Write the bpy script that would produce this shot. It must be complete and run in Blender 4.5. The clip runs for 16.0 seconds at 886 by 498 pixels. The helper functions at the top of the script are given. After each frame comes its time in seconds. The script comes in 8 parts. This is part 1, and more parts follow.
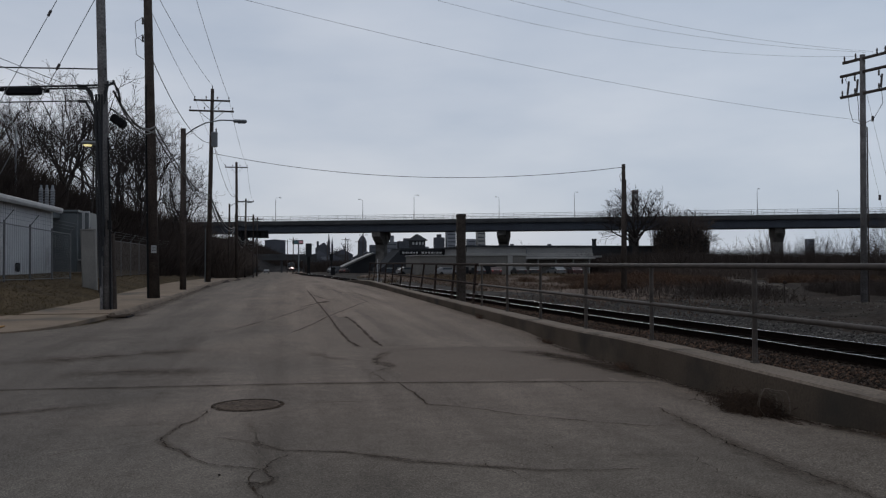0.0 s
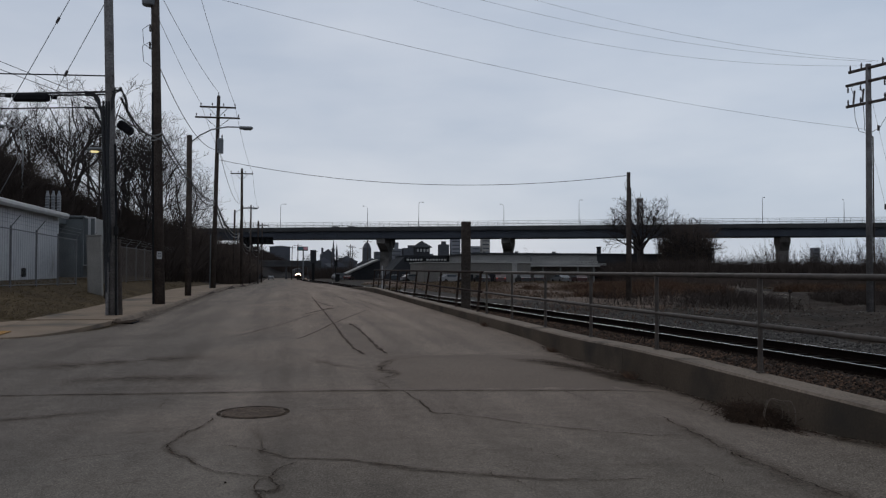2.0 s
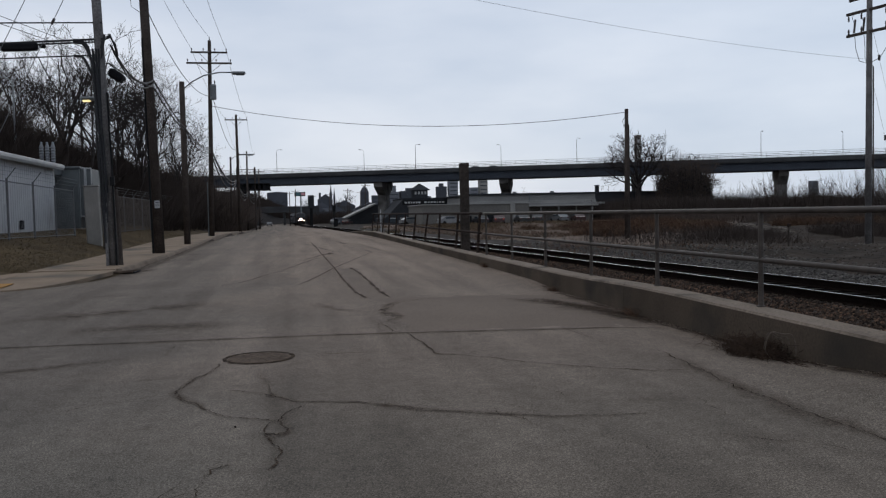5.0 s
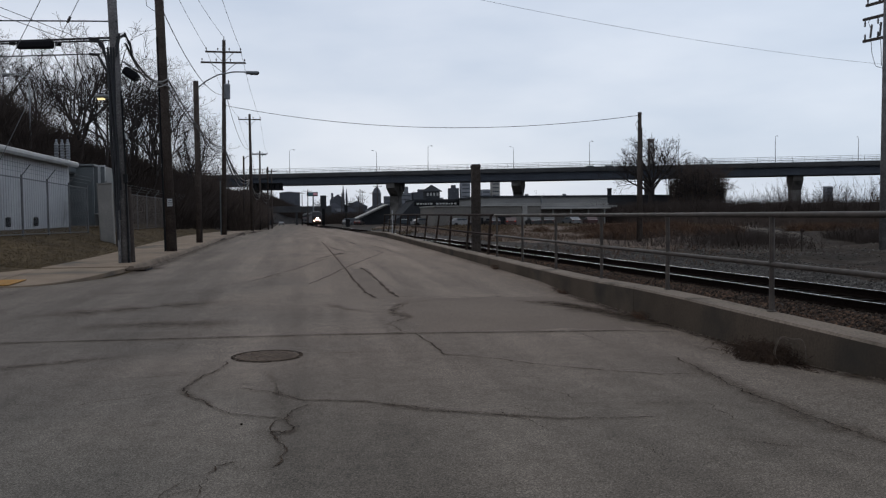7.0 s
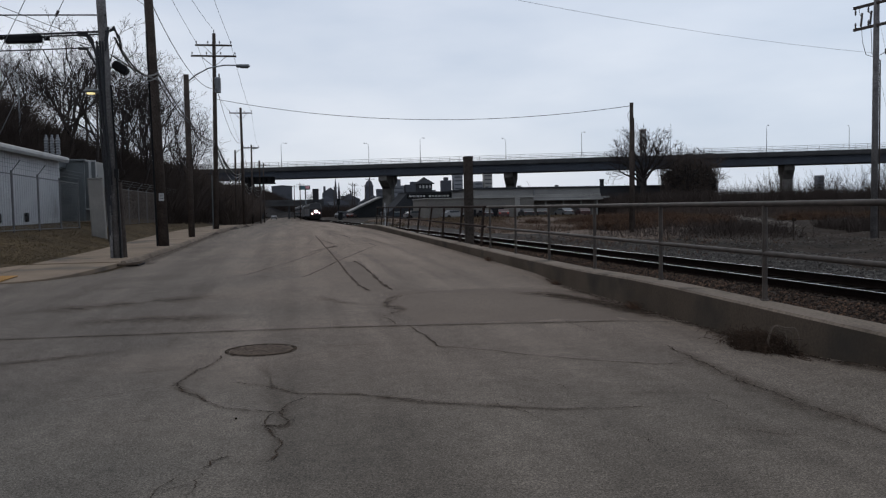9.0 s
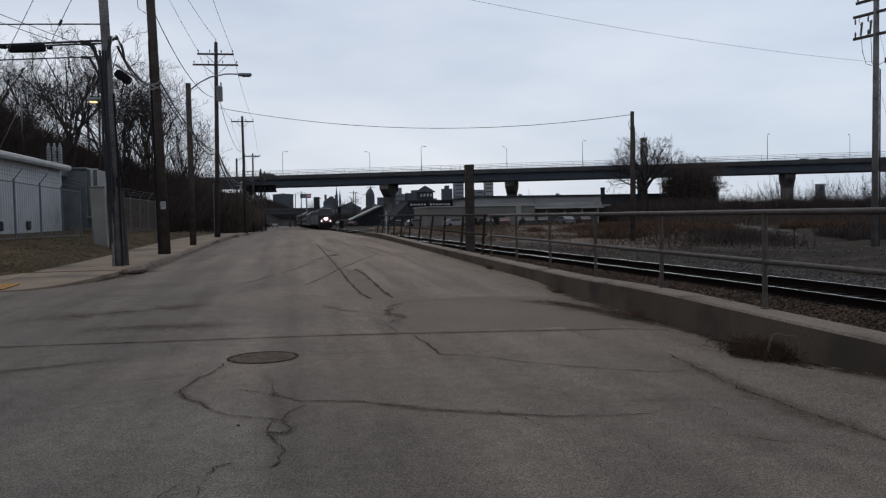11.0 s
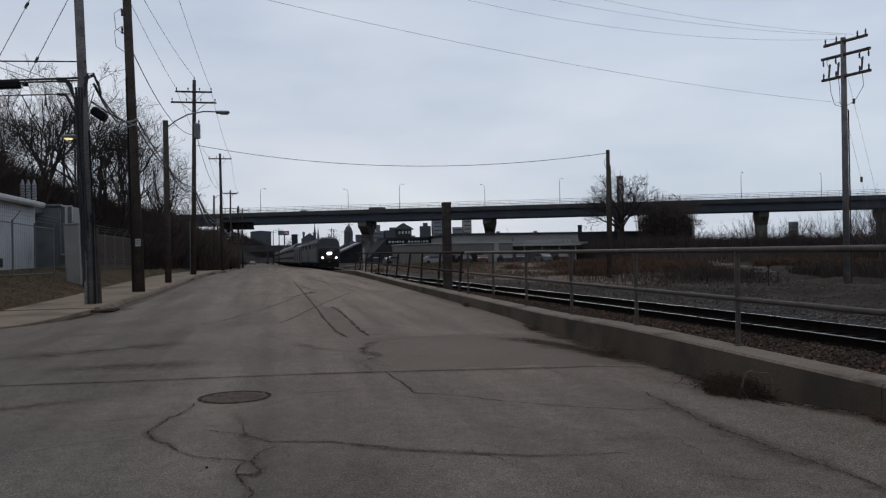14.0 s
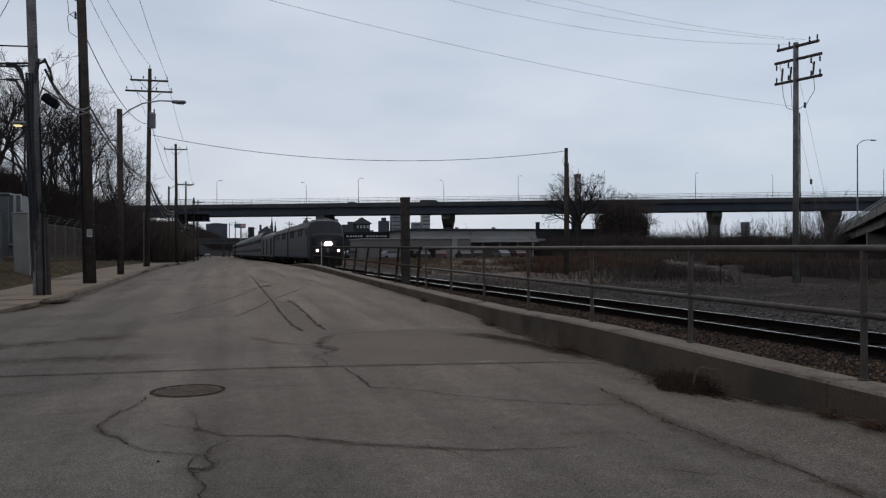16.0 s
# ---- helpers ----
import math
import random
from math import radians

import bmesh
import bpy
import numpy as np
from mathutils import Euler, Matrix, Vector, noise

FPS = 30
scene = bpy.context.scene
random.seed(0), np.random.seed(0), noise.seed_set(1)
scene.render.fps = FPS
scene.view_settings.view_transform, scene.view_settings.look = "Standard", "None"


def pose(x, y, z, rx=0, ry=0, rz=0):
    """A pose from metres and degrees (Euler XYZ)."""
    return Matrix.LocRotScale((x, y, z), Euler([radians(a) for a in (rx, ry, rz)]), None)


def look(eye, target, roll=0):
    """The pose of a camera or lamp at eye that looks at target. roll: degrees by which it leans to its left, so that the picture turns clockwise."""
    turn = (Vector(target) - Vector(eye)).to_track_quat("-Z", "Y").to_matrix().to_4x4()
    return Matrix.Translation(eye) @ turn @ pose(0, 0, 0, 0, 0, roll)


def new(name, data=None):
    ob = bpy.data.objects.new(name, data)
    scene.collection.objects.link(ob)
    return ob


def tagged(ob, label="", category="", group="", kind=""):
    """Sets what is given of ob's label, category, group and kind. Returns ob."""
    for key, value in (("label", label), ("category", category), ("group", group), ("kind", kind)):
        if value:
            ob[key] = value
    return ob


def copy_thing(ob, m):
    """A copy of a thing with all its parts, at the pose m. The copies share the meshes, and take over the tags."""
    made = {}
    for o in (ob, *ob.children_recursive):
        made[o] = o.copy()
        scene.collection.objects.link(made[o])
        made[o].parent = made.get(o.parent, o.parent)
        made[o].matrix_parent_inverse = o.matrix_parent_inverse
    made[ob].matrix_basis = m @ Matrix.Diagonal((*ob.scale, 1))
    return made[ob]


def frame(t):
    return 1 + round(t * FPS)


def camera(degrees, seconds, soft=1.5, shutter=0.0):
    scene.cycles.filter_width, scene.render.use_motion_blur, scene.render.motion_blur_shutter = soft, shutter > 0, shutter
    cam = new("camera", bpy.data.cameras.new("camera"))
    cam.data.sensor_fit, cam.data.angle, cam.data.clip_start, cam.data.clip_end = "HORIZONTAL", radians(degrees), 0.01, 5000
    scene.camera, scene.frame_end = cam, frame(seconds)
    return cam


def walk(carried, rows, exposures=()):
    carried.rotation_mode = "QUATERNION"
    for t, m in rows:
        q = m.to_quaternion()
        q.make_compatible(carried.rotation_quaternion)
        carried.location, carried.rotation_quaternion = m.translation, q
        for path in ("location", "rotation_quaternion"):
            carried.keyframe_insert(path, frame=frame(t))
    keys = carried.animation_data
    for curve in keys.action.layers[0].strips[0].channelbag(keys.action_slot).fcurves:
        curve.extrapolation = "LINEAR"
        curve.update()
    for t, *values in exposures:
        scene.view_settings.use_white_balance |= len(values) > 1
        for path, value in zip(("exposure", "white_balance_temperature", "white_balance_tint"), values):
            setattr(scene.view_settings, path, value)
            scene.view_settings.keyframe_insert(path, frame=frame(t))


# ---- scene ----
cam = camera(57.0, 16.0, soft=1.25)
PATH = [
    (0.0, pose(0.012, 0.005, 1.540, 91.004, 0.121, -10.526)),
    (0.5, pose(0.009, 0.005, 1.548, 90.817, -0.163, -10.752)),
    (1.0, pose(0.004, -0.000, 1.544, 91.071, -0.161, -10.149)),
    (1.5, pose(-0.000, 0.000, 1.550, 91.330, -0.300, -10.200)),
    (2.0, pose(-0.006, -0.013, 1.554, 91.502, -0.163, -10.219)),
    (2.5, pose(0.000, 0.008, 1.538, 90.450, 0.022, -10.032)),
    (3.0, pose(0.002, 0.034, 1.547, 89.974, 0.028, -10.096)),
    (3.5, pose(-0.007, -0.006, 1.546, 89.299, 0.456, -9.858)),
    (4.0, pose(0.003, 0.009, 1.552, 87.232, 1.137, -9.804)),
    (4.2, pose(-0.038, -0.001, 1.560, 87.191, 1.288, -10.508)),
    (6.5, pose(-0.002, 0.015, 1.544, 87.902, 0.806, -9.618)),
    (7.0, pose(-0.001, 0.005, 1.544, 87.563, 0.595, -9.509)),
    (7.5, pose(0.003, 0.019, 1.544, 87.059, 0.240, -10.058)),
    (8.0, pose(-0.004, 0.015, 1.540, 87.101, 0.166, -10.239)),
    (8.5, pose(0.005, 0.022, 1.542, 87.058, 0.556, -10.228)),
    (9.0, pose(-0.002, 0.023, 1.540, 87.015, 1.100, -10.023)),
    (9.2, pose(-0.001, 0.004, 1.544, 87.255, 1.036, -9.687)),
    (11.5, pose(-0.015, -0.018, 1.538, 87.851, 0.970, -10.107)),
    (12.0, pose(-0.009, -0.022, 1.545, 88.556, 0.059, -10.935)),
    (12.5, pose(-0.005, -0.037, 1.545, 88.979, 0.263, -12.563)),
    (13.0, pose(0.003, -0.031, 1.541, 90.266, 0.381, -12.745)),
    (13.5, pose(0.013, -0.021, 1.540, 90.129, 0.945, -12.190)),
    (14.0, pose(0.031, -0.011, 1.542, 90.187, 1.061, -11.466)),
    (14.5, pose(0.027, -0.007, 1.533, 89.384, 1.116, -12.221)),
    (15.0, pose(0.030, -0.011, 1.536, 89.356, 0.524, -13.211)),
    (15.5, pose(0.027, -0.014, 1.542, 89.781, 0.306, -14.033)),
    (16.0, pose(0.031, -0.011, 1.535, 89.828, 0.284, -14.397)),
]
EXPOSURE = [(0.0, -0.28), (2.0, -0.21), (3.0, -0.17), (4.0, -0.02), (7.0, 0.1), (9.0, 0.08), (12.0, 0.04), (13.0, -0.06), (14.5, -0.06), (16.0, -0.06)]
walk(cam, PATH, EXPOSURE)

# ---- world and light: an overcast late winter afternoon ----
SKY_GAIN = 0.76
world = bpy.data.worlds.new("overcast")
scene.world = world
world.use_nodes = True
wn, wl = world.node_tree.nodes, world.node_tree.links
wn.clear()
w_out = wn.new("ShaderNodeOutputWorld")
w_clouds = wn.new("ShaderNodeBackground")
w_blue = wn.new("ShaderNodeBackground")
w_add = wn.new("ShaderNodeAddShader")
w_sky = wn.new("ShaderNodeTexSky")
w_sky.sky_type, w_sky.sun_disc = "NISHITA", False
w_sky.sun_elevation, w_sky.sun_rotation = radians(35), radians(8)
w_blue.inputs["Strength"].default_value = 0.006
w_co = wn.new("ShaderNodeTexCoord")
w_sep = wn.new("ShaderNodeSeparateXYZ")
w_ramp = wn.new("ShaderNodeValToRGB")
w_map = wn.new("ShaderNodeMapping")
w_noise = wn.new("ShaderNodeTexNoise")
w_nramp = wn.new("ShaderNodeValToRGB")
w_mix = wn.new("ShaderNodeMix")
w_mix.data_type, w_mix.blend_type = "RGBA", "MULTIPLY"
w_mix.inputs["Factor"].default_value = 1.0
w_map.inputs["Scale"].default_value = (1.0, 1.0, 3.2)
w_map.inputs["Location"].default_value = (0.35, 0.2, 0.1)
w_noise.inputs["Scale"].default_value = 2.3
w_noise.inputs["Detail"].default_value = 5.0
w_noise.inputs["Roughness"].default_value = 0.5
w_nramp.color_ramp.elements[0].position, w_nramp.color_ramp.elements[0].color = 0.34, (0.80, 0.85, 0.91, 1)
w_nramp.color_ramp.elements[1].position, w_nramp.color_ramp.elements[1].color = 0.66, (1.10, 1.09, 1.08, 1)
ramp = w_ramp.color_ramp
ramp.elements[0].position, ramp.elements[0].color = 0.0, (0.785, 0.84, 0.94, 1)
ramp.elements[1].position, ramp.elements[1].color = 1.0, (0.95, 0.98, 1.05, 1)
e = ramp.elements.new(0.13)
e.color = (0.845, 0.89, 0.98, 1)
e = ramp.elements.new(0.34)
e.color = (0.665, 0.745, 0.88, 1)
w_clouds.inputs["Strength"].default_value = SKY_GAIN
wl.new(w_co.outputs["Generated"], w_sep.inputs[0])
wl.new(w_sep.outputs["Z"], w_ramp.inputs[0])
wl.new(w_co.outputs["Generated"], w_map.inputs[0])
wl.new(w_map.outputs[0], w_noise.inputs["Vector"])
wl.new(w_noise.outputs["Fac"], w_nramp.inputs[0])
wl.new(w_ramp.outputs[0], w_mix.inputs["A"])
wl.new(w_nramp.outputs[0], w_mix.inputs["B"])
w_side, w_tone = wn.new("ShaderNodeMath"), wn.new("ShaderNodeMix")
w_side.operation = "MULTIPLY_ADD"
w_side.inputs[1].default_value, w_side.inputs[2].default_value = 0.9, 0.25
w_side.use_clamp = True
w_cool = wn.new("ShaderNodeMix")
w_cool.data_type = "RGBA"
w_cool.inputs["A"].default_value, w_cool.inputs["B"].default_value = (1.06, 1.045, 1.03, 1), (0.85, 0.91, 0.965, 1)
w_tone.data_type, w_tone.blend_type = "RGBA", "MULTIPLY"
w_tone.inputs["Factor"].default_value = 1.0
wl.new(w_sep.outputs["X"], w_side.inputs[0])
wl.new(w_mix.outputs["Result"], w_tone.inputs["A"])
wl.new(w_side.outputs[0], w_cool.inputs["Factor"])
wl.new(w_cool.outputs["Result"], w_tone.inputs["B"])
wl.new(w_tone.outputs["Result"], w_clouds.inputs["Color"])
wl.new(w_sky.outputs[0], w_blue.inputs["Color"])
wl.new(w_clouds.outputs[0], w_add.inputs[0])
wl.new(w_blue.outputs[0], w_add.inputs[1])
wl.new(w_add.outputs[0], w_out.inputs[0])

sun_data = bpy.data.lights.new("sun", "SUN")
sun_data.energy, sun_data.angle, sun_data.color = 0.5, radians(40), (1.0, 0.96, 0.92)
sun = new("sun", sun_data)
sun.matrix_world = look((30, 200, 80), (0, 0, 0))


# ---- materials ----
def mat(name, base, other=None, rough=0.85, scale=2.0, fine=30.0, amount=0.5, bump=0.3, metal=0.0, depth=0.01, vary=0.0,
        stain=None, stain_scale=0.4, stain_at=(0.52, 0.68), spec=None, island=0.0):
    """Two-scale procedural surface: base to other by a coarse noise, grain by a fine one, stains by a third."""
    m = bpy.data.materials.new(name)
    m.use_nodes = True
    n, l = m.node_tree.nodes, m.node_tree.links
    b = n["Principled BSDF"]
    other = other or tuple(c * 0.72 for c in base)
    co = n.new("ShaderNodeTexCoord")
    coarse, grain = n.new("ShaderNodeTexNoise"), n.new("ShaderNodeTexNoise")
    coarse.inputs["Scale"].default_value, grain.inputs["Scale"].default_value = scale, fine
    coarse.inputs["Detail"].default_value = 5.0
    for t in (coarse, grain):
        l.new(co.outputs["Object"], t.inputs["Vector"])
    mr = n.new("ShaderNodeMapRange")
    mr.inputs["From Min"].default_value, mr.inputs["From Max"].default_value = 0.32, 0.68
    l.new(coarse.outputs["Fac"], mr.inputs["Value"])
    mix = n.new("ShaderNodeMix")
    mix.data_type = "RGBA"
    mix.inputs["A"].default_value, mix.inputs["B"].default_value = (*base, 1), (*other, 1)
    l.new(mr.outputs[0], mix.inputs["Factor"])
    out = mix.outputs["Result"]
    gr = n.new("ShaderNodeMapRange")
    gr.inputs["From Min"].default_value, gr.inputs["From Max"].default_value = 0.3, 0.7
    gr.inputs["To Min"].default_value, gr.inputs["To Max"].default_value = 1 - amount * 0.6, 1 + amount * 0.6
    l.new(grain.outputs["Fac"], gr.inputs["Value"])
    mul = n.new("ShaderNodeMix")
    mul.data_type, mul.blend_type = "RGBA", "MULTIPLY"
    mul.inputs["Factor"].default_value = 1.0
    l.new(out, mul.inputs["A"])
    l.new(gr.outputs[0], mul.inputs["B"])
    out = mul.outputs["Result"]
    if stain:
        st = n.new("ShaderNodeTexNoise")
        st.inputs["Scale"].default_value, st.inputs["Detail"].default_value = stain_scale, 6.0
        l.new(co.outputs["Object"], st.inputs["Vector"])
        sr = n.new("ShaderNodeMapRange")
        sr.inputs["From Min"].default_value, sr.inputs["From Max"].default_value = stain_at
        l.new(st.outputs["Fac"], sr.inputs["Value"])
        sm = n.new("ShaderNodeMix")
        sm.data_type = "RGBA"
        sm.inputs["B"].default_value = (*stain, 1)
        l.new(out, sm.inputs["A"])
        l.new(sr.outputs[0], sm.inputs["Factor"])
        out = sm.outputs["Result"]
    if island:
        geo = n.new("ShaderNodeNewGeometry")
        ir = n.new("ShaderNodeMapRange")
        ir.inputs["To Min"].default_value, ir.inputs["To Max"].default_value = 1 - island, 1 + island
        l.new(geo.outputs["Random Per Island"], ir.inputs["Value"])
        im = n.new("ShaderNodeMix")
        im.data_type, im.blend_type = "RGBA", "MULTIPLY"
        im.inputs["Factor"].default_value = 1.0
        l.new(out, im.inputs["A"])
        l.new(ir.outputs[0], im.inputs["B"])
        out = im.outputs["Result"]
    if vary:
        info = n.new("ShaderNodeObjectInfo")
        vr = n.new("ShaderNodeMapRange")
        vr.inputs["To Min"].default_value, vr.inputs["To Max"].default_value = 1 - vary, 1 + vary
        l.new(info.outputs["Random"], vr.inputs["Value"])
        vm = n.new("ShaderNodeMix")
        vm.data_type, vm.blend_type = "RGBA", "MULTIPLY"
        vm.inputs["Factor"].default_value = 1.0
        l.new(out, vm.inputs["A"])
        l.new(vr.outputs[0], vm.inputs["B"])
        out = vm.outputs["Result"]
    l.new(out, b.inputs["Base Color"])
    b.inputs["Roughness"].default_value, b.inputs["Metallic"].default_value = rough, metal
    b.inputs["Specular IOR Level"].default_value = spec if spec is not None else (0.06 if rough >= 0.85 else 0.3)
    if bump:
        bp = n.new("ShaderNodeBump")
        bp.inputs["Strength"].default_value, bp.inputs["Distance"].default_value = bump, depth
        l.new(grain.outputs["Fac"], bp.inputs["Height"])
        l.new(bp.outputs[0], b.inputs["Normal"])
    return m


def glow(name, colour, strength):
    m = bpy.data.materials.new(name)
    m.use_nodes = True
    b = m.node_tree.nodes["Principled BSDF"]
    b.inputs["Base Color"].default_value = (*colour, 1)
    b.inputs["Emission Color"].default_value = (*colour, 1)
    b.inputs["Emission Strength"].default_value = strength
    return m


def chainlink(name, colour, cover):
    """Woven wire: mostly open, crossed by two families of thin diagonal wires."""
    m = bpy.data.materials.new(name)
    m.use_nodes = True
    n, l = m.node_tree.nodes, m.node_tree.links
    b = n["Principled BSDF"]
    b.inputs["Base Color"].default_value, b.inputs["Roughness"].default_value = (*colour, 1), 0.85
    b.inputs["Specular IOR Level"].default_value = 0.05
    co = n.new("ShaderNodeTexCoord")
    sep = n.new("ShaderNodeSeparateXYZ")
    l.new(co.outputs["Object"], sep.inputs[0])
    lines = []
    for op in ("ADD", "SUBTRACT"):
        a = n.new("ShaderNodeMath")
        a.operation = op
        l.new(sep.outputs["Y"], a.inputs[0])
        l.new(sep.outputs["Z"], a.inputs[1])
        k = n.new("ShaderNodeMath")
        k.operation = "MULTIPLY"
        k.inputs[1].default_value = 14.0
        l.new(a.outputs[0], k.inputs[0])
        fr = n.new("ShaderNodeMath")
        fr.operation = "FRACT"
        l.new(k.outputs[0], fr.inputs[0])
        lt = n.new("ShaderNodeMath")
        lt.operation = "LESS_THAN"
        lt.inputs[1].default_value = cover
        l.new(fr.outputs[0], lt.inputs[0])
        lines.append(lt)
    mx = n.new("ShaderNodeMath")
    mx.operation = "MAXIMUM"
    l.new(lines[0].outputs[0], mx.inputs[0])
    l.new(lines[1].outputs[0], mx.inputs[1])
    l.new(mx.outputs[0], b.inputs["Alpha"])
    return m


def glass(name, tint=(0.05, 0.06, 0.07)):
    m = bpy.data.materials.new(name)
    m.use_nodes = True
    b = m.node_tree.nodes["Principled BSDF"]
    b.inputs["Base Color"].default_value, b.inputs["Roughness"].default_value = (*tint, 1), 0.08
    b.inputs["Specular IOR Level"].default_value = 0.6
    return m


M_PATCH = mat("brown_patched_pavement", (0.1310, 0.1020, 0.0815), (0.1120, 0.0870, 0.0700), rough=0.9, scale=0.6, fine=40, amount=0.35, bump=0.25, depth=0.004)


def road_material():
    """Old pavement: grain, blotches, long worn streaks along the street, and dark spots of aggregate."""
    m = mat("worn_pavement", (0.1530, 0.1212, 0.0985), (0.1335, 0.1062, 0.0862), rough=0.9, scale=0.5, fine=90, amount=0.40, bump=0.18, depth=0.004)
    n, l = m.node_tree.nodes, m.node_tree.links
    b = n["Principled BSDF"]
    src = b.inputs["Base Color"].links[0].from_socket
    co = n.new("ShaderNodeTexCoord")
    for scale, low, high, size, detail in (((1.3, 0.07, 1.0), 0.80, 1.12, 1.0, 4.0), ((1.0, 1.0, 1.0), 0.62, 1.20, 85.0, 2.0), ((1.2, 0.05, 1.0), 0.86, 1.08, 0.9, 7.0), ((1.0, 1.0, 1.0), 0.90, 1.06, 5.0, 6.0), ((1.0, 0.6, 1.0), 0.92, 1.06, 0.7, 5.0), ((1.0, 1.0, 1.0), 0.72, 1.22, 150.0, 1.0)):
        mp, tx, mr, mx = n.new("ShaderNodeMapping"), n.new("ShaderNodeTexNoise"), n.new("ShaderNodeMapRange"), n.new("ShaderNodeMix")
        mp.inputs["Scale"].default_value = scale
        tx.inputs["Scale"].default_value, tx.inputs["Detail"].default_value = size, detail
        mr.inputs["From Min"].default_value, mr.inputs["From Max"].default_value = 0.33, 0.62
        mr.inputs["To Min"].default_value, mr.inputs["To Max"].default_value = low, high
        mx.data_type, mx.blend_type = "RGBA", "MULTIPLY"
        mx.inputs["Factor"].default_value = 1.0
        l.new(co.outputs["Object"], mp.inputs[0])
        l.new(mp.outputs[0], tx.inputs["Vector"])
        l.new(tx.outputs["Fac"], mr.inputs["Value"])
        l.new(src, mx.inputs["A"])
        l.new(mr.outputs[0], mx.inputs["B"])
        src = mx.outputs["Result"]
    # farther along: older, paler concrete, plus the grazing sheen painted into its colour
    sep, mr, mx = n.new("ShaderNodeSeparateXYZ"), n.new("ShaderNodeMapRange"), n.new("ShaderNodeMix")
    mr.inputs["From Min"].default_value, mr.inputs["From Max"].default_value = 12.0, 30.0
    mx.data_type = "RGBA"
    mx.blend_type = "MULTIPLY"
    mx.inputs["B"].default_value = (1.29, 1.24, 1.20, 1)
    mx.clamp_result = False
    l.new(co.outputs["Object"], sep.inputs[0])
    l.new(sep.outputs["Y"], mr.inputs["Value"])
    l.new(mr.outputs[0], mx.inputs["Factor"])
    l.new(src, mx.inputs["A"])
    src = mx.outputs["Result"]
    # the side street's mouth: greyer, darker asphalt, ragged edge; lens falloff painted in too
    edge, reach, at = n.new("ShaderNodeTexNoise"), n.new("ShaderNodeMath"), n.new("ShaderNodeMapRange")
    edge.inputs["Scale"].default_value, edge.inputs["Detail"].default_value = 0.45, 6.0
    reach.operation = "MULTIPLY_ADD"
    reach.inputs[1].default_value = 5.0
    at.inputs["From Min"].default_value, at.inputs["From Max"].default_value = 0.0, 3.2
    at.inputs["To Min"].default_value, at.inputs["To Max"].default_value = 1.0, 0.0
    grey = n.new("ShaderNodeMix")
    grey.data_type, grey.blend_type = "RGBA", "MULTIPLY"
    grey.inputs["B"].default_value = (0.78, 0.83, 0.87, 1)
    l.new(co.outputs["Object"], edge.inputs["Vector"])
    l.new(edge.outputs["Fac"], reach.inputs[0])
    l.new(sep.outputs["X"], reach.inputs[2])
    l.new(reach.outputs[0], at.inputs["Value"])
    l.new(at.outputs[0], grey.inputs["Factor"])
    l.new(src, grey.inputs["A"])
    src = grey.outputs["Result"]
    # the nearest slab is a greyer mix; some lens vignette is painted in too
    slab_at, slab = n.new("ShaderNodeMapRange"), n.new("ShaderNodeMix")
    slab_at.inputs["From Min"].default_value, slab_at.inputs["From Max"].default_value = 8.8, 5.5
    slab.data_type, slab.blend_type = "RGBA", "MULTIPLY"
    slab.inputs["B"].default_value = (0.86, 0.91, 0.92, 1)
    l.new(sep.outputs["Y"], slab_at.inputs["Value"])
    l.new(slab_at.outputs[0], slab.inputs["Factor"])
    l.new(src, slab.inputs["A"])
    # chips of aggregate, each of its own tone
    chips, tone, stone, chip = n.new("ShaderNodeTexVoronoi"), n.new("ShaderNodeSeparateColor"), n.new("ShaderNodeMapRange"), n.new("ShaderNodeMix")
    chips.inputs["Scale"].default_value = 75.0
    stone.inputs["To Min"].default_value, stone.inputs["To Max"].default_value = 0.74, 1.28
    chip.data_type, chip.blend_type = "RGBA", "MULTIPLY"
    chip.inputs["Factor"].default_value = 1.0
    l.new(co.outputs["Object"], chips.inputs["Vector"])
    l.new(chips.outputs["Color"], tone.inputs[0])
    l.new(tone.outputs[0], stone.inputs["Value"])
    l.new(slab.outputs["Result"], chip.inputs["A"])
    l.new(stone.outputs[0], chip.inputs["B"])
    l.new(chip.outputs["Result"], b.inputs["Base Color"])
    return m


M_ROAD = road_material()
M_CRACK = mat("dirt_in_cracks", (0.0387, 0.0290, 0.0226), (0.0645, 0.0490, 0.0374), rough=1.0, scale=4, spec=0.0)
M_SEAL = mat("old_tar_seal", (0.0640, 0.0500, 0.0410), (0.0900, 0.0700, 0.0570), rough=1.0, scale=1.5, fine=20, spec=0.0)


def worn_through(m, scale, least):
    """Let a thin filling break up along its length, down to the pavement."""
    n, l = m.node_tree.nodes, m.node_tree.links
    co, tx, mr = n.new("ShaderNodeTexCoord"), n.new("ShaderNodeTexNoise"), n.new("ShaderNodeMapRange")
    tx.inputs["Scale"].default_value, tx.inputs["Detail"].default_value = scale, 5.0
    mr.inputs["From Min"].default_value, mr.inputs["From Max"].default_value = 0.38, 0.60
    mr.inputs["To Min"].default_value = least
    l.new(co.outputs["Object"], tx.inputs["Vector"])
    l.new(tx.outputs["Fac"], mr.inputs["Value"])
    l.new(mr.outputs[0], n["Principled BSDF"].inputs["Alpha"])


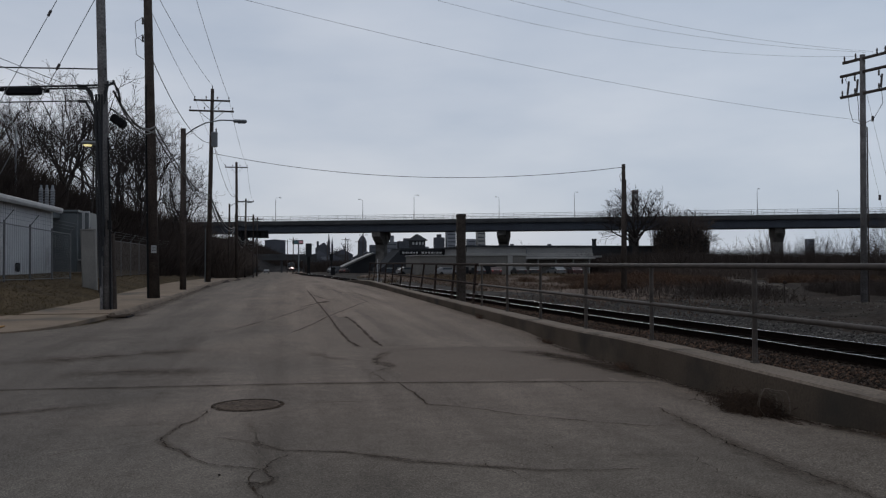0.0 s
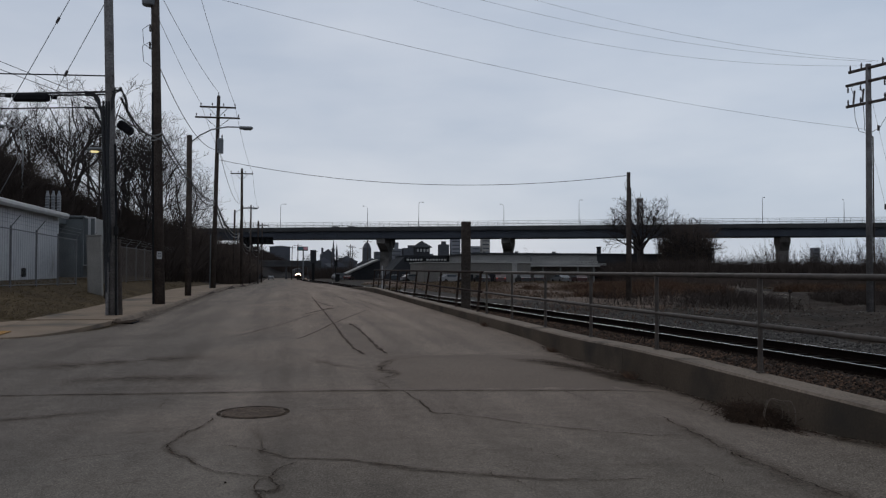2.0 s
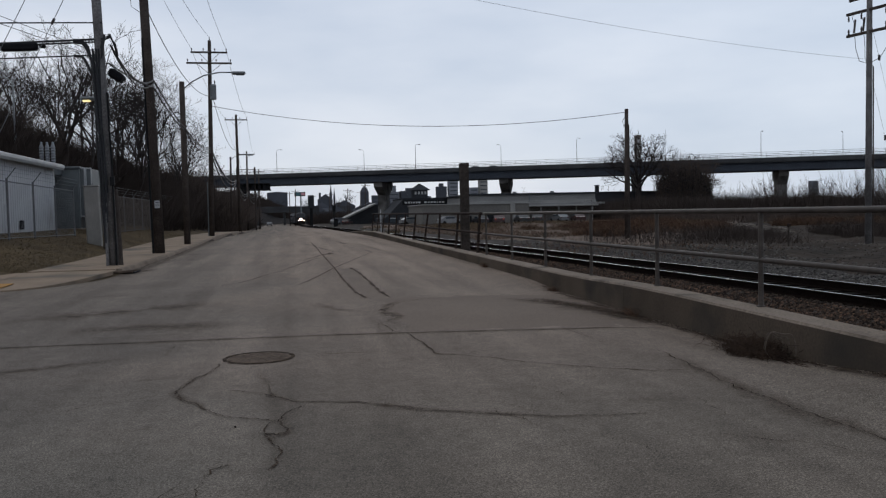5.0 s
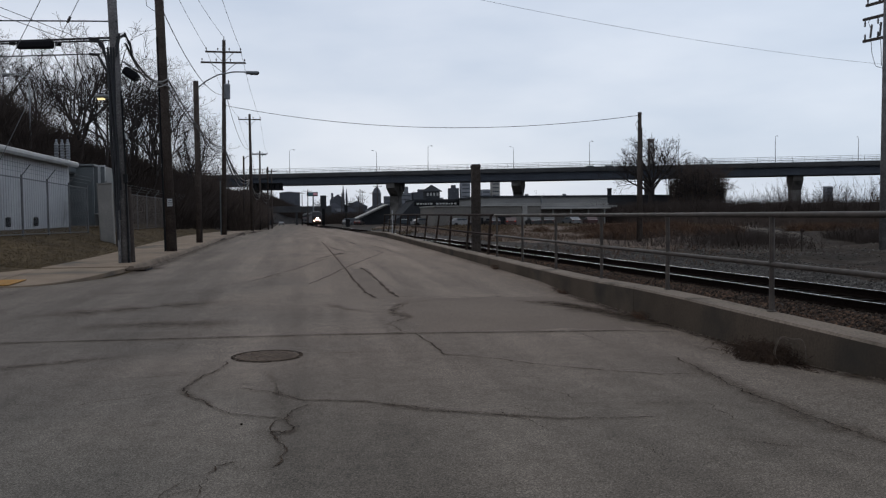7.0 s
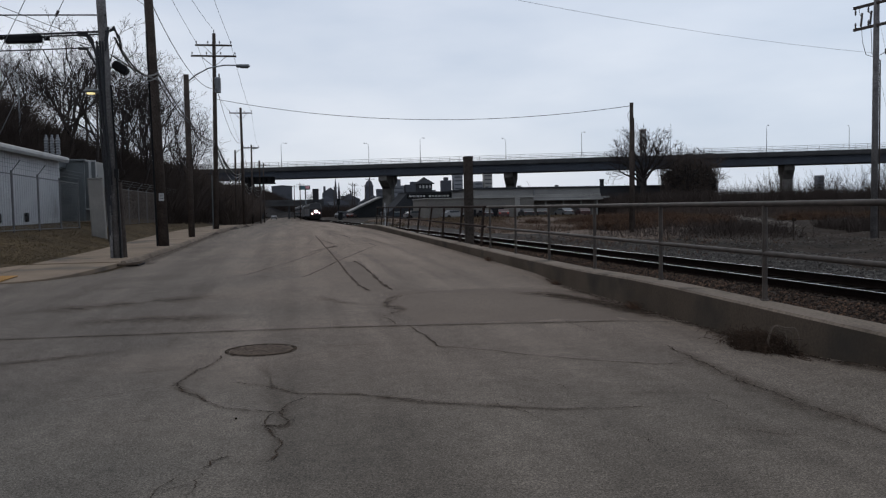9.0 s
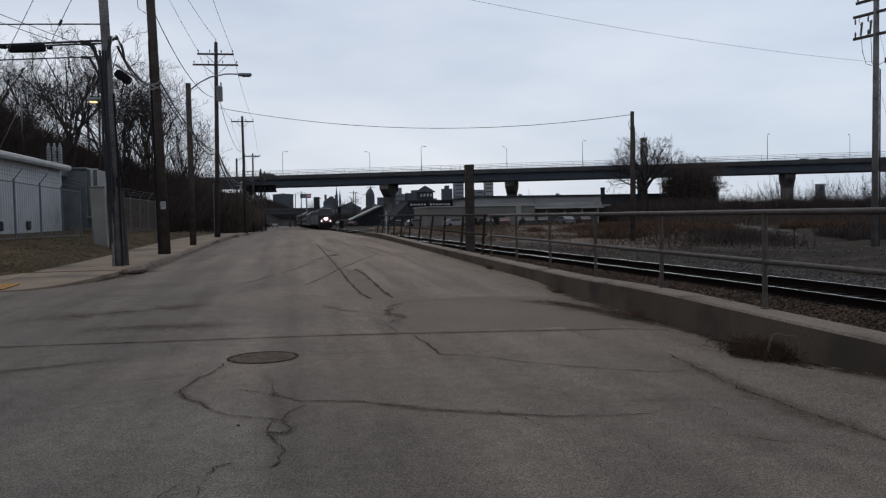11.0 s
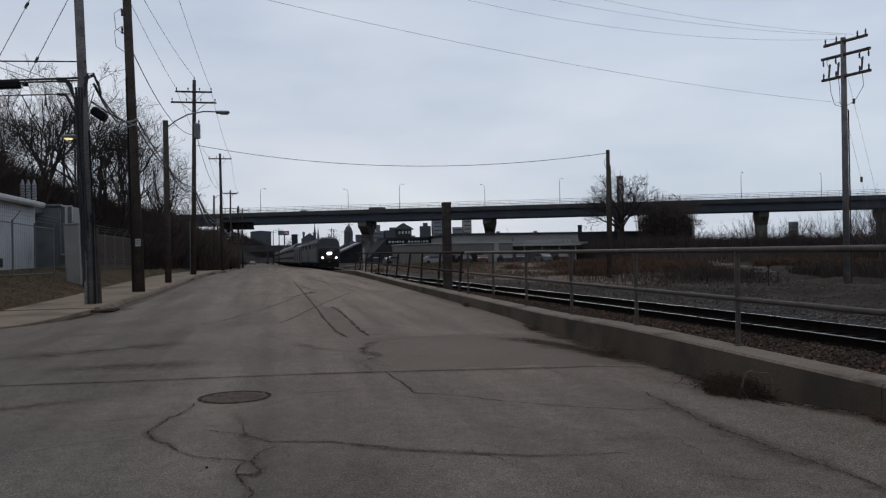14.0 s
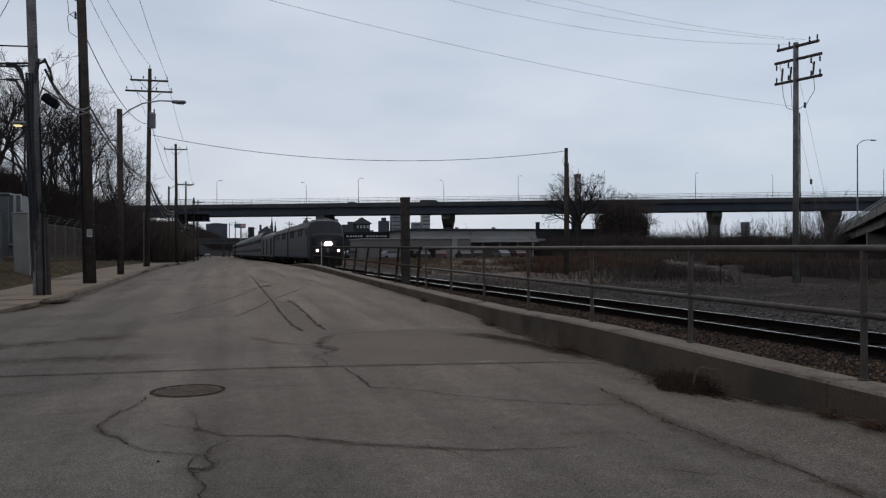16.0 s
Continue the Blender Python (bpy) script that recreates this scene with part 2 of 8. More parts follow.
worn_through(M_CRACK, 9.0, 0.30)
worn_through(M_SEAL, 2.5, 0.25)
M_WALK = mat("sidewalk_concrete", (0.2315, 0.1752, 0.1283), (0.1744, 0.1320, 0.0965), rough=0.9, scale=0.7, fine=40, amount=0.3, vary=0.08,
             stain=(0.1007, 0.0876, 0.0738), stain_scale=0.5)
M_KERB = mat("kerb_concrete", (0.1750, 0.1365, 0.1053), (0.1128, 0.0877, 0.0680), rough=0.92, scale=1.2, fine=35, vary=0.1)
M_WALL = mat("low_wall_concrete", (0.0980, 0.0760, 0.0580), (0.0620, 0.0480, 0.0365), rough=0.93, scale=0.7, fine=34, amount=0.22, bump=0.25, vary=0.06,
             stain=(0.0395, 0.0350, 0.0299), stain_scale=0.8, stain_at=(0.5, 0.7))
# paler twin of the wall concrete: skylight on the top put into the colour
M_WALL_LIT_TOP = mat("weathered_lit_wall_top", (0.190, 0.152, 0.120), (0.140, 0.112, 0.088), rough=0.93, scale=1.4, fine=30, amount=0.4, bump=0.4,
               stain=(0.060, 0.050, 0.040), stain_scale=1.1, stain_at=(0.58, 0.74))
M_YELLOW = mat("tactile_yellow", (0.330, 0.160, 0.026), (0.240, 0.125, 0.034), rough=0.8, scale=3)
M_GALV = mat("galvanised_pipe", (0.066, 0.053, 0.045), (0.036, 0.029, 0.025), rough=0.7, metal=0.0, scale=5, fine=60, amount=0.3, bump=0.1)
M_RUST = mat("rusted_iron", (0.034, 0.022, 0.018), (0.020, 0.015, 0.013), rough=0.85, scale=6, fine=50)
M_TIMBER = mat("dark_creosoted_timber", (0.052, 0.042, 0.036), (0.030, 0.025, 0.022), rough=0.9, scale=3, fine=18, bump=0.6)
M_POLE = mat("weathered_pole_wood", (0.152, 0.144, 0.142), (0.090, 0.084, 0.083), rough=0.92, scale=2.2, fine=22, amount=0.6, bump=0.5)
M_POLED = mat("dark_pole_wood", (0.066, 0.053, 0.046), (0.040, 0.032, 0.028), rough=0.92, scale=2.2, fine=22, amount=0.6, bump=0.5)
M_ARM = mat("crossarm_wood", (0.075, 0.062, 0.055), (0.05, 0.04, 0.036), rough=0.9, scale=4, fine=30)
M_WIRE = mat("black_cable", (0.022, 0.022, 0.025), rough=0.7, bump=0)
M_LINE = mat("grey_conductor", (0.13, 0.135, 0.145), rough=0.6, bump=0, metal=0.2)
M_PORC = mat("dark_porcelain", (0.06, 0.05, 0.05), rough=0.4, bump=0)
M_GREY = mat("grey_painted_steel", (0.21, 0.22, 0.23), (0.15, 0.155, 0.165), rough=0.6, scale=1.5, fine=25, amount=0.2, bump=0.1)
M_FENCE = mat("dull_galvanised_post", (0.115, 0.115, 0.118), (0.080, 0.080, 0.083), rough=0.8, scale=2, fine=25, amount=0.2, bump=0.1)
M_RAILTOP = mat("polished_rail_head", (0.80, 0.78, 0.76), (0.66, 0.64, 0.62), rough=0.22, metal=1.0, scale=3, fine=50, amount=0.1, bump=0.03)
M_RAIL = mat("rusty_rail_side", (0.012, 0.009, 0.008), (0.008, 0.006, 0.005), rough=1.0, scale=5, spec=0.0)
M_TIE = mat("oily_railway_tie", (0.0126, 0.0098, 0.0084), (0.0070, 0.0056, 0.0049), rough=0.9, scale=3, fine=20, vary=0.25)
M_BALLAST = mat("brown_ballast", (0.0420, 0.0295, 0.0222), (0.0219, 0.0161, 0.0123), rough=0.95, scale=1.6, fine=16, amount=0.9, bump=0.9, depth=0.03)
M_OILY = mat("oily_ballast", (0.0129, 0.0103, 0.0090), (0.0071, 0.0058, 0.0052), rough=0.9, scale=2, fine=16, amount=0.8, bump=0.9, depth=0.03)
M_STONE = mat("ballast_stones", (0.0400, 0.0285, 0.0215), (0.0170, 0.0125, 0.0100), rough=0.9, scale=5, fine=30, island=0.75)
M_STONEG = mat("grey_gravel_stones", (0.0900, 0.0830, 0.0760), (0.0400, 0.0370, 0.0340), rough=0.9, scale=5, fine=30, island=0.7)
M_GRAVEL = mat("grey_gravel", (0.0400, 0.0348, 0.0303), (0.0168, 0.0142, 0.0123), rough=0.95, scale=0.7, fine=14, amount=0.9, bump=0.9, depth=0.03)
M_FIELD = mat("winter_field", (0.0353, 0.0257, 0.0191), (0.0171, 0.0131, 0.0101), rough=0.97, scale=0.16, fine=5, amount=0.8, bump=0.9, depth=0.06,
              stain=(0.0503, 0.0402, 0.0317), stain_scale=0.35, stain_at=(0.54, 0.72))
M_GRASS = mat("dormant_grass", (0.0800, 0.0570, 0.0320), (0.0480, 0.0350, 0.0205), rough=0.97, scale=0.5, fine=9, amount=0.8, bump=1.0, depth=0.05)
M_BLADE = mat("dry_grass_blades", (0.1111, 0.0800, 0.0474), (0.0593, 0.0422, 0.0267), rough=0.9, scale=1.5, bump=0, island=0.4)
M_STRAW = mat("bleached_field_straw", (0.1550, 0.1080, 0.0790), (0.0950, 0.0660, 0.0490), rough=0.9, scale=0.4, bump=0, island=0.4)
M_LAWN = mat("dull_lawn_blades", (0.0900, 0.0660, 0.0350), (0.0560, 0.0425, 0.0230), rough=0.9, scale=0.6, bump=0, island=0.4)
M_RUSSET = mat("russet_dead_weeds", (0.1150, 0.0690, 0.0450), (0.0560, 0.0350, 0.0250), rough=0.92, scale=1.2, bump=0, island=0.5)
M_TWIG = mat("bare_brush_twigs", (0.0891, 0.0682, 0.0573), (0.0527, 0.0418, 0.0364), rough=0.95, scale=1.5, bump=0)
M_TWIGD = mat("dark_hill_brush_twigs", (0.056, 0.044, 0.038), (0.034, 0.027, 0.024), rough=0.95, scale=1.5, bump=0)
M_DIRT = mat("bare_tan_dirt", (0.1242, 0.0918, 0.0716), (0.0783, 0.0580, 0.0459), rough=0.97, scale=0.3, fine=4, amount=0.6, bump=0.8, depth=0.05)
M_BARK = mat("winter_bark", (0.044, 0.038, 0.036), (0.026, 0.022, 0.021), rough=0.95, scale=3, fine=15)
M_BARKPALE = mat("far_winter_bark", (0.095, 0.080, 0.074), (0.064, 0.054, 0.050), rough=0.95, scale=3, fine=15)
M_HILL = mat("leaf_littered_hillside", (0.0413, 0.0307, 0.0248), (0.0248, 0.0189, 0.0159), rough=0.97, scale=0.3, fine=4, amount=0.8, bump=0.9, depth=0.08)
M_GIRDER = mat("dark_painted_girder", (0.043, 0.050, 0.064), (0.032, 0.037, 0.048), rough=0.75, scale=0.25, fine=4, amount=0.25, bump=0.1)
M_DECK = mat("bridge_deck_concrete", (0.0638, 0.0638, 0.0660), (0.0450, 0.0450, 0.0465), rough=0.9, scale=0.3, fine=5, amount=0.3)
M_PIER = mat("weathered_pier_concrete", (0.150, 0.141, 0.133), (0.095, 0.088, 0.082), rough=0.92, scale=0.35, fine=6, amount=0.35,
             stain=(0.04, 0.037, 0.035), stain_scale=0.25)
M_STEEL = mat("grey_lamp_steel", (0.16, 0.17, 0.18), rough=0.55, metal=0.3, scale=3, bump=0)
M_WHITE = mat("white_metal_siding", (0.420, 0.420, 0.428), (0.345, 0.346, 0.355), rough=0.6, scale=0.6, fine=12, amount=0.12, bump=0.05,
              stain=(0.1914, 0.1827, 0.1740), stain_scale=0.5, stain_at=(0.6, 0.8))
M_TRIMW = mat("pale_metal_trim", (0.3407, 0.3407, 0.3444), (0.2667, 0.2667, 0.2667), rough=0.5, scale=1, fine=20, amount=0.15, bump=0.05)
M_CABINET = mat("pale_concrete_panel", (0.235, 0.222, 0.205), (0.175, 0.165, 0.152), rough=0.9, scale=0.9, fine=25, amount=0.25)
M_TANK = mat("transformer_green_grey", (0.0975, 0.1087, 0.1125), (0.0675, 0.0750, 0.0788), rough=0.55, scale=1.2, fine=20, amount=0.2)
M_CHAIN = chainlink("chain_link_wire", (0.16, 0.16, 0.165), 0.085)
M_SLAT = chainlink("chain_link_with_slats", (0.070, 0.057, 0.049), 0.42)
M_BRICK = mat("sooty_brick", (0.20, 0.165, 0.15), (0.14, 0.118, 0.108), rough=0.95, scale=0.6, fine=8, amount=0.5)
M_DARKROOF = mat("dark_roofing", (0.042, 0.044, 0.048), (0.030, 0.031, 0.034), rough=0.9, scale=0.3, fine=4, amount=0.3)
M_SHED = mat("pale_shed_siding", (0.22, 0.215, 0.205), (0.17, 0.165, 0.16), rough=0.8, scale=0.25, fine=4, amount=0.2, vary=0.05)
M_SHED2 = mat("beige_shed_wall", (0.155, 0.145, 0.132), (0.12, 0.112, 0.104), rough=0.85, scale=0.25, fine=4, amount=0.2)
M_SHEDW = mat("white_shed_band", (0.26, 0.25, 0.235), (0.20, 0.193, 0.182), rough=0.7, scale=0.3, fine=5, amount=0.15)
# flat dark tone that paints the shade inside openings
M_SHADOW = mat("shaded_opening", (0.02, 0.02, 0.022), rough=0.9, bump=0)
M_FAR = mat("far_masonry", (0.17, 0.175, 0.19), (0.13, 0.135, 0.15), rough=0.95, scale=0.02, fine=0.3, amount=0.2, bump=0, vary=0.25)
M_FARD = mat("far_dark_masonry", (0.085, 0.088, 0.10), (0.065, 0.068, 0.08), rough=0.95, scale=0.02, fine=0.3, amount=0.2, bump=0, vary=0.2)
M_FARWIN = mat("far_window_glass", (0.05, 0.055, 0.065), rough=0.3, bump=0)
M_GLASS = glass("dark_glass")
M_LETTER = mat("painted_pale_letters", (0.42, 0.42, 0.41), rough=0.8, bump=0)
M_BLACK = mat("black_rubber", (0.018, 0.018, 0.019), rough=0.85, scale=4, bump=0)
M_PLASTIC = mat("black_plastic_case", (0.014, 0.014, 0.016), rough=0.85, scale=4, bump=0)
M_IRON = mat("cast_iron_cover", (0.0968, 0.0723, 0.0555), (0.0581, 0.0432, 0.0335), rough=0.95, scale=6, fine=40, spec=0.05)
M_LOCO = mat("grey_blue_loco_paint", (0.0175, 0.0185, 0.0218), (0.0115, 0.0122, 0.0145), rough=0.65, scale=0.6, fine=12, amount=0.12, bump=0.03, spec=0.2)
M_LOCOS = mat("silver_loco_flank", (0.066, 0.066, 0.070), (0.046, 0.046, 0.049), rough=0.55, scale=0.7, fine=12, amount=0.15, bump=0.03)
M_LOCOD = mat("loco_dark_blue_band", (0.03, 0.045, 0.075), rough=0.5, scale=2, bump=0)
M_SILVER = mat("silver_coach_side", (0.076, 0.075, 0.076), (0.050, 0.050, 0.051), rough=0.5, metal=0.35, scale=0.5, fine=9, amount=0.15, bump=0.05)
M_COACHROOF = mat("grey_coach_roof", (0.098, 0.098, 0.100), rough=0.7, scale=1, bump=0)
M_UNDER = mat("underframe_grime", (0.022, 0.020, 0.019), rough=0.9, scale=2)
M_REDSTRIPE = mat("red_stripe_paint", (0.085, 0.022, 0.022), rough=0.6, scale=2, bump=0)
M_HEAD = glow("headlamp_light", (1.0, 0.74, 0.68), 130.0)
M_DITCH = glow("ditch_lamp_light", (1.0, 0.60, 0.40), 25.0)
M_SODIUM = glow("lit_street_lamp", (1.0, 0.82, 0.40), 1.0)
M_TAIL = glow("red_tail_lamp", (0.30, 0.03, 0.02), 0.25)
M_CARS = [mat("car_paint_" + w, c, rough=0.35, scale=3, amount=0.1, bump=0, spec=0.5) for w, c in (
    ("white", (0.20, 0.20, 0.205)), ("silver", (0.13, 0.135, 0.14)), ("black", (0.02, 0.02, 0.022)), ("red", (0.045, 0.016, 0.015)), ("blue", (0.04, 0.06, 0.11)))]


# ---- mesh builder ----
class Build:
    def __init__(self):
        self.v, self.f = [], []

    def add(self, verts, faces):
        k = len(self.v)
        self.v += [tuple(p) for p in verts]
        self.f += [tuple(i + k for i in q) for q in faces]
        return self

    def box(self, c, s, rz=0.0, bevel=0.0, m=None):
        """A box with centre c and size s, its edges chamfered by bevel."""
        x, y, z = s[0] / 2, s[1] / 2, s[2] / 2
        b = min(bevel, x * 0.9, y * 0.9, z * 0.9)
        if b <= 0:
            vs = [(i, j, k) for i in (-x, x) for j in (-y, y) for k in (-z, z)]
            fs = [(0, 1, 3, 2), (4, 6, 7, 5), (0, 4, 5, 1), (2, 3, 7, 6), (0, 2, 6, 4), (1, 5, 7, 3)]
        else:
            vs, ix, fs = [], {}, []
            for i in (-1, 1):
                for j in (-1, 1):
                    for k in (-1, 1):
                        for ax in range(3):
                            p = [i * (x - b), j * (y - b), k * (z - b)]
                            p[ax] += (i, j, k)[ax] * b
                            ix[i, j, k, ax] = len(vs)
                            vs.append(tuple(p))
            for ax in range(3):
                o = [a for a in range(3) if a != ax]
                for sgn in (-1, 1):
                    q = []
                    for u, w in ((-1, -1), (1, -1), (1, 1), (-1, 1)):
                        key = [0, 0, 0]
                        key[ax], key[o[0]], key[o[1]] = sgn, u, w
                        q.append(ix[(*key, ax)])
                    fs.append(tuple(q if (sgn > 0) == (ax != 1) else q[::-1]))
            for ax in range(3):
                o = [a for a in range(3) if a != ax]
                for u in (-1, 1):
                    for w in (-1, 1):
                        k0, k1 = [0, 0, 0], [0, 0, 0]
                        k0[o[0]] = k1[o[0]] = u
                        k0[o[1]] = k1[o[1]] = w
                        k0[ax], k1[ax] = -1, 1
                        fs.append((ix[(*k0, o[0])], ix[(*k1, o[0])], ix[(*k1, o[1])], ix[(*k0, o[1])]))
            for i in (-1, 1):
                for j in (-1, 1):
                    for k in (-1, 1):
                        fs.append((ix[i, j, k, 0], ix[i, j, k, 1], ix[i, j, k, 2]))
        mt = (m or Matrix.Identity(4)) @ Matrix.Translation(c) @ Matrix.Rotation(rz, 4, "Z")
        return self.add([mt @ Vector(p) for p in vs], fs)

    def tube(self, p, q, r0, r1=None, n=8, caps=True):
        p, q = Vector(p), Vector(q)
        r1 = r0 if r1 is None else r1
        d = (q - p).normalized()
        a = d.orthogonal().normalized()
        b = d.cross(a)
        vs = []
        for c, r in ((p, r0), (q, r1)):
            for i in range(n):
                w = 2 * math.pi * i / n
                vs.append(c + a * (r * math.cos(w)) + b * (r * math.sin(w)))
        fs = [(i, (i + 1) % n, n + (i + 1) % n, n + i) for i in range(n)]
        if caps:
            fs += [tuple(range(n))[::-1], tuple(range(n, 2 * n))]
        return self.add(vs, fs)

    def pipe(self, pts, r, n=6, r1=None):
        """A bent tube through points, tapering to r1."""
        pts = [Vector(p) for p in pts]
        vs, m = [], len(pts)
        side = None
        for k, p in enumerate(pts):
            d = (pts[min(k + 1, m - 1)] - pts[max(k - 1, 0)]).normalized()
            if side is None:
                side = d.orthogonal().normalized()
            side = (side - d * side.dot(d)).normalized()
            b = d.cross(side)
            rr = r if r1 is None else r + (r1 - r) * k / (m - 1)
            for i in range(n):
                w = 2 * math.pi * i / n
                vs.append(p + side * (rr * math.cos(w)) + b * (rr * math.sin(w)))
        fs = [(k * n + i, k * n + (i + 1) % n, (k + 1) * n + (i + 1) % n, (k + 1) * n + i) for k in range(m - 1) for i in range(n)]
        fs += [tuple(range(n))[::-1], tuple(range((m - 1) * n, m * n))]
        return self.add(vs, fs)

    def ring(self, c, prof, n=12):
        """A turned body: prof is (radius, height) from the bottom up, about c."""
        vs = [(c[0] + r * math.cos(2 * math.pi * i / n), c[1] + r * math.sin(2 * math.pi * i / n), c[2] + h) for r, h in prof for i in range(n)]
        m = len(prof)
        fs = [(k * n + i, k * n + (i + 1) % n, (k + 1) * n + (i + 1) % n, (k + 1) * n + i) for k in range(m - 1) for i in range(n)]
        fs += [tuple(range(n))[::-1], tuple(range((m - 1) * n, m * n))]
        return self.add(vs, fs)

    def prism(self, outline, depth, m):
        """An outline in the local xy plane, pushed along local z by depth, at the pose m."""
        n = len(outline)
        vs = [m @ Vector((x, y, 0)) for x, y in outline] + [m @ Vector((x, y, depth)) for x, y in outline]
        fs = [tuple(range(n))[::-1], tuple(range(n, 2 * n))] + [(i, (i + 1) % n, n + (i + 1) % n, n + i) for i in range(n)]
        return self.add(vs, fs)

    def loft(self, sections):
        n = len(sections[0])
        vs = [p for s in sections for p in s]
        fs = [(k * n + i, k * n + (i + 1) % n, (k + 1) * n + (i + 1) % n, (k + 1) * n + i) for k in range(len(sections) - 1) for i in range(n)]
        fs += [tuple(range(n))[::-1], tuple(range(len(vs) - n, len(vs)))]
        return self.add(vs, fs)

    def mesh(self, name, material, smooth=False):
        me = bpy.data.meshes.new(name)
        me.from_pydata(self.v, [], self.f)
        me.materials.append(material)
        if smooth:
            me.shade_smooth()
        me.update()
        return me


def thing(name, label, category, at=(0, 0, 0), group="", kind="", rz=0.0):
    ob = tagged(new(name), label, category, group, kind)
    ob.matrix_basis = pose(*at, 0, 0, rz)
    return ob


def part(name, build, material, parent=None, label="", smooth=False):
    ob = new(name, build.mesh(name, material, smooth))
    ob.parent = parent
    if label:
        ob["label"] = label
    return ob


def solo(name, build, material, label, category, group="", kind="", smooth=False):
    return tagged(new(name, build.mesh(name, material, smooth)), label, category, group, kind)


def piece(name, mesh, parent, m):
    """One of many alike pieces that share a mesh."""
    ob = new(name, mesh)
    ob.parent = parent
    ob.matrix_basis = m
    return ob


def smooth_line(ys, vs, spread=10.0):
    offs = np.linspace(-spread, spread, 13)
    known = {}

    def value(y):
        if y not in known:
            known[y] = float(np.mean(np.interp(y + offs, ys, vs)))
        return known[y]
    return value


# ---- lie of the land (y runs along the street, x to its right) ----
road_z = smooth_line([-60, 12, 25, 40, 55, 73, 110, 156, 210, 320, 420, 3000], [0, 0, 0.04, 0.07, 0.05, -0.12, -0.5, -1.0, -1.5, -2.1, -2.4, -2.4], 6)
rail_z = smooth_line([-60, 14, 28, 40, 72, 132, 212, 312, 420, 3000], [0.05, 0.045, -0.03, -0.09, -0.25, -0.60, -1.15, -1.85, -2.4, -2.4], 8)
rail_x = smooth_line([-60, 10, 40, 72, 112, 162, 212, 252, 312, 392, 600], [12.0, 9.88, 8.98, 8.07, 6.95, 5.65, 4.3, 3.25, 1.95, 0.1, -5.5], 14)
kerb_x = smooth_line([-60, 33, 46, 75, 110, 145, 320, 420], [-4.8, -4.82, -5.05, -5.6, -6.2, -7.2, -11.5, -14], 5)
walk_z = smooth_line([-60, 34, 44, 60, 80, 95, 145, 210, 320, 420, 3000], [0.14, 0.17, 0.21, 0.26, 0.12, -0.1, -0.8, -1.35, -1.95, -2.25, -2.3], 4)
walk_in = smooth_line([-60, 30, 45, 60, 100, 420], [-7.3, -7.35, -8.0, -8.2, -8.3, -16.0], 4)
field_z = smooth_line([-60, 0, 35, 100, 150, 200, 400, 3000], [0.0, -0.15, -0.36, -0.45, -0.65, -1.0, -2.4, -3.0], 8)
wall_x = 5.01


def step(a, b, v):
    t = min(1.0, max(0.0, (v - a) / (b - a)))
    return t * t * (3 - 2 * t)


def wall_top(y):
    return float(np.interp(y, [-40, 6.4, 7.8, 10.5, 12.5, 13.8, 15.4, 35, 53.6, 65.3, 85, 128, 163], [0.34, 0.355, 0.365, 0.385, 0.375, 0.34, 0.33, 0.33, 0.41, 0.235, -0.28, -0.74, -1.18]))


def ground_z(x, y):
    """Height of the open ground."""
    kx, rx = kerb_x(y), rail_x(y)
    base = road_z(y)
    if x < kx:
        side = walk_z(y) - 0.05
        wi = walk_in(y)
        near = step(20.5, 24.5, y)
        yard = float(np.interp(max(min(wi - x, 6.0), wi - x - 9.0 * (1 - step(47, 56, y))), [0, 2.9, 6, 8.0, 10, 14, 24, 40, 140], [0, 0.82, 0.95, 3.0, 5.6, 8.5, 13.0, 17.0, 21]))
        bank = float(np.interp(wi - x, [0, 1.5, 3, 6, 10, 16, 24, 40, 140], [0, 0.25, 1.9, 3.6, 4.9, 6.6, 9.0, 11.5, 14]))
        rise = yard + (bank - yard) * step(66, 80, y)
        rise *= 1.0 - 0.5 * step(110, 175, y)
        bump = 0.35 * noise.noise((x * 0.13, y * 0.13, 0)) * step(2, 12, wi - x)
        hill = side + (rise + bump) * step(21, 29, y)
        return base - 0.07 + (hill - base + 0.07) * near
    if x < wall_x + 0.1:
        return base - 0.07
    f = field_z(y) + 0.24 * noise.noise((x * 0.09, y * 0.09, 3.0)) + 0.17 * noise.noise((x * 0.35, y * 0.5, 7.0)) + 0.10 * noise.noise((x * 1.3, y * 0.2, 9.0))
    off = x - rx
    bed = rail_z(y) - (0.15 if off < -0.95 else 0.21 if off < 0.9 else 0.24)
    return bed + (f - bed) * step(2.4, 6.5, x - rx)


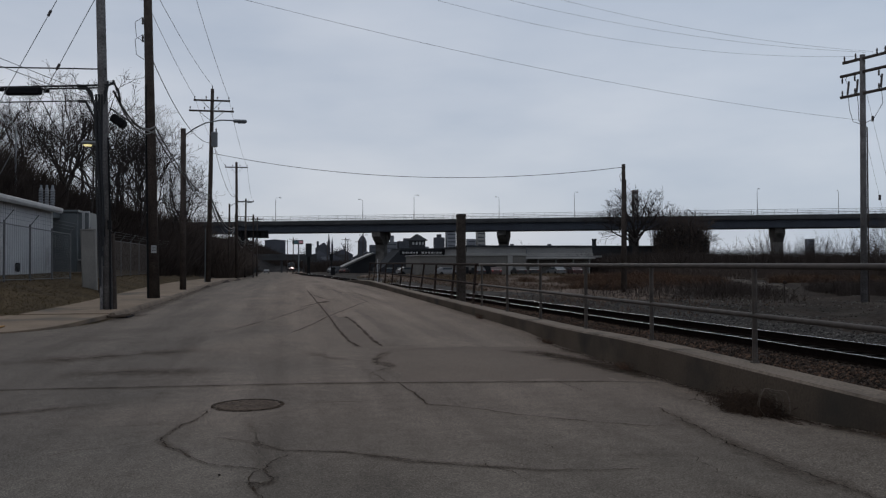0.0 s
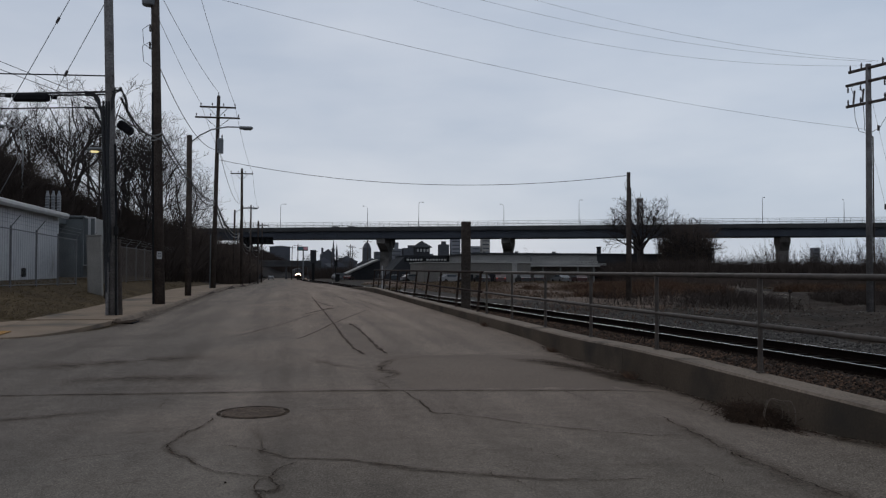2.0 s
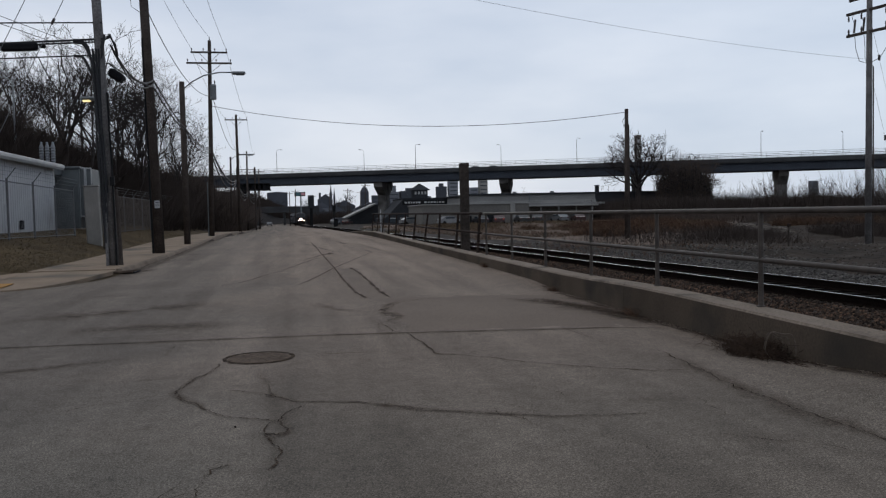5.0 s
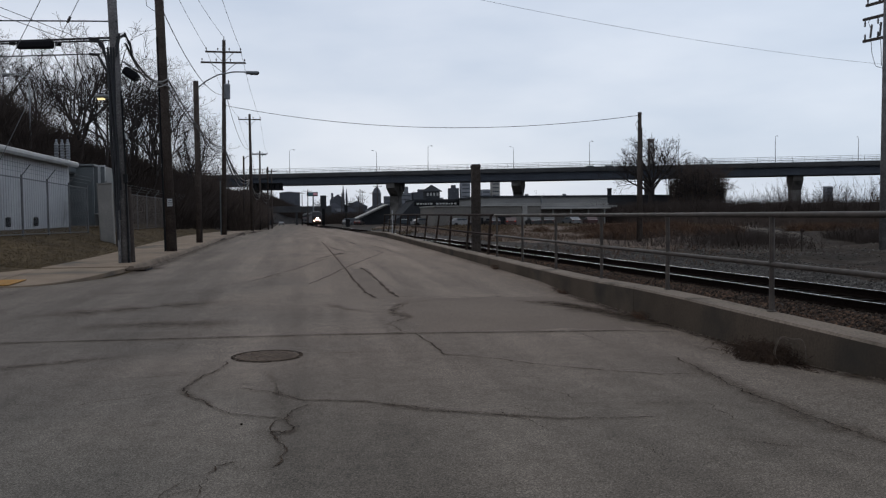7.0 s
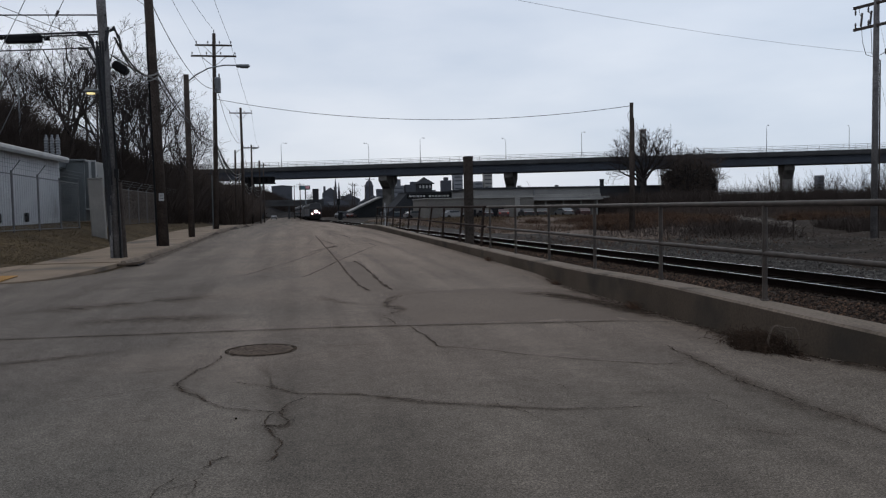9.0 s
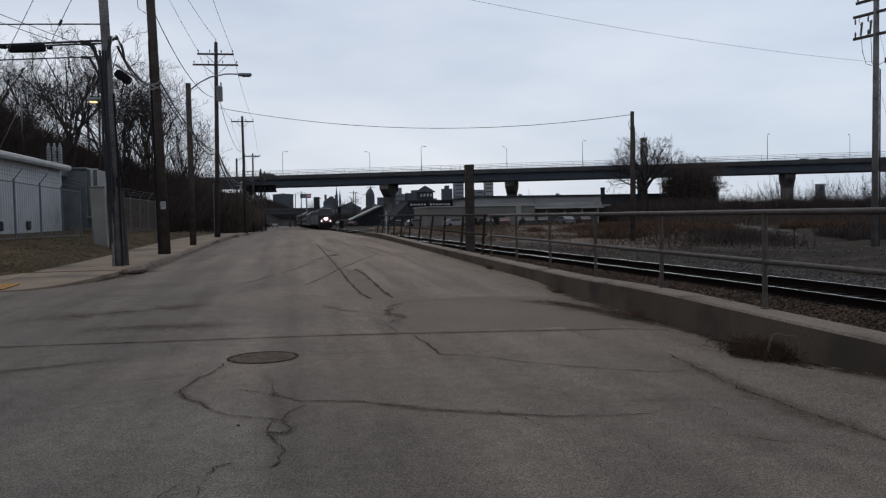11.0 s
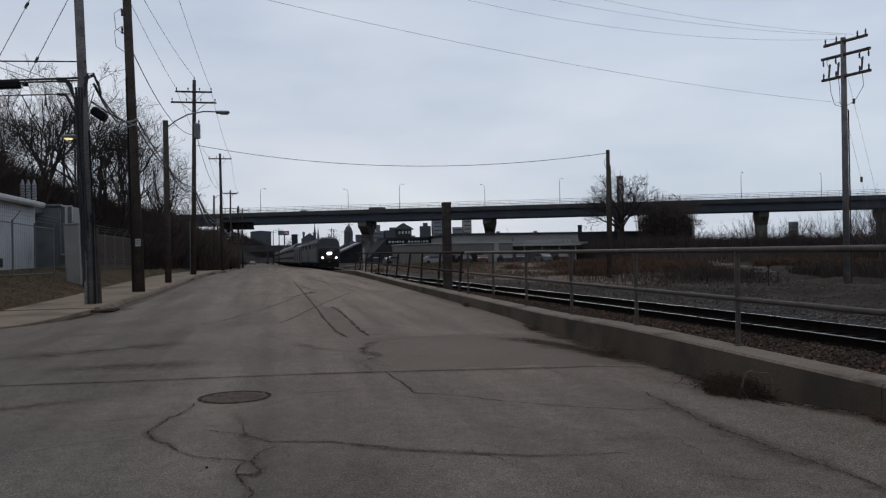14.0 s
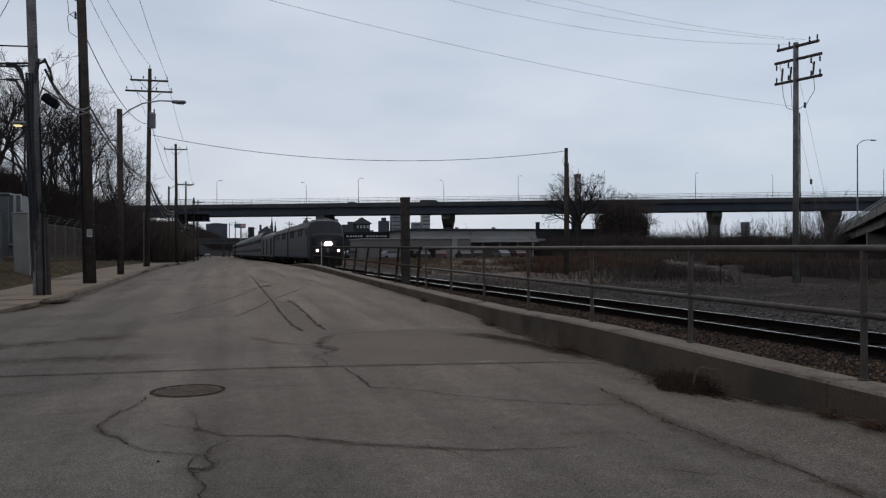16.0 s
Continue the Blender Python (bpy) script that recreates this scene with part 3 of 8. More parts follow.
def ground_sheet():
    xs = sorted(set([-2500, -1200, -600, -300, -180, -130] + list(np.linspace(-100, -20, 33)) + list(np.linspace(-20, -4, 41)) + [0, 4.3, 4.52]
                    + list(np.linspace(4.6, 14, 32)) + list(np.linspace(14, 60, 60)) + list(np.linspace(62, 200, 50)) + [260, 400, 700, 1300, 2500]))
    ys = sorted(set([-600, -200, -100] + list(np.linspace(-60, 0, 25)) + list(np.linspace(0, 60, 121)) + list(np.linspace(61, 150, 90))
                    + list(np.linspace(153, 420, 90)) + [450, 500, 600, 800, 1200, 2000, 3500]))
    nx, ny = len(xs), len(ys)
    vs = [(x, y, ground_z(x, y)) for y in ys for x in xs]
    fs = [(j * nx + i, j * nx + i + 1, (j + 1) * nx + i + 1, (j + 1) * nx + i) for j in range(ny - 1) for i in range(nx - 1)]
    b = Build()
    b.v, b.f = vs, fs
    me = b.mesh("ground", M_FIELD, True)
    for m in (M_GRASS, M_HILL, M_BALLAST, M_GRAVEL, M_OILY, M_DIRT):
        me.materials.append(m)
    for k, p in enumerate(me.polygons):
        c = p.center
        rx = rail_x(c.y)
        if c.x < kerb_x(c.y):
            p.material_index = 1 if (walk_in(c.y) - c.x < 5 and c.y < 90) else 2
        elif abs(c.x - rx) < 1.0:
            p.material_index = 5
        elif c.x < rx + 1.5:
            p.material_index = 3
        elif c.x < rx + 5.5 + 1.6 * noise.noise((c.x * 0.2, c.y * 0.1, 5.0)):
            p.material_index = 4
        elif 34 < c.y < 150 and c.x < 0.50 * c.y + 5 * noise.noise((c.x * 0.12, c.y * 0.06, 2.0)):
            p.material_index = 6
    return tagged(new("ground", me), "brown winter field and dark brushy hillside", "ground", kind="structure")


ground_sheet()


# ---- the street ----
def edge_rise(x, y):
    """The pavement's edge: a sloping apron near the joint, a low lip farther on."""
    return float(np.interp(y, [-5, 5, 5.8, 6.4, 6.9, 7.8, 15, 17, 24, 52, 93], [0.14, 0.12, 0.10, 0.06, 0.01, -0.035, -0.04, 0.05, 0.06, 0.05, 0.05])) * step(3.9, 5.0, x)


def road_top(x, y):
    return road_z(y) + edge_rise(x, y) + 0.05 * step(30, 50, y) * (1 - step(75, 95, y)) * step(0, -4.5, x)


def road_sheet():
    ys = list(np.linspace(-60, 0, 31)) + list(np.linspace(0.4, 30, 75)) + list(np.linspace(31, 120, 90)) + list(np.linspace(123, 420, 100)) + [450, 500, 560, 640]
    us = list(np.linspace(0, 1, 25))
    b = Build()
    vs = []
    for y in ys:
        kx = kerb_x(y)
        vs += [(kx + (wall_x + 0.02 - kx) * u, y, road_top(kx + (wall_x - kx) * u, y)) for u in us]
    n = len(us)
    b.add(vs, [(j * n + i, j * n + i + 1, (j + 1) * n + i + 1, (j + 1) * n + i) for j in range(len(ys) - 1) for i in range(n - 1)])
    # the side street, and the corner round to it
    side = []
    sx = list(np.linspace(-80, -8, 25)) + [-7.2, -6.4, -5.6, -4.9, -4.6]
    for x in sx:
        far = 20.35 if x < -6.6 else 20.35 + 3.6 * min(1.0, (x + 6.6) / 1.75) ** 2
        side += [(x, -14 + (far + 14) * u, road_z(0) - 0.004) for u in np.linspace(0, 1, 12)]
    b.add(side, [(i * 12 + j, (i + 1) * 12 + j, (i + 1) * 12 + j + 1, i * 12 + j + 1) for i in range(len(sx) - 1) for j in range(11)])
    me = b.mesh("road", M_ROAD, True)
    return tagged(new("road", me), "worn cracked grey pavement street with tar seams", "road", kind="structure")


road = road_sheet()


def crack(points, wide, material=M_CRACK, jag=0.06, seed=1, name="crack", lift=0.007):
    """A wandering strip of dirt or tar along points on the pavement."""
    rnd = random.Random(seed)
    width = wide * (0.36 if material is M_CRACK else 1.0)
    line, run = [], 0.0
    for (x0, y0), (x1, y1) in zip(points, points[1:]):
        L = math.hypot(x1 - x0, y1 - y0)
        n = max(2, int(L / (0.03 if wide < 0.08 and L < 12 else 0.08)))
        for i in range(n):
            u = i / n
            s = run + L * u
            k = jag * (1.5 * noise.noise((s * 1.8, seed, 0.3)) + 0.8 * noise.noise((s * 6.0, seed, 1.7)) + (0.7 * noise.noise((s * 17.0, seed, 4.2)) + 0.25 * rnd.uniform(-1, 1)) * (jag > 0.02))
            line.append((x0 + (x1 - x0) * u + (y1 - y0) / L * k, y0 + (y1 - y0) * u - (x1 - x0) / L * k))
        run += L
    line.append(points[-1])
    vs, cover = [], []
    sides = (-1, -0.5, 0.0, 0.5, 1) if name in ("grime", "washed_dirt") else (-1, 1)
    m = len(sides)
    for i, (x, y) in enumerate(line):
        a, c = line[max(i - 1, 0)], line[min(i + 1, len(line) - 1)]
        d = Vector((c[0] - a[0], c[1] - a[1])).normalized()
        w = width * max(0.15, 0.62 + 0.9 * noise.noise((i * 0.13, seed, 5.0)) + 0.5 * (rnd.random() - 0.3)) / 2 * (0.25 if i in (0, len(line) - 1) else 1.0)
        if m > 2:
            w *= 1.5
        ends = min(1.0, i / 12, (len(line) - 1 - i) / 12)
        for s in sides:
            px, py = x - d.y * w * s, y + d.x * w * s
            px = min(px, wall_x - 0.015)
            vs.append((px, py, road_top(px, py) + lift))
            cover.append((1 - abs(s)) ** 0.8 * ends)
    b = Build().add(vs, [(m * i + k, m * i + k + 1, m * i + m + k + 1, m * i + m + k) for i in range(len(line) - 1) for k in range(m - 1)])
    ob = part(name, b, material, road)
    if m > 2:
        layer = ob.data.attributes.new("cover", "FLOAT", "POINT")
        for k, v in enumerate(cover):
            layer.data[k].value = v


def grime(points, wide, seed):
    """A ragged band of ground-in dirt either side of a crack."""
    crack(points, wide, M_GRIME, jag=0.02, seed=seed, name="grime", lift=0.0042)


def patch(points, seed, name="patch"):
    """An irregular patch of newer pavement, slightly proud of the rest."""
    rnd = random.Random(seed)
    (x0, y0), (x1, y1) = points
    nx, ny = max(2, int((x1 - x0) / 0.25)), max(2, int((y1 - y0) / 0.25))
    vs = []
    for j in range(ny + 1):
        for i in range(nx + 1):
            e = 0.10 if i in (0, nx) or j in (0, ny) else 0.0
            x, y = x0 + (x1 - x0) * i / nx + rnd.uniform(-e, e), y0 + (y1 - y0) * j / ny + rnd.uniform(-e, e) - 0.13 * (x0 + (x1 - x0) * i / nx - 1.45)
            vs.append((x, y, road_top(x, y) + 0.0016))
    n = nx + 1
    part(name, Build().add(vs, [(j * n + i, j * n + i + 1, (j + 1) * n + i + 1, (j + 1) * n + i) for j in range(ny) for i in range(nx)]), M_PATCH, road)


patch(((1.45, 10.62), (4.9, 14.85)), 2)
patch(((1.14, 15.1), (1.60, 23.2)), 4)
M_GRIME = mat("ground_in_dirt", (0.0516, 0.0387, 0.0297), (0.0774, 0.0581, 0.0452), rough=1.0, scale=3, spec=0.0)
gn, gl = M_GRIME.node_tree.nodes, M_GRIME.node_tree.links
g_co, g_tx, g_mr = gn.new("ShaderNodeTexCoord"), gn.new("ShaderNodeTexNoise"), gn.new("ShaderNodeMapRange")
g_tx.inputs["Scale"].default_value, g_tx.inputs["Detail"].default_value, g_tx.inputs["Roughness"].default_value = 5.0, 8.0, 0.75
g_mr.inputs["From Min"].default_value, g_mr.inputs["From Max"].default_value = 0.36, 0.68
g_mr.inputs["To Max"].default_value = 0.80
gl.new(g_co.outputs["Object"], g_tx.inputs["Vector"])
gl.new(g_tx.outputs["Fac"], g_mr.inputs["Value"])
g_at, g_mu = gn.new("ShaderNodeAttribute"), gn.new("ShaderNodeMath")
g_at.attribute_name, g_mu.operation = "cover", "MULTIPLY"
gl.new(g_mr.outputs[0], g_mu.inputs[0])
gl.new(g_at.outputs["Fac"], g_mu.inputs[1])
gl.new(g_mu.outputs[0], gn["Principled BSDF"].inputs["Alpha"])
EDGE_CRACK = [(3.83, 8.3), (3.81, 7.95), (3.76, 7.25), (3.71, 6.65), (3.7, 6.2), (3.67, 5.71), (3.69, 5.4), (3.73, 5.0)]
M_WASH = M_GRIME.copy()
M_WASH.name = "washed_earth"
for nd in M_WASH.node_tree.nodes:
    if nd.type == "MAP_RANGE" and abs(nd.inputs["To Max"].default_value - 0.80) < 1e-4:
        nd.inputs["From Min"].default_value, nd.inputs["From Max"].default_value, nd.inputs["To Max"].default_value = 0.34, 0.58, 0.9
JOINT = [(-12, 11.2), (-3.76, 10.80), (-1.73, 10.69), (0.39, 10.58), (1.84, 10.38), (3.29, 10.16), (4.9, 9.95)]
crack(JOINT, 0.06, jag=0.012, seed=2, name="joint")
crack([(1.68, 15.15), (2.23, 14.95), (3.14, 14.7), (3.97, 14.58), (4.6, 14.5)], 0.05, jag=0.015, seed=3, name="joint")
MAIN_CRACK = [(-0.65, 7.48), (-0.33, 7.25), (-0.06, 6.88), (0.46, 6.73), (0.70, 6.51), (0.90, 6.33), (0.93, 6.29), (1.22, 6.16), (1.50, 6.04), (1.85, 5.84), (2.29, 5.77), (2.59, 5.74)]
BOW_CRACK = [(-0.87, 8.87), (-0.86, 8.59), (-0.94, 8.27), (-1.03, 8.11), (-1.06, 7.91), (-1.10, 7.58), (-1.08, 7.36), (-0.96, 7.12), (-0.85, 6.98), (-0.76, 6.72), (-0.63, 6.50), (-0.44, 6.38), (-0.20, 6.28)]
FORK_CRACK = [(0.01, 6.72), (-0.07, 6.57), (-0.16, 6.40), (-0.20, 6.24), (-0.15, 6.08), (-0.11, 6.00), (-0.14, 5.91), (-0.21, 5.84), (-0.27, 5.92), (-0.24, 5.75), (-0.20, 5.59), (-0.17, 5.36), (-0.20, 5.17), (-0.24, 5.04)]
crack(BOW_CRACK, 0.042, seed=4, jag=0.035)
crack(FORK_CRACK, 0.05, seed=5, jag=0.03)
crack([(-0.27, 5.92), (-0.28, 6.03), (-0.24, 6.19), (-0.20, 6.28)], 0.035, seed=6, jag=0.02)
crack([(-1.09, 7.46), (-1.32, 7.43), (-1.52, 7.27), (-1.75, 7.20), (-1.90, 7.03)], 0.028, seed=7, jag=0.04)
crack([(-2.07, 7.05), (-2.27, 7.17), (-2.49, 7.27)], 0.02, seed=9, jag=0.04)
crack(MAIN_CRACK, 0.036, seed=8, jag=0.035)
crack([(-0.45, 5.23), (-0.52, 5.19), (-0.57, 5.09), (-0.60, 4.92), (-0.62, 4.75), (-0.64, 4.64), (-0.68, 4.53)], 0.034, seed=25, jag=0.04)
crack([(-0.64, 4.72), (-0.74, 4.69), (-0.80, 4.63)], 0.022, seed=23, jag=0.03)
crack([(-1.51, 10.64), (-1.50, 10.07), (-1.51, 9.52)], 0.022, seed=20)
crack([(1.52, 6.50), (1.70, 6.28), (1.77, 5.98)], 0.018, seed=21)
crack([(3.12, 6.09), (3.11, 5.63), (3.12, 5.26)], 0.022, seed=42)
crack([(2.08, 5.19), (2.17, 5.03), (2.22, 4.78)], 0.022, seed=24)
grime([(-0.51, 8.41), (-0.41, 8.32), (-0.31, 7.63), (-0.26, 6.85), (-0.22, 6.37)], 0.10, 27)
grime([(2.29, 6.27), (2.66, 6.19), (2.98, 6.15), (3.34, 6.04)], 0.2, 28)
grime([(2.65, 5.10), (2.88, 5.01), (3.11, 4.91), (3.30, 4.72)], 0.24, 29)
grime([(-1.95, 8.18), (-1.52, 8.18), (-1.12, 8.23), (-0.97, 8.16)], 0.12, 30)
grime([(0.02, 9.16), (0.50, 9.16), (0.99, 9.15)], 0.06, 33)
grime(MAIN_CRACK, 0.13, 32)
grime(BOW_CRACK, 0.09, 34)
grime(FORK_CRACK, 0.14, 44)
crack([(1.38, 10.49), (1.43, 9.62), (1.48, 8.8), (1.82, 8.55), (2.17, 8.19), (2.52, 7.8), (2.9, 7.53), (3.3, 7.26), (3.7, 7.2)], 0.082, jag=0.03, seed=10)
crack([(1.98, 6.92), (2.09, 6.76), (2.17, 6.56), (2.19, 6.47)], 0.025, seed=64)
crack([(3.39, 10.23), (3.42, 9.86), (3.47, 9.29)], 0.04, jag=0.02, seed=65)
crack([(1.49, 6.25), (1.49, 6.0), (1.59, 5.86), (1.65, 5.61)], 0.03, jag=0.03, seed=66)
crack([(-0.74, 4.86), (-0.79, 4.71), (-0.83, 4.5), (-0.88, 4.2)], 0.03, jag=0.03, seed=67)
crack([(2.75, 5.12), (2.9, 5.02), (3.03, 4.9), (3.18, 4.81), (3.36, 4.55)], 0.022, jag=0.03, seed=68)
crack(EDGE_CRACK + [(3.75, 3.0), (3.75, -5)], 0.04, jag=0.035, seed=11)
crack([(2.6, 14.45), (2.11, 14.42), (1.71, 14.01), (1.34, 13.16), (1.31, 12.4), (1.42, 12.1), (1.12, 11.4), (1.19, 10.6)], 0.05, seed=12)
crack([(0.85, 46), (0.99, 31.3), (1.06, 23.5), (1.08, 18.9), (1.13, 16.0), (1.24, 14.95)], 0.075, M_SEAL, jag=0.018, seed=13, name="tar_seam")
crack([(1.08, 23.3), (1.52, 23.35), (1.60, 21.0), (1.61, 18.0), (1.62, 15.6), (1.66, 14.85)], 0.085, M_SEAL, jag=0.018, seed=14, name="tar_seam")
crack([(-1.67, 18.8), (-1.23, 19.6), (-0.79, 21.7), (-0.37, 23.2), (0.15, 26.0), (0.72, 28.9)], 0.06, M_SEAL, jag=0.018, seed=16, name="tar_seam")
crack([(0.05, 18.4), (0.5, 20.4), (1.0, 23.2), (1.76, 26.7), (2.6, 30.6), (2.95, 32.0), (2.84, 34.0)], 0.06, M_SEAL, jag=0.018, seed=17, name="tar_seam")
crack([(0.87, 40.2), (1.34, 34.8), (1.75, 33.5)], 0.09, M_SEAL, jag=0.018, seed=18, name="tar_seam")
crack([(2.05, 47.7), (2.34, 44.5), (2.49, 41.0)], 0.11, M_SEAL, jag=0.018, seed=19, name="tar_seam")
crack([(0.32, 28.4), (0.98, 30.9), (1.35, 32.6)], 0.10, M_SEAL, jag=0.018, seed=15, name="tar_seam")
crack([(3.11, 40.7), (3.28, 36.4), (3.45, 33.3)], 0.05, M_SEAL, jag=0.018, seed=54, name="tar_seam")
crack([(1.0, 31.5), (1.25, 31.3), (1.38, 32.2)], 0.35, M_SEAL, jag=0.06, seed=55, name="tar_blot")
grime([(-4.3, 17.1), (-3.7, 17.3), (-3.0, 17.4)], 0.5, 22)
grime([(3.5, 14.2), (4.2, 13.2), (4.65, 12.0), (4.85, 10.9)], 0.5, 26)
crack([(4.1, 14.0), (4.45, 12.9), (4.72, 11.7), (4.82, 10.8), (4.86, 10.1)], 0.42, M_WASH, jag=0.03, seed=61, name="washed_dirt", lift=0.005)
crack([(4.5, 12.2), (4.75, 11.2), (4.84, 10.4)], 0.5, M_WASH, jag=0.03, seed=62, name="washed_dirt", lift=0.0058)
crack([(4.93, 10.0), (4.93, 8.5), (4.93, 6.5), (4.93, 4.5)], 0.16, M_WASH, jag=0.02, seed=63, name="washed_dirt", lift=0.0054)
grime(EDGE_CRACK + [(3.75, 3.0)], 0.30, 31)
grime(JOINT, 0.2, 35)
grime([(-4.5, 13.5), (-2.8, 14.4), (-1.2, 15.2)], 1.0, 36)
grime([(-3.5, 12.0), (-2.2, 12.2), (-0.6, 12.0)], 0.9, 37)
grime([(-3.9, 8.6), (-2.6, 9.2), (-1.7, 9.6)], 0.3, 38)
grime([(4.9, 16.0), (4.88, 12.0), (4.88, 10.5), (4.88, 8.5), (4.88, 5.0)], 0.26, 39)
grime([(1.2, 12.7), (0.6, 13.4), (0.2, 14.6)], 0.3, 40)
grime([(3.9, 13.8), (4.4, 12.6), (4.7, 11.6), (4.8, 10.5)], 0.8, 43)
grime([(1.87, 14.6), (1.45, 13.6), (1.32, 12.72), (1.5, 12.1), (1.15, 11.32)], 0.2, 41)


def dirt(points, size, count, seed, material, name, label):
    """Loose crumbs of earth and leaf litter scattered round points, in one heap of stuff."""
    rnd = random.Random(seed)
    b = Build()
    for _ in range(count):
        (x0, y0), (x1, y1) = rnd.choice(list(zip(points, points[1:])))
        u = rnd.random()
        x, y = x0 + (x1 - x0) * u + rnd.gauss(0, size), y0 + (y1 - y0) * u + rnd.gauss(0, size * 1.5)
        if x > wall_x - 0.02:
            continue
        r = rnd.uniform(0.005, 0.015)
        z = road_top(x, y)
        b.add([(x - r, y, z), (x + r * 0.4, y - r, z), (x + r, y + r * 0.6, z), (x, y, z + r * 0.8)], [(0, 1, 3), (1, 2, 3), (2, 0, 3), (0, 2, 1)])
    return solo(name, b, material, label, "litter", kind="stuff")


M_CLODS = mat("washed_dirt", (0.070, 0.053, 0.041), (0.040, 0.031, 0.025), rough=0.95, scale=4, fine=30, spec=0.0)
dirt([(4.96, 16.0), (4.9, 12.0), (4.96, 10.5), (4.98, 8.5), (5.0, 5.2)], 0.05, 2600, 3, M_BALLAST, "leaf_litter", "dark leaf litter and dirt along the low wall")
dirt([(4.9, 10.3), (4.8, 11.4), (4.55, 12.6), (4.2, 13.6)], 0.12, 1500, 5, M_CLODS, "leaf_litter", "brown dirt and litter washed up at the joint")


def manhole():
    t = thing("manhole_cover", "round cast-iron manhole cover set in the pavement", "manhole cover", (-0.45, 9.14, road_top(-0.45, 9.14)))
    part("frame", Build().ring((0, 0, -0.06), [(0.39, 0), (0.39, 0.066), (0.345, 0.066), (0.345, 0.05)], 40), M_CRACK, t)
    part("lid", Build().ring((0, 0, -0.06), [(0.335, 0), (0.335, 0.062), (0.31, 0.068), (0.0, 0.068)], 40), M_IRON, t)
    lug = Build().box((0, 0, 0), (0.035, 0.022, 0.008)).mesh("raised_lug", M_IRON)
    for r in (0.08, 0.16, 0.24):
        n = int(r * 70)
        for i in range(n):
            a = 2 * math.pi * i / n
            piece("raised_lug", lug, t, pose(r * math.cos(a), r * math.sin(a), 0.0065, 0, 0, math.degrees(a)))


manhole()
# a dark line along the foot of the kerb
crack([(kerb_x(y) + 0.06, y) for y in (25.5, 32, 40, 48, 56, 66, 80)], 0.09, jag=0.03, seed=51, name="gutter_dirt")
grime([(kerb_x(y) + 0.22, y) for y in (24.6, 30, 36, 44, 52, 62)], 0.5, 52)
grime([(-5.6, 21.6), (-5.0, 22.6), (-4.5, 24.0), (-4.3, 26.0)], 0.7, 53)


def along(ys, section):
    """Loft a cross-section, given per y as a list of (x, z), along the street."""
    return Build().loft([[(x, y, z) for x, z in section(y)] for y in ys])


def sidewalk():
    s = tagged(new("sidewalk"), "pale concrete sidewalk with darker joints", "sidewalk", kind="structure")
    y, k = 24.2, 0
    while y < 120:
        y2 = y + 1.55
        b = Build()
        sec = []
        for yy in (y + 0.008, y2 - 0.008):
            kx, wi = kerb_x(yy) - 0.195, walk_in(yy)
            z = walk_z(yy)
            sec.append([(wi, yy, z - 0.12), (wi, yy, z - 0.01), (wi + 0.01, yy, z), (kx - 0.02, yy, z), (kx - 0.01, yy, z - 0.01), (kx - 0.01, yy, z - 0.12)])
        part("slab", b.loft(sec), M_WALK, s)
        y, k = y2, k + 1
    # the corner flags, sloping down to the side street
    for x0, x1 in ((-30, -28), (-28, -26), (-26, -24), (-24, -22), (-22, -20), (-20, -18), (-18, -16), (-16, -14), (-14, -12), (-12, -10), (-10, -8.6), (-8.6, -7.32)):
        z0 = 0.10 if x1 < -10 else 0.035
        b = Build().loft([[(x0 + 0.01, 19.62, z0), (x0 + 0.01, 24.15, 0.14), (x0 + 0.01, 24.15, -0.05), (x0 + 0.01, 19.62, -0.05)],
                          [(x1 - 0.01, 19.62, z0), (x1 - 0.01, 24.15, 0.14), (x1 - 0.01, 24.15, -0.05), (x1 - 0.01, 19.62, -0.05)]])
        part("slab", b, M_WALK, s)
    pts = [(-7.30, 19.57)] + [(-6.7 + 1.72 * math.sin(a), 24.15 - 4.58 * math.cos(a)) for a in np.linspace(0, math.pi / 2, 10)] + [(-4.98, 24.19), (-7.30, 24.19)]
    n = len(pts)
    top = [(x, y, 0.03 + 0.11 * step(19.5, 23.2, y)) for x, y in pts]
    b = Build().add(top + [(x, y, -0.08) for x, y in pts], [tuple(range(n))] + [(i, n + i, n + (i + 1) % n, (i + 1) % n) for i in range(n)])
    part("corner_flag", b, M_WALK, s)
    pad = thing("tactile_pad", "worn yellow tactile paving pad on the corner ramp", "paving", (-7.3, 20.25, 0.07))
    pad.matrix_basis = pose(-7.3, 20.25, 0.07, 1.4)
    part("plate", Build().box((0, 0, 0), (1.35, 1.2, 0.025), bevel=0.006), M_YELLOW, pad)
    dome = Build().ring((0, 0, 0), [(0.018, 0), (0.014, 0.006), (0.0, 0.008)], 8).mesh("dome", M_YELLOW)
    for i in range(16):
        for j in range(14):
            piece("dome", dome, pad, pose(-0.60 + i * 0.08, -0.53 + j * 0.08, 0.012))


sidewalk()


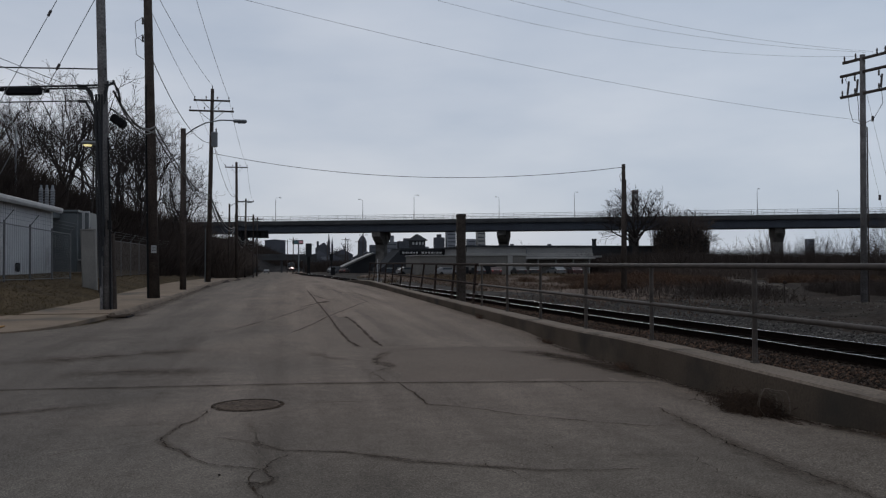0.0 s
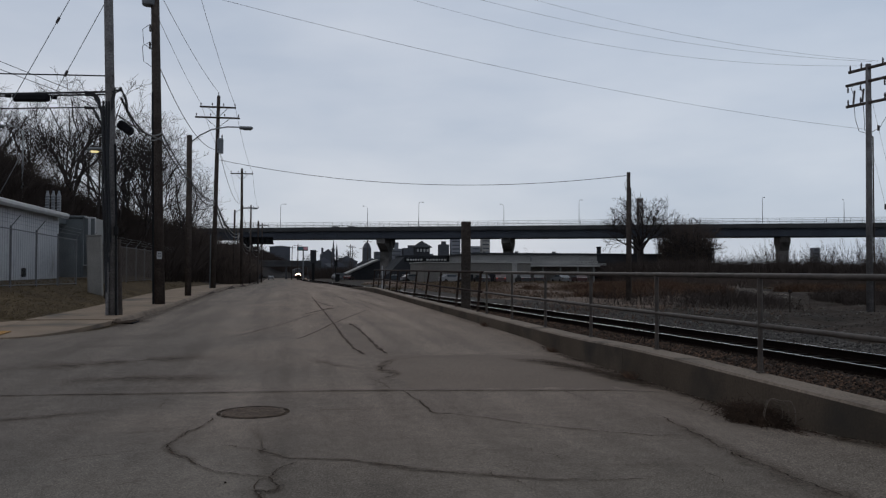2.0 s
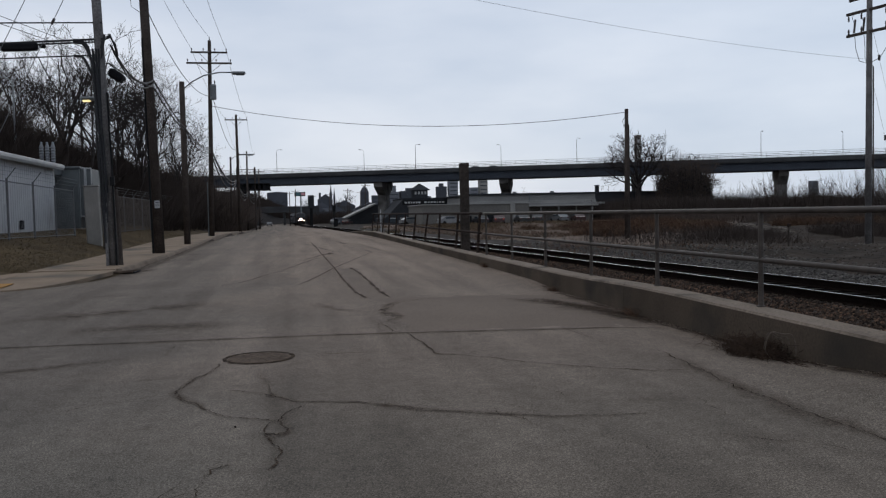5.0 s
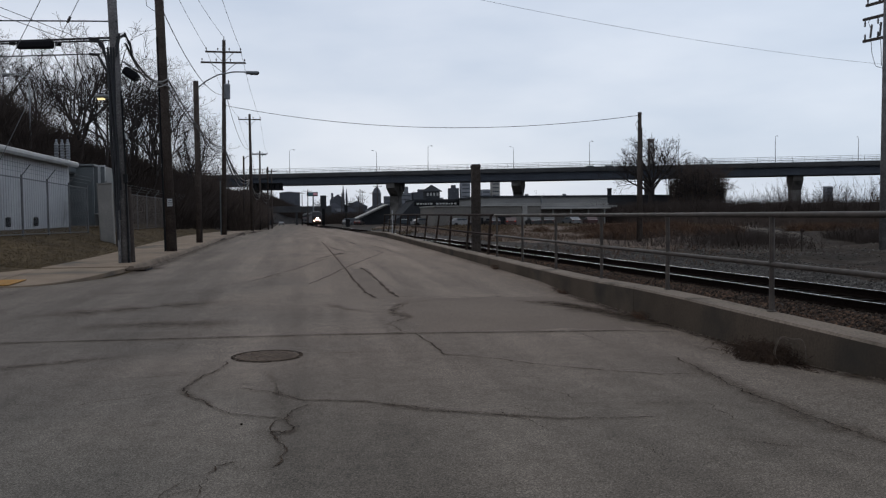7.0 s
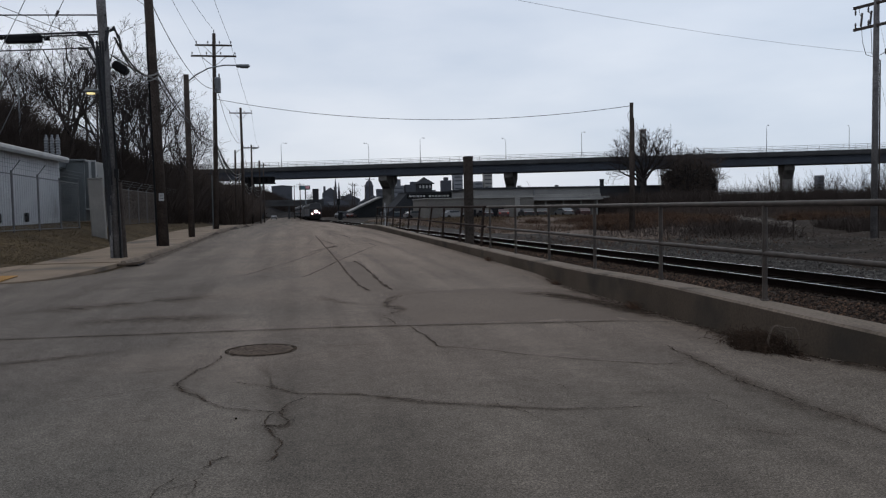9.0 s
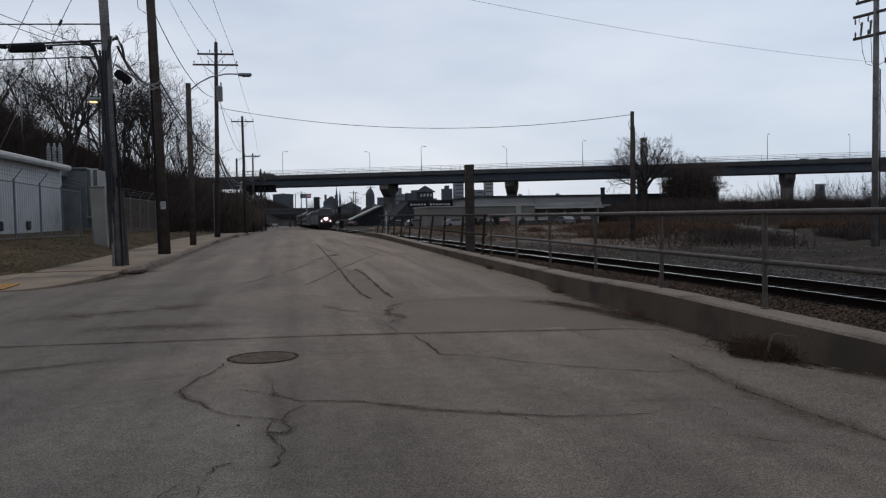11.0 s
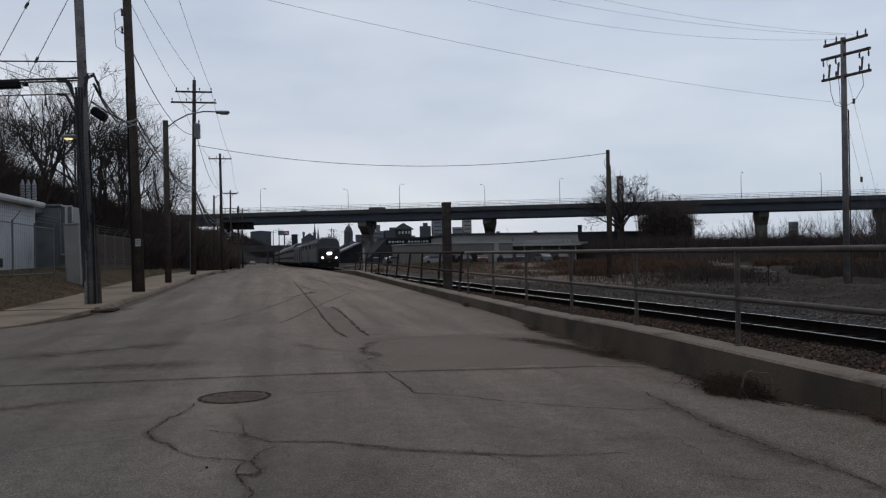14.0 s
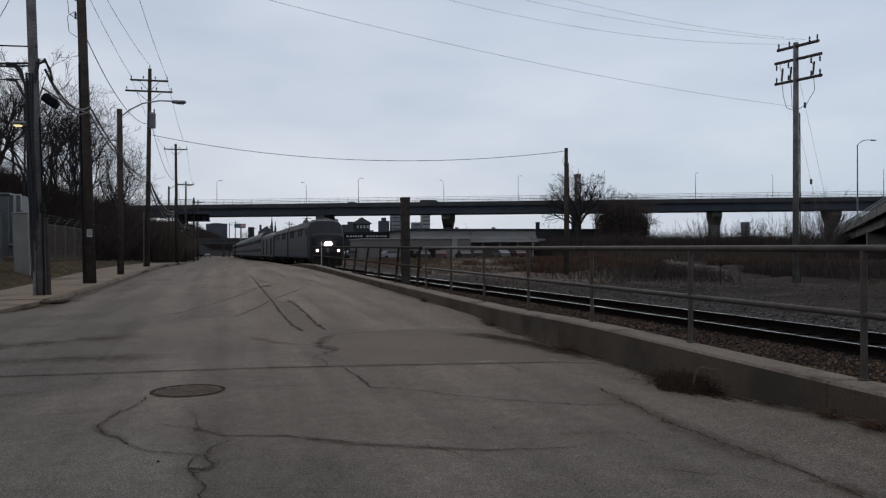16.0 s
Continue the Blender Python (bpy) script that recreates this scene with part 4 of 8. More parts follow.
def kerbs():
    k = tagged(new("kerb"), "worn concrete kerb along the sidewalk", "kerb", kind="structure")
    y = 24.2
    while y < 140:
        y2 = y + 3.0
        sec = []
        for yy in (y + 0.01, y2 - 0.01):
            x, z, r = kerb_x(yy), walk_z(yy), road_top(kerb_x(yy), yy)
            sec.append([(x + 0.02, yy, r - 0.15), (x + 0.02, yy, r + 0.02), (x - 0.02, yy, z - 0.02), (x - 0.045, yy, z + 0.006), (x - 0.16, yy, z + 0.006), (x - 0.16, yy, r - 0.15)])
        part("kerbstone", Build().loft(sec), M_KERB, k)
        y = y2
    # drain inlet at the corner, and broken kerb lying by it
    g = thing("storm_drain", "dark kerbside storm drain with broken concrete", "drain", (-4.62, 24.4, road_z(24)))
    # solid dark slab, painted as the shade in the drain mouth
    part("opening", Build().box((0, 0, 0.03), (0.35, 0.95, 0.04), bevel=0.01), M_SHADOW, g)
    for i in range(5):
        part("bar", Build().box((0, -0.36 + i * 0.18, 0.055), (0.33, 0.03, 0.015)), M_IRON, g)
    part("broken_lip", Build().box((-0.12, -0.55, 0.06), (0.5, 0.14, 0.07), 0.3, 0.02), M_IRON, g)


kerbs()


def low_wall():
    w = tagged(new("wall_low"), "stained low concrete kerb wall beside the railway", "wall", kind="structure")
    y = -36.0
    while y < 160:
        y2 = y + 6.0
        sec = []
        for yy in np.linspace(y + 0.006, y2 - 0.006, 5):
            z = wall_top(yy)
            j = 0.008 * noise.noise((yy * 1.7, 0, 0))
            lo = road_z(yy) - 0.25
            sec.append([(5.0 + j, yy, lo), (5.0 + j, yy, z - 0.025), (5.025 + j, yy, z), (5.36 + j, yy, z + 0.004), (5.39, yy, z - 0.02), (5.39, yy, lo)])
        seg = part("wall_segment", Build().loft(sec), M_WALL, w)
        seg.data.materials.append(M_WALL_LIT_TOP)
        # upward faces take the paler tone that carries painted skylight
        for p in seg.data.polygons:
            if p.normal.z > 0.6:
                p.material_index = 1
        y = y2


low_wall()


# ---- the railings on the wall ----
def railing(y0, n, gap, material, name, label, lean=0.0, wob=0.0, post_r=0.03, square=False, seed=1):
    r = thing(name, label, "railing", (5.31, y0, wall_top(y0)))
    rnd = random.Random(seed)
    tops, mids = [], []
    for i in range(n):
        y = i * gap
        z0 = wall_top(y0 + y) - wall_top(y0)
        top = float(np.interp(y0 + y, [-40, 22, 36, 57], [1.495, 1.50, 1.53, 1.55])) - wall_top(y0)
        a = lean * rnd.uniform(0.6, 1.25)
        foot, head = Vector((0, y + rnd.uniform(-wob, wob), z0 - 0.02)), Vector((a, y, top))
        b = Build()
        if square:
            b.loft([[(p.x + sx * 0.034, p.y + sy * 0.034, p.z) for sx, sy in ((-1, -1), (1, -1), (1, 1), (-1, 1))] for p in (foot, head)])
        else:
            b.tube(foot, head, post_r, n=10)
        p = part("post", b, material, r)
        part("base_flange", Build().box((foot.x, foot.y, z0 + 0.012), (0.08, 0.08, 0.016), bevel=0.005), material, p)
        tops.append(head)
        mids.append(foot.lerp(head, (top - 0.575 - foot.z) / (top - foot.z)))
    ext = Vector((0, gap * 0.5, 0))
    part("top_rail", Build().pipe([tops[0] - ext * 0.2] + tops + [tops[-1] + ext * 0.2], 0.034 if not square else 0.04, 10), material, r, smooth=True)
    part("middle_rail", Build().pipe([mids[0] - ext * 0.2] + mids + [mids[-1] + ext * 0.2], 0.030 if not square else 0.034, 10), material, r, smooth=True)
    return r


railing(-16.2, 15, 2.765, M_GALV, "pipe_railing", "grey galvanised pipe railing on the low concrete wall")
railing(23.72, 11, 3.32, M_RUST, "rusty_railing", "dark rusted iron railing with leaning posts on the low wall", lean=0.14, wob=0.05, square=True, seed=4)

post = thing("timber_post", "thick dark square timber post beside the rusty railing", "post", (5.83, 27.86, -0.02))
part("shaft", Build().box((0, 0, 1.585), (0.29, 0.29, 3.26), bevel=0.025), M_TIMBER, post)
part("cap", Build().box((0, 0, 3.22), (0.31, 0.31, 0.11), bevel=0.02), M_TIMBER, post)
for z in (1.1, 1.75):
    part("bolt", Build().tube((-0.17, 0, z), (-0.14, 0, z), 0.02, n=6), M_RUST, post)


# ---- the railway ----
def rails():
    t = tagged(new("track"), "single railway track with shiny rail heads on dark ties", "railway track", kind="structure")
    ys = list(np.linspace(-60, 60, 61)) + list(np.linspace(63, 420, 120))
    for side in (-0.7525, 0.7525):
        def web(y):
            x, z = rail_x(y) + side, rail_z(y)
            return [(x - 0.075, z - 0.17), (x - 0.075, z - 0.155), (x - 0.012, z - 0.135), (x - 0.012, z - 0.045), (x - 0.036, z - 0.035), (x - 0.036, z - 0.012), (x - 0.022, z - 0.0045),
                    (x + 0.022, z - 0.0045), (x + 0.036, z - 0.012), (x + 0.036, z - 0.035), (x + 0.012, z - 0.045), (x + 0.012, z - 0.135), (x + 0.075, z - 0.155), (x + 0.075, z - 0.17)]

        def head(y):
            x, z = rail_x(y) + side, rail_z(y)
            return [(x - 0.0085, z - 0.003), (x - 0.006, z), (x + 0.006, z), (x + 0.0085, z - 0.003)]
        r = part("rail", along(ys, web), M_RAIL, t)
        part("rail_head", along(ys, head), M_RAILTOP, r, "polished running surface")
    tie = Build().box((0, 0, 0), (2.59, 0.23, 0.18), bevel=0.015).mesh("tie", M_TIE)
    rnd = random.Random(5)
    for i in range(300):
        y = -6 + i * 0.52
        dx = (rail_x(y + 1) - rail_x(y - 1)) / 2
        piece("tie", tie, t, pose(rail_x(y) + rnd.uniform(-0.03, 0.03), y, rail_z(y) - 0.172 - 0.09, 0, 0, -math.degrees(math.atan(dx)) + rnd.uniform(-1, 1)))
    b = Build()
    y = 150.0
    while y < 420:
        b.box((rail_x(y), y, rail_z(y) - 0.26), (2.59, 0.23, 0.18))
        y += 0.52
    tagged(part("far_ties", b, M_TIE, t), kind="stuff")


rails()
M_RUBBLE = mat("pale_rubble", (0.135, 0.125, 0.115), (0.080, 0.074, 0.068), rough=0.9, scale=3, fine=20, island=0.5)
M_CLOD = mat("earth_clods", (0.0548, 0.0465, 0.0387), (0.0226, 0.0181, 0.0148), rough=0.95, scale=2, fine=20, island=0.45)


def stones(name, label, count, x0, x1, y0, y1, size, material, seed, sink=0.3):
    rnd = random.Random(seed)
    b = Build()
    for _ in range(count):
        x, y = rnd.uniform(x0, x1), y0 + (y1 - y0) * rnd.random() ** 1.6
        if x < wall_x + 0.4:
            continue
        r = rnd.uniform(*size)
        off = x - rail_x(y)
        z = ground_z(x, y) + (0.06 if abs(off) < 0.65 else 0.0) + r * (0.5 - sink)
        a = rnd.uniform(0, 6.28)
        q = [(r * rnd.uniform(0.7, 1.2) * math.cos(a + k * 1.571), r * rnd.uniform(0.7, 1.2) * math.sin(a + k * 1.571), r * rnd.uniform(-0.25, 0.2)) for k in range(4)]
        q += [(r * 0.2, 0, r * 0.75), (0, 0, -r * 0.6)]
        b.add([(x + u, y + v, z + w) for u, v, w in q], [(0, 1, 4), (1, 2, 4), (2, 3, 4), (3, 0, 4), (1, 0, 5), (2, 1, 5), (3, 2, 5), (0, 3, 5)])
    return solo(name, b, material, label, "gravel", kind="stuff")


stones("ballast", "brown broken-stone ballast between wall and rails", 28000, 5.42, 8.9, 6.0, 46.0, (0.013, 0.037), M_STONE, 8)
stones("gravel", "pale grey gravel scattered beyond the far rail", 15000, 10.8, 18.0, 8.0, 46.0, (0.016, 0.052), M_STONEG, 9)
stones("rubble", "dark earth clods and rubble strewn over the field", 5000, 13.0, 36.0, 10.0, 46.0, (0.015, 0.045), M_CLOD, 14)
stones("pale_rubble", "scattered pale concrete rubble and scraps on bare dirt", 700, 15.0, 30.0, 30.0, 52.0, (0.015, 0.055), M_RUBBLE, 19, 0.1)
stones("litter_stones", "rusty brown leaf litter by the wall", 8000, 5.42, 8.6, 6.0, 36.0, (0.014, 0.036), M_RUSSET, 10, 0.1)


# ---- the viaduct behind: a level deck crossing at a slant ----
VA = math.atan(-0.40)
VU, VN = Vector((math.cos(VA), math.sin(VA), 0)), Vector((-math.sin(VA), math.cos(VA), 0))


def via(s, across, z=0.0):
    """A place s metres along the viaduct's near edge from x = 0, so far behind that edge."""
    return Vector((0, 222, z)) + VU * s + VN * across


def viaduct():
    v = thing("viaduct", "long dark steel-girder viaduct on flared concrete piers", "bridge")
    s0, s1 = -85.0, 420.0
    m = Matrix.Translation(via(s0, 0)) @ Matrix.Rotation(VA, 4, "Z")
    L = s1 - s0

    def run(name, outline, material, label=""):
        # the outline is (across, height), pushed along the deck
        frame_m = m @ Matrix(((0, 0, 1, 0), (1, 0, 0, 0), (0, 1, 0, 0), (0, 0, 0, 1)))
        return part(name, Build().prism(outline, L, frame_m), material, v, label)
    run("girder", [(0.7, 10.0), (0.7, 11.85), (1.2, 11.85), (1.2, 10.0)], M_GIRDER, "dark blue-grey steel plate girder")
    run("bottom_flange", [(0.45, 9.94), (0.45, 10.04), (1.45, 10.04), (1.45, 9.94)], M_GIRDER)
    run("girder", [(11.8, 10.0), (11.8, 11.85), (12.3, 11.85), (12.3, 10.0)], M_GIRDER)
    run("girder", [(6.2, 10.0), (6.2, 11.85), (6.7, 11.85), (6.7, 10.0)], M_GIRDER)
    run("deck", [(0.0, 11.85), (0.0, 12.35), (13, 12.35), (13, 11.85)], M_DECK, "concrete deck slab")
    run("parapet", [(-0.06, 12.1), (-0.06, 12.95), (0.28, 12.95), (0.28, 12.352)], M_DECK)
    run("parapet", [(12.7, 12.352), (12.7, 12.95), (13.06, 12.95), (13.06, 12.1)], M_DECK)
    for z in (13.35, 13.8, 14.2):
        run("rail_bar", [(0.08, z), (0.08, z + 0.07), (0.14, z + 0.07), (0.14, z)], M_STEEL)
        run("rail_bar", [(12.85, z), (12.85, z + 0.07), (12.91, z + 0.07), (12.91, z)], M_STEEL)
    pm = Build().box((0, 0, 0.74), (0.06, 0.06, 1.5)).mesh("rail_post", M_STEEL)
    sm = Build().box((0, 0, 0), (0.04, 0.10, 1.8)).mesh("stiffener", M_GIRDER)
    for i in range(112):
        for ac in (0.11, 12.88):
            p = via(-60 + i * 2.6, ac, 12.74)
            piece("rail_post", pm, v, Matrix.Translation(p) @ Matrix.Rotation(VA, 4, "Z"))
    for i in range(70):
        p = via(-60 + i * 4.2, 0.6, 10.94)
        piece("stiffener", sm, v, Matrix.Translation(p) @ Matrix.Rotation(VA, 4, "Z"))
    for x in (-43, 21.5, 52.3, 83.0, 114.9, 140.9, 172, 203):
        s = x / VU.x
        base = ground_z(x, 222 - 0.4 * x)
        h, w = 9.94, 5.4 if x < 60 else 4.1
        out = [(-2.0, base - 1), (2.0, base - 1), (1.7, h - 3.4), (w, h - 1.3), (w, h), (-w, h), (-w, h - 1.3), (-1.7, h - 3.4)]
        mm = Matrix.Translation(via(s - 1.15, 6.5)) @ Matrix.Rotation(VA, 4, "Z") @ Matrix(((0, 0, 1, 0), (1, 0, 0, 0), (0, 1, 0, 0), (0, 0, 0, 1)))
        b = Build().prism(out, 2.3, mm)
        part("pier", b, M_PIER, v, "flared weathered concrete pier")


viaduct()


def deck_lamp():
    t = thing("street_lamp", "tall grey bridge lamp with a curved arm", "street lamp", group="lamps along the viaduct")
    part("pole", Build().tube((0, 0, 0), (0, 0, 5.9), 0.085, 0.05, 8), M_STEEL, t)
    part("arm", Build().pipe([(0, 0, 5.85), (0.08, 0.0, 6.25), (0.35, 0, 6.5), (0.9, 0, 6.62), (1.5, 0, 6.64)], 0.04, 6, 0.03), M_STEEL, t)
    part("lamp_head", Build().box((1.75, 0, 6.62), (0.65, 0.26, 0.14), bevel=0.04), M_STEEL, t)
    return t


first = deck_lamp()
spots = [(x / VU.x, 0.1, 68) for x in (-4.2, 31.3, 69.5, 109.7, 150.0)] + [((x - 4.79) / VU.x, 12.9, 248) for x in (19.6, 55.2, 94.8, 134.4)]
for i, (s, ac, rz) in enumerate(spots):
    p = via(s, ac, 12.75)
    m = Matrix.Translation(p) @ Matrix.Rotation(VA + radians(rz), 4, "Z")
    if i == 0:
        first.matrix_basis = m
    else:
        copy_thing(first, m)


# ---- utility poles and lines on the left kerb ----
def pole(x, y, z, top_x, height, r0, r1, label, material=M_POLE, name="utility_pole", group="utility poles"):
    t = thing(name, label, "utility pole", (x, y, z), group)
    part("shaft", Build().tube((0, 0, -0.4), (top_x - x, 0, height), r0, r1, 14), material, t, smooth=True)
    return t


def crossarm(t, cx, z, width, pins=4, rz=0.0, brace=True, material=M_ARM):
    c, s = math.cos(rz), math.sin(rz)
    a = part("crossarm", Build().box((cx, -0.14 if abs(rz) < 1 else 0, z), (width, 0.10, 0.12), rz, 0.012), material, t)
    if brace:
        for k in (-1, 1):
            part("brace", Build().tube((cx + k * width * 0.28 * c, -0.16 + k * width * 0.28 * s, z - 0.03), (cx, -0.15, z - 0.75), 0.02, n=5), M_STEEL, t)
    for i in range(pins):
        u = (-0.47 + 0.94 * i / (pins - 1)) * width
        x, y = cx + u * c, -0.14 + u * s
        ins = part("insulator", Build().ring((x, y, z + 0.06), [(0.015, 0), (0.015, 0.08), (0.05, 0.09), (0.035, 0.14), (0.055, 0.15), (0.03, 0.22), (0.0, 0.24)], 8), M_PORC, t)
    return a


def transformer(t, x, y, z, h=0.95, r=0.27):
    b = part("transformer_can", Build().ring((x, y, z), [(r * 0.9, 0), (r, 0.05), (r, h - 0.08), (r * 1.06, h - 0.06), (r * 1.06, h), (r * 0.6, h + 0.08), (0, h + 0.1)], 14), M_GREY, t, smooth=True)
    for k in (-0.12, 0.12):
        part("bushing", Build().ring((x + k, y, z + h + 0.05), [(0.03, 0), (0.06, 0.06), (0.03, 0.12), (0.06, 0.18), (0.02, 0.3)], 8), M_PORC, b)


P1, P2, P3, P4 = (-5.44, 26.2), (-5.36, 34.2), (-5.50, 44.0), (-5.80, 60.0)
g1, g2, g3, g4 = walk_z(26.2), walk_z(34.2), walk_z(44.0), walk_z(60.0)
pole1 = pole(*P1, g1, -5.78, 12.0, 0.148, 0.13, "weathered grey utility pole wrapped in black cables", M_POLE)
part("riser_board", Build().box((-0.17, -0.12, 1.75), (0.085, 0.10, 3.7), bevel=0.015), M_POLE, pole1, "grey conduit cover")
part("riser_pipe", Build().pipe([(0.09, -0.14, 0), (0.06, -0.15, 3.0), (0.0, -0.15, 5.2)], 0.03), M_BLACK, pole1)
for k in range(7):
    part("cable_wrap", Build().pipe([(-0.20 + 0.026 * k - 0.028 * z + 0.03 * math.sin(z * 1.3 + k * 2), -0.13 - 0.03 * (k % 3), z) for z in np.linspace(0.4 + 0.3 * k, 6.5 - 0.25 * (k % 3), 12)], 0.034, 6), M_WIRE, pole1)
for k, (z, drop) in enumerate(((6.80, 1.6), (6.75, 1.9), (6.70, 1.4), (6.33, 1.5), (6.30, 1.9))):
    part("cable_bend", Build().pipe([(-0.95, 0.15, z + 0.02), (-0.68, 0.05, z - 0.02), (-0.50 - 0.02 * k, -0.03, z - 0.22), (-0.40 + 0.02 * k, -0.1, z - 0.7), (-0.36 + 0.03 * k, -0.14, z - drop)], 0.03, 6), M_WIRE, pole1)
for k in range(4):
    part("cable_bend", Build().pipe([(-0.12, -0.16, 6.2 + 0.1 * k), (0.0, -0.2, 6.75 + 0.05 * k), (0.14, -0.1, 6.85 + 0.03 * k), (0.22, 0.2, 6.72 - 0.04 * k), (0.2, 0.6, 6.5 - 0.05 * k)], 0.026, 6), M_WIRE, pole1)
part("stub_pole", Build().tube((0.10, 0.2, -0.3), (0.02, 0.2, 2.3), 0.125, 0.115, 12), M_POLED, pole1, "dark sawn-off pole stub")
part("meter_box", Build().box((0.07, -0.2, 2.55), (0.12, 0.10, 0.28), bevel=0.01), M_BLACK, pole1)
crossarm(pole1, -0.40, 11.6, 2.4)

pole2 = pole(*P2, g2, -5.75, 15.2, 0.22, 0.15, "dark brown tall utility pole with transformer and notice", M_POLED)
transformer(pole2, -0.55, -0.05, 12.0)
part("riser_pipe", Build().pipe([(-0.22, -0.1, 0), (-0.27, -0.1, 4.0), (-0.34, -0.1, 8.5)], 0.06), M_BLACK, pole2)
part("notice", Build().box((0.0, -0.235, 1.95), (0.20, 0.012, 0.30), bevel=0.003), M_TRIMW, pole2, "white notice with illegible dark lines")
for k in range(3):
    part("notice_line", Build().box((0.0, -0.2425, 2.03 - k * 0.07), (0.14, 0.004, 0.022)), M_BLACK, pole2)
for z in (10.2, 10.9):
    part("cutout", Build().ring((-0.46, -0.2, z), [(0.02, 0), (0.05, 0.05), (0.03, 0.1), (0.05, 0.18), (0.02, 0.3)], 8), M_PORC, pole2)
    part("drop_wire", Build().pipe([(-0.46, -0.2, z + 0.3), (-0.75, -0.2, z + 0.1), (-0.7, -0.2, z - 0.5), (-0.40, -0.2, z - 0.7)], 0.012, 5), M_WIRE, pole2)
crossarm(pole2, -0.38, 14.7, 2.6)
part("pole_extension", Build().tube((-0.38, 0, 14.5), (-0.45, 0, 18.2), 0.13, 0.1, 10), M_POLED, pole2)

pole3 = pole(*P3, g3, -5.51, 8.35, 0.17, 0.135, "brown wooden street lamp pole", M_POLED, "lamp_pole", "")
part("lamp_arm", Build().pipe([(0.08, 0, 8.0), (0.5, 0, 8.35), (1.1, 0, 8.68), (1.9, 0, 8.85), (2.55, 0, 8.85)], 0.035), M_STEEL, pole3)
head = part("lamp_head", Build().box((2.85, 0, 8.82), (0.72, 0.26, 0.16), bevel=0.06), M_STEEL, pole3)
part("lens", Build().box((2.92, 0, 8.735), (0.40, 0.20, 0.05), bevel=0.02), M_GLASS, head)

pole4 = pole(*P4, g4, -5.53, 13.75, 0.19, 0.12, "tall utility pole with two crossarms", M_POLED)
crossarm(pole4, 0.24, 12.90, 2.5)
crossarm(pole4, 0.22, 12.15, 3.1)
transformer(pole4, 0.42, -0.1, 9.6, 1.0, 0.22)
part("riser_pipe", Build().pipe([(-0.2, -0.1, 0), (-0.18, -0.1, 3.8)], 0.04), M_TANK, pole4)
part("post_pin", Build().tube((0.27, 0, 13.7), (0.27, 0, 14.0), 0.03), M_PORC, pole4)

pole5 = pole(-6.05, 95, walk_z(95) - 0.05, -6.12, 13.2, 0.19, 0.13, "distant utility pole with one crossarm", M_POLED)
crossarm(pole5, -0.07, 12.6, 2.5)
rack = thing("transformer_rack", "dark steel transformer rack carried between poles", "transformer", (-8.6, 150, road_z(150)))
for sx in (-1.2, 1.9):
    part("leg", Build().tube((sx, 0, 0), (sx, 0, 11.3), 0.14, n=8), M_POLED, rack)
for z in (9.9, 10.9):
    part("beam", Build().box((0.35, 0, z), (3.4, 0.14, 0.10), bevel=0.02), M_ARM, rack)
for k in range(5):
    part("pin", Build().tube((-1.0 + 0.68 * k, 0, 9.95), (-1.0 + 0.68 * k, 0, 10.85), 0.03, n=5), M_ARM, rack)
part("platform", Build().box((1.7, 0, 7.2), (5.9, 1.6, 0.22), bevel=0.03), M_BLACK, rack)
part("catwalk", Build().box((1.9, 0, 8.35), (5.2, 1.2, 0.10), bevel=0.02), M_BLACK, rack)
for k in range(7):
    part("stanchion", Build().tube((-0.9 + 0.85 * k, -0.7, 7.2), (-0.9 + 0.85 * k, -0.7, 8.5), 0.05, n=5), M_BLACK, rack)
for sx in (-0.4, 0.5, 1.5, 2.6, 3.5):
    part("can", Build().ring((sx, 0, 7.3), [(0.32, 0), (0.34, 0.1), (0.34, 0.75), (0.2, 0.88), (0, 0.92)], 12), M_BLACK, rack)
part("back_panel", Build().box((1.8, 0.5, 7.8), (5.5, 0.12, 1.0), bevel=0.02), M_BLACK, rack)
part("drop_box", Build().box((0.3, 0, 6.3), (1.3, 0.9, 1.5), bevel=0.05), M_BLACK, rack)
pole6 = pole(-7.85, 145, walk_z(145), -7.74, 13.6, 0.19, 0.13, "distant utility pole with one crossarm", M_POLED)
crossarm(pole6, 0.1, 13.1, 2.7)
for x, y, h in ((-8.3, 120, 8.0), (-7.5, 185, 13.3), (-10.8, 235, 12.5), (-8.9, 133, 7.0), (-9.4, 160, 7.5)):
    q = pole(x, y, ground_z(x, y) - 0.05, x + 0.1, h, 0.17, 0.12, "distant plain utility pole beside the brush", M_POLED)
    if h > 10:
        crossarm(q, 0.1, h - 0.5, 2.5, 3)


far_lamp = pole(-7.6, 104, ground_z(-7.6, 104) - 0.05, -7.52, 9.3, 0.15, 0.11, "distant wooden street lamp pole", M_POLED, "lamp_pole", "")
part("lamp_arm", Build().pipe([(0.08, 0, 8.9), (0.5, 0, 9.25), (1.2, 0, 9.5), (2.2, 0, 9.55)], 0.04), M_STEEL, far_lamp)
part("lamp_head", Build().box((2.5, 0, 9.52), (0.7, 0.26, 0.16), bevel=0.06), M_STEEL, far_lamp)


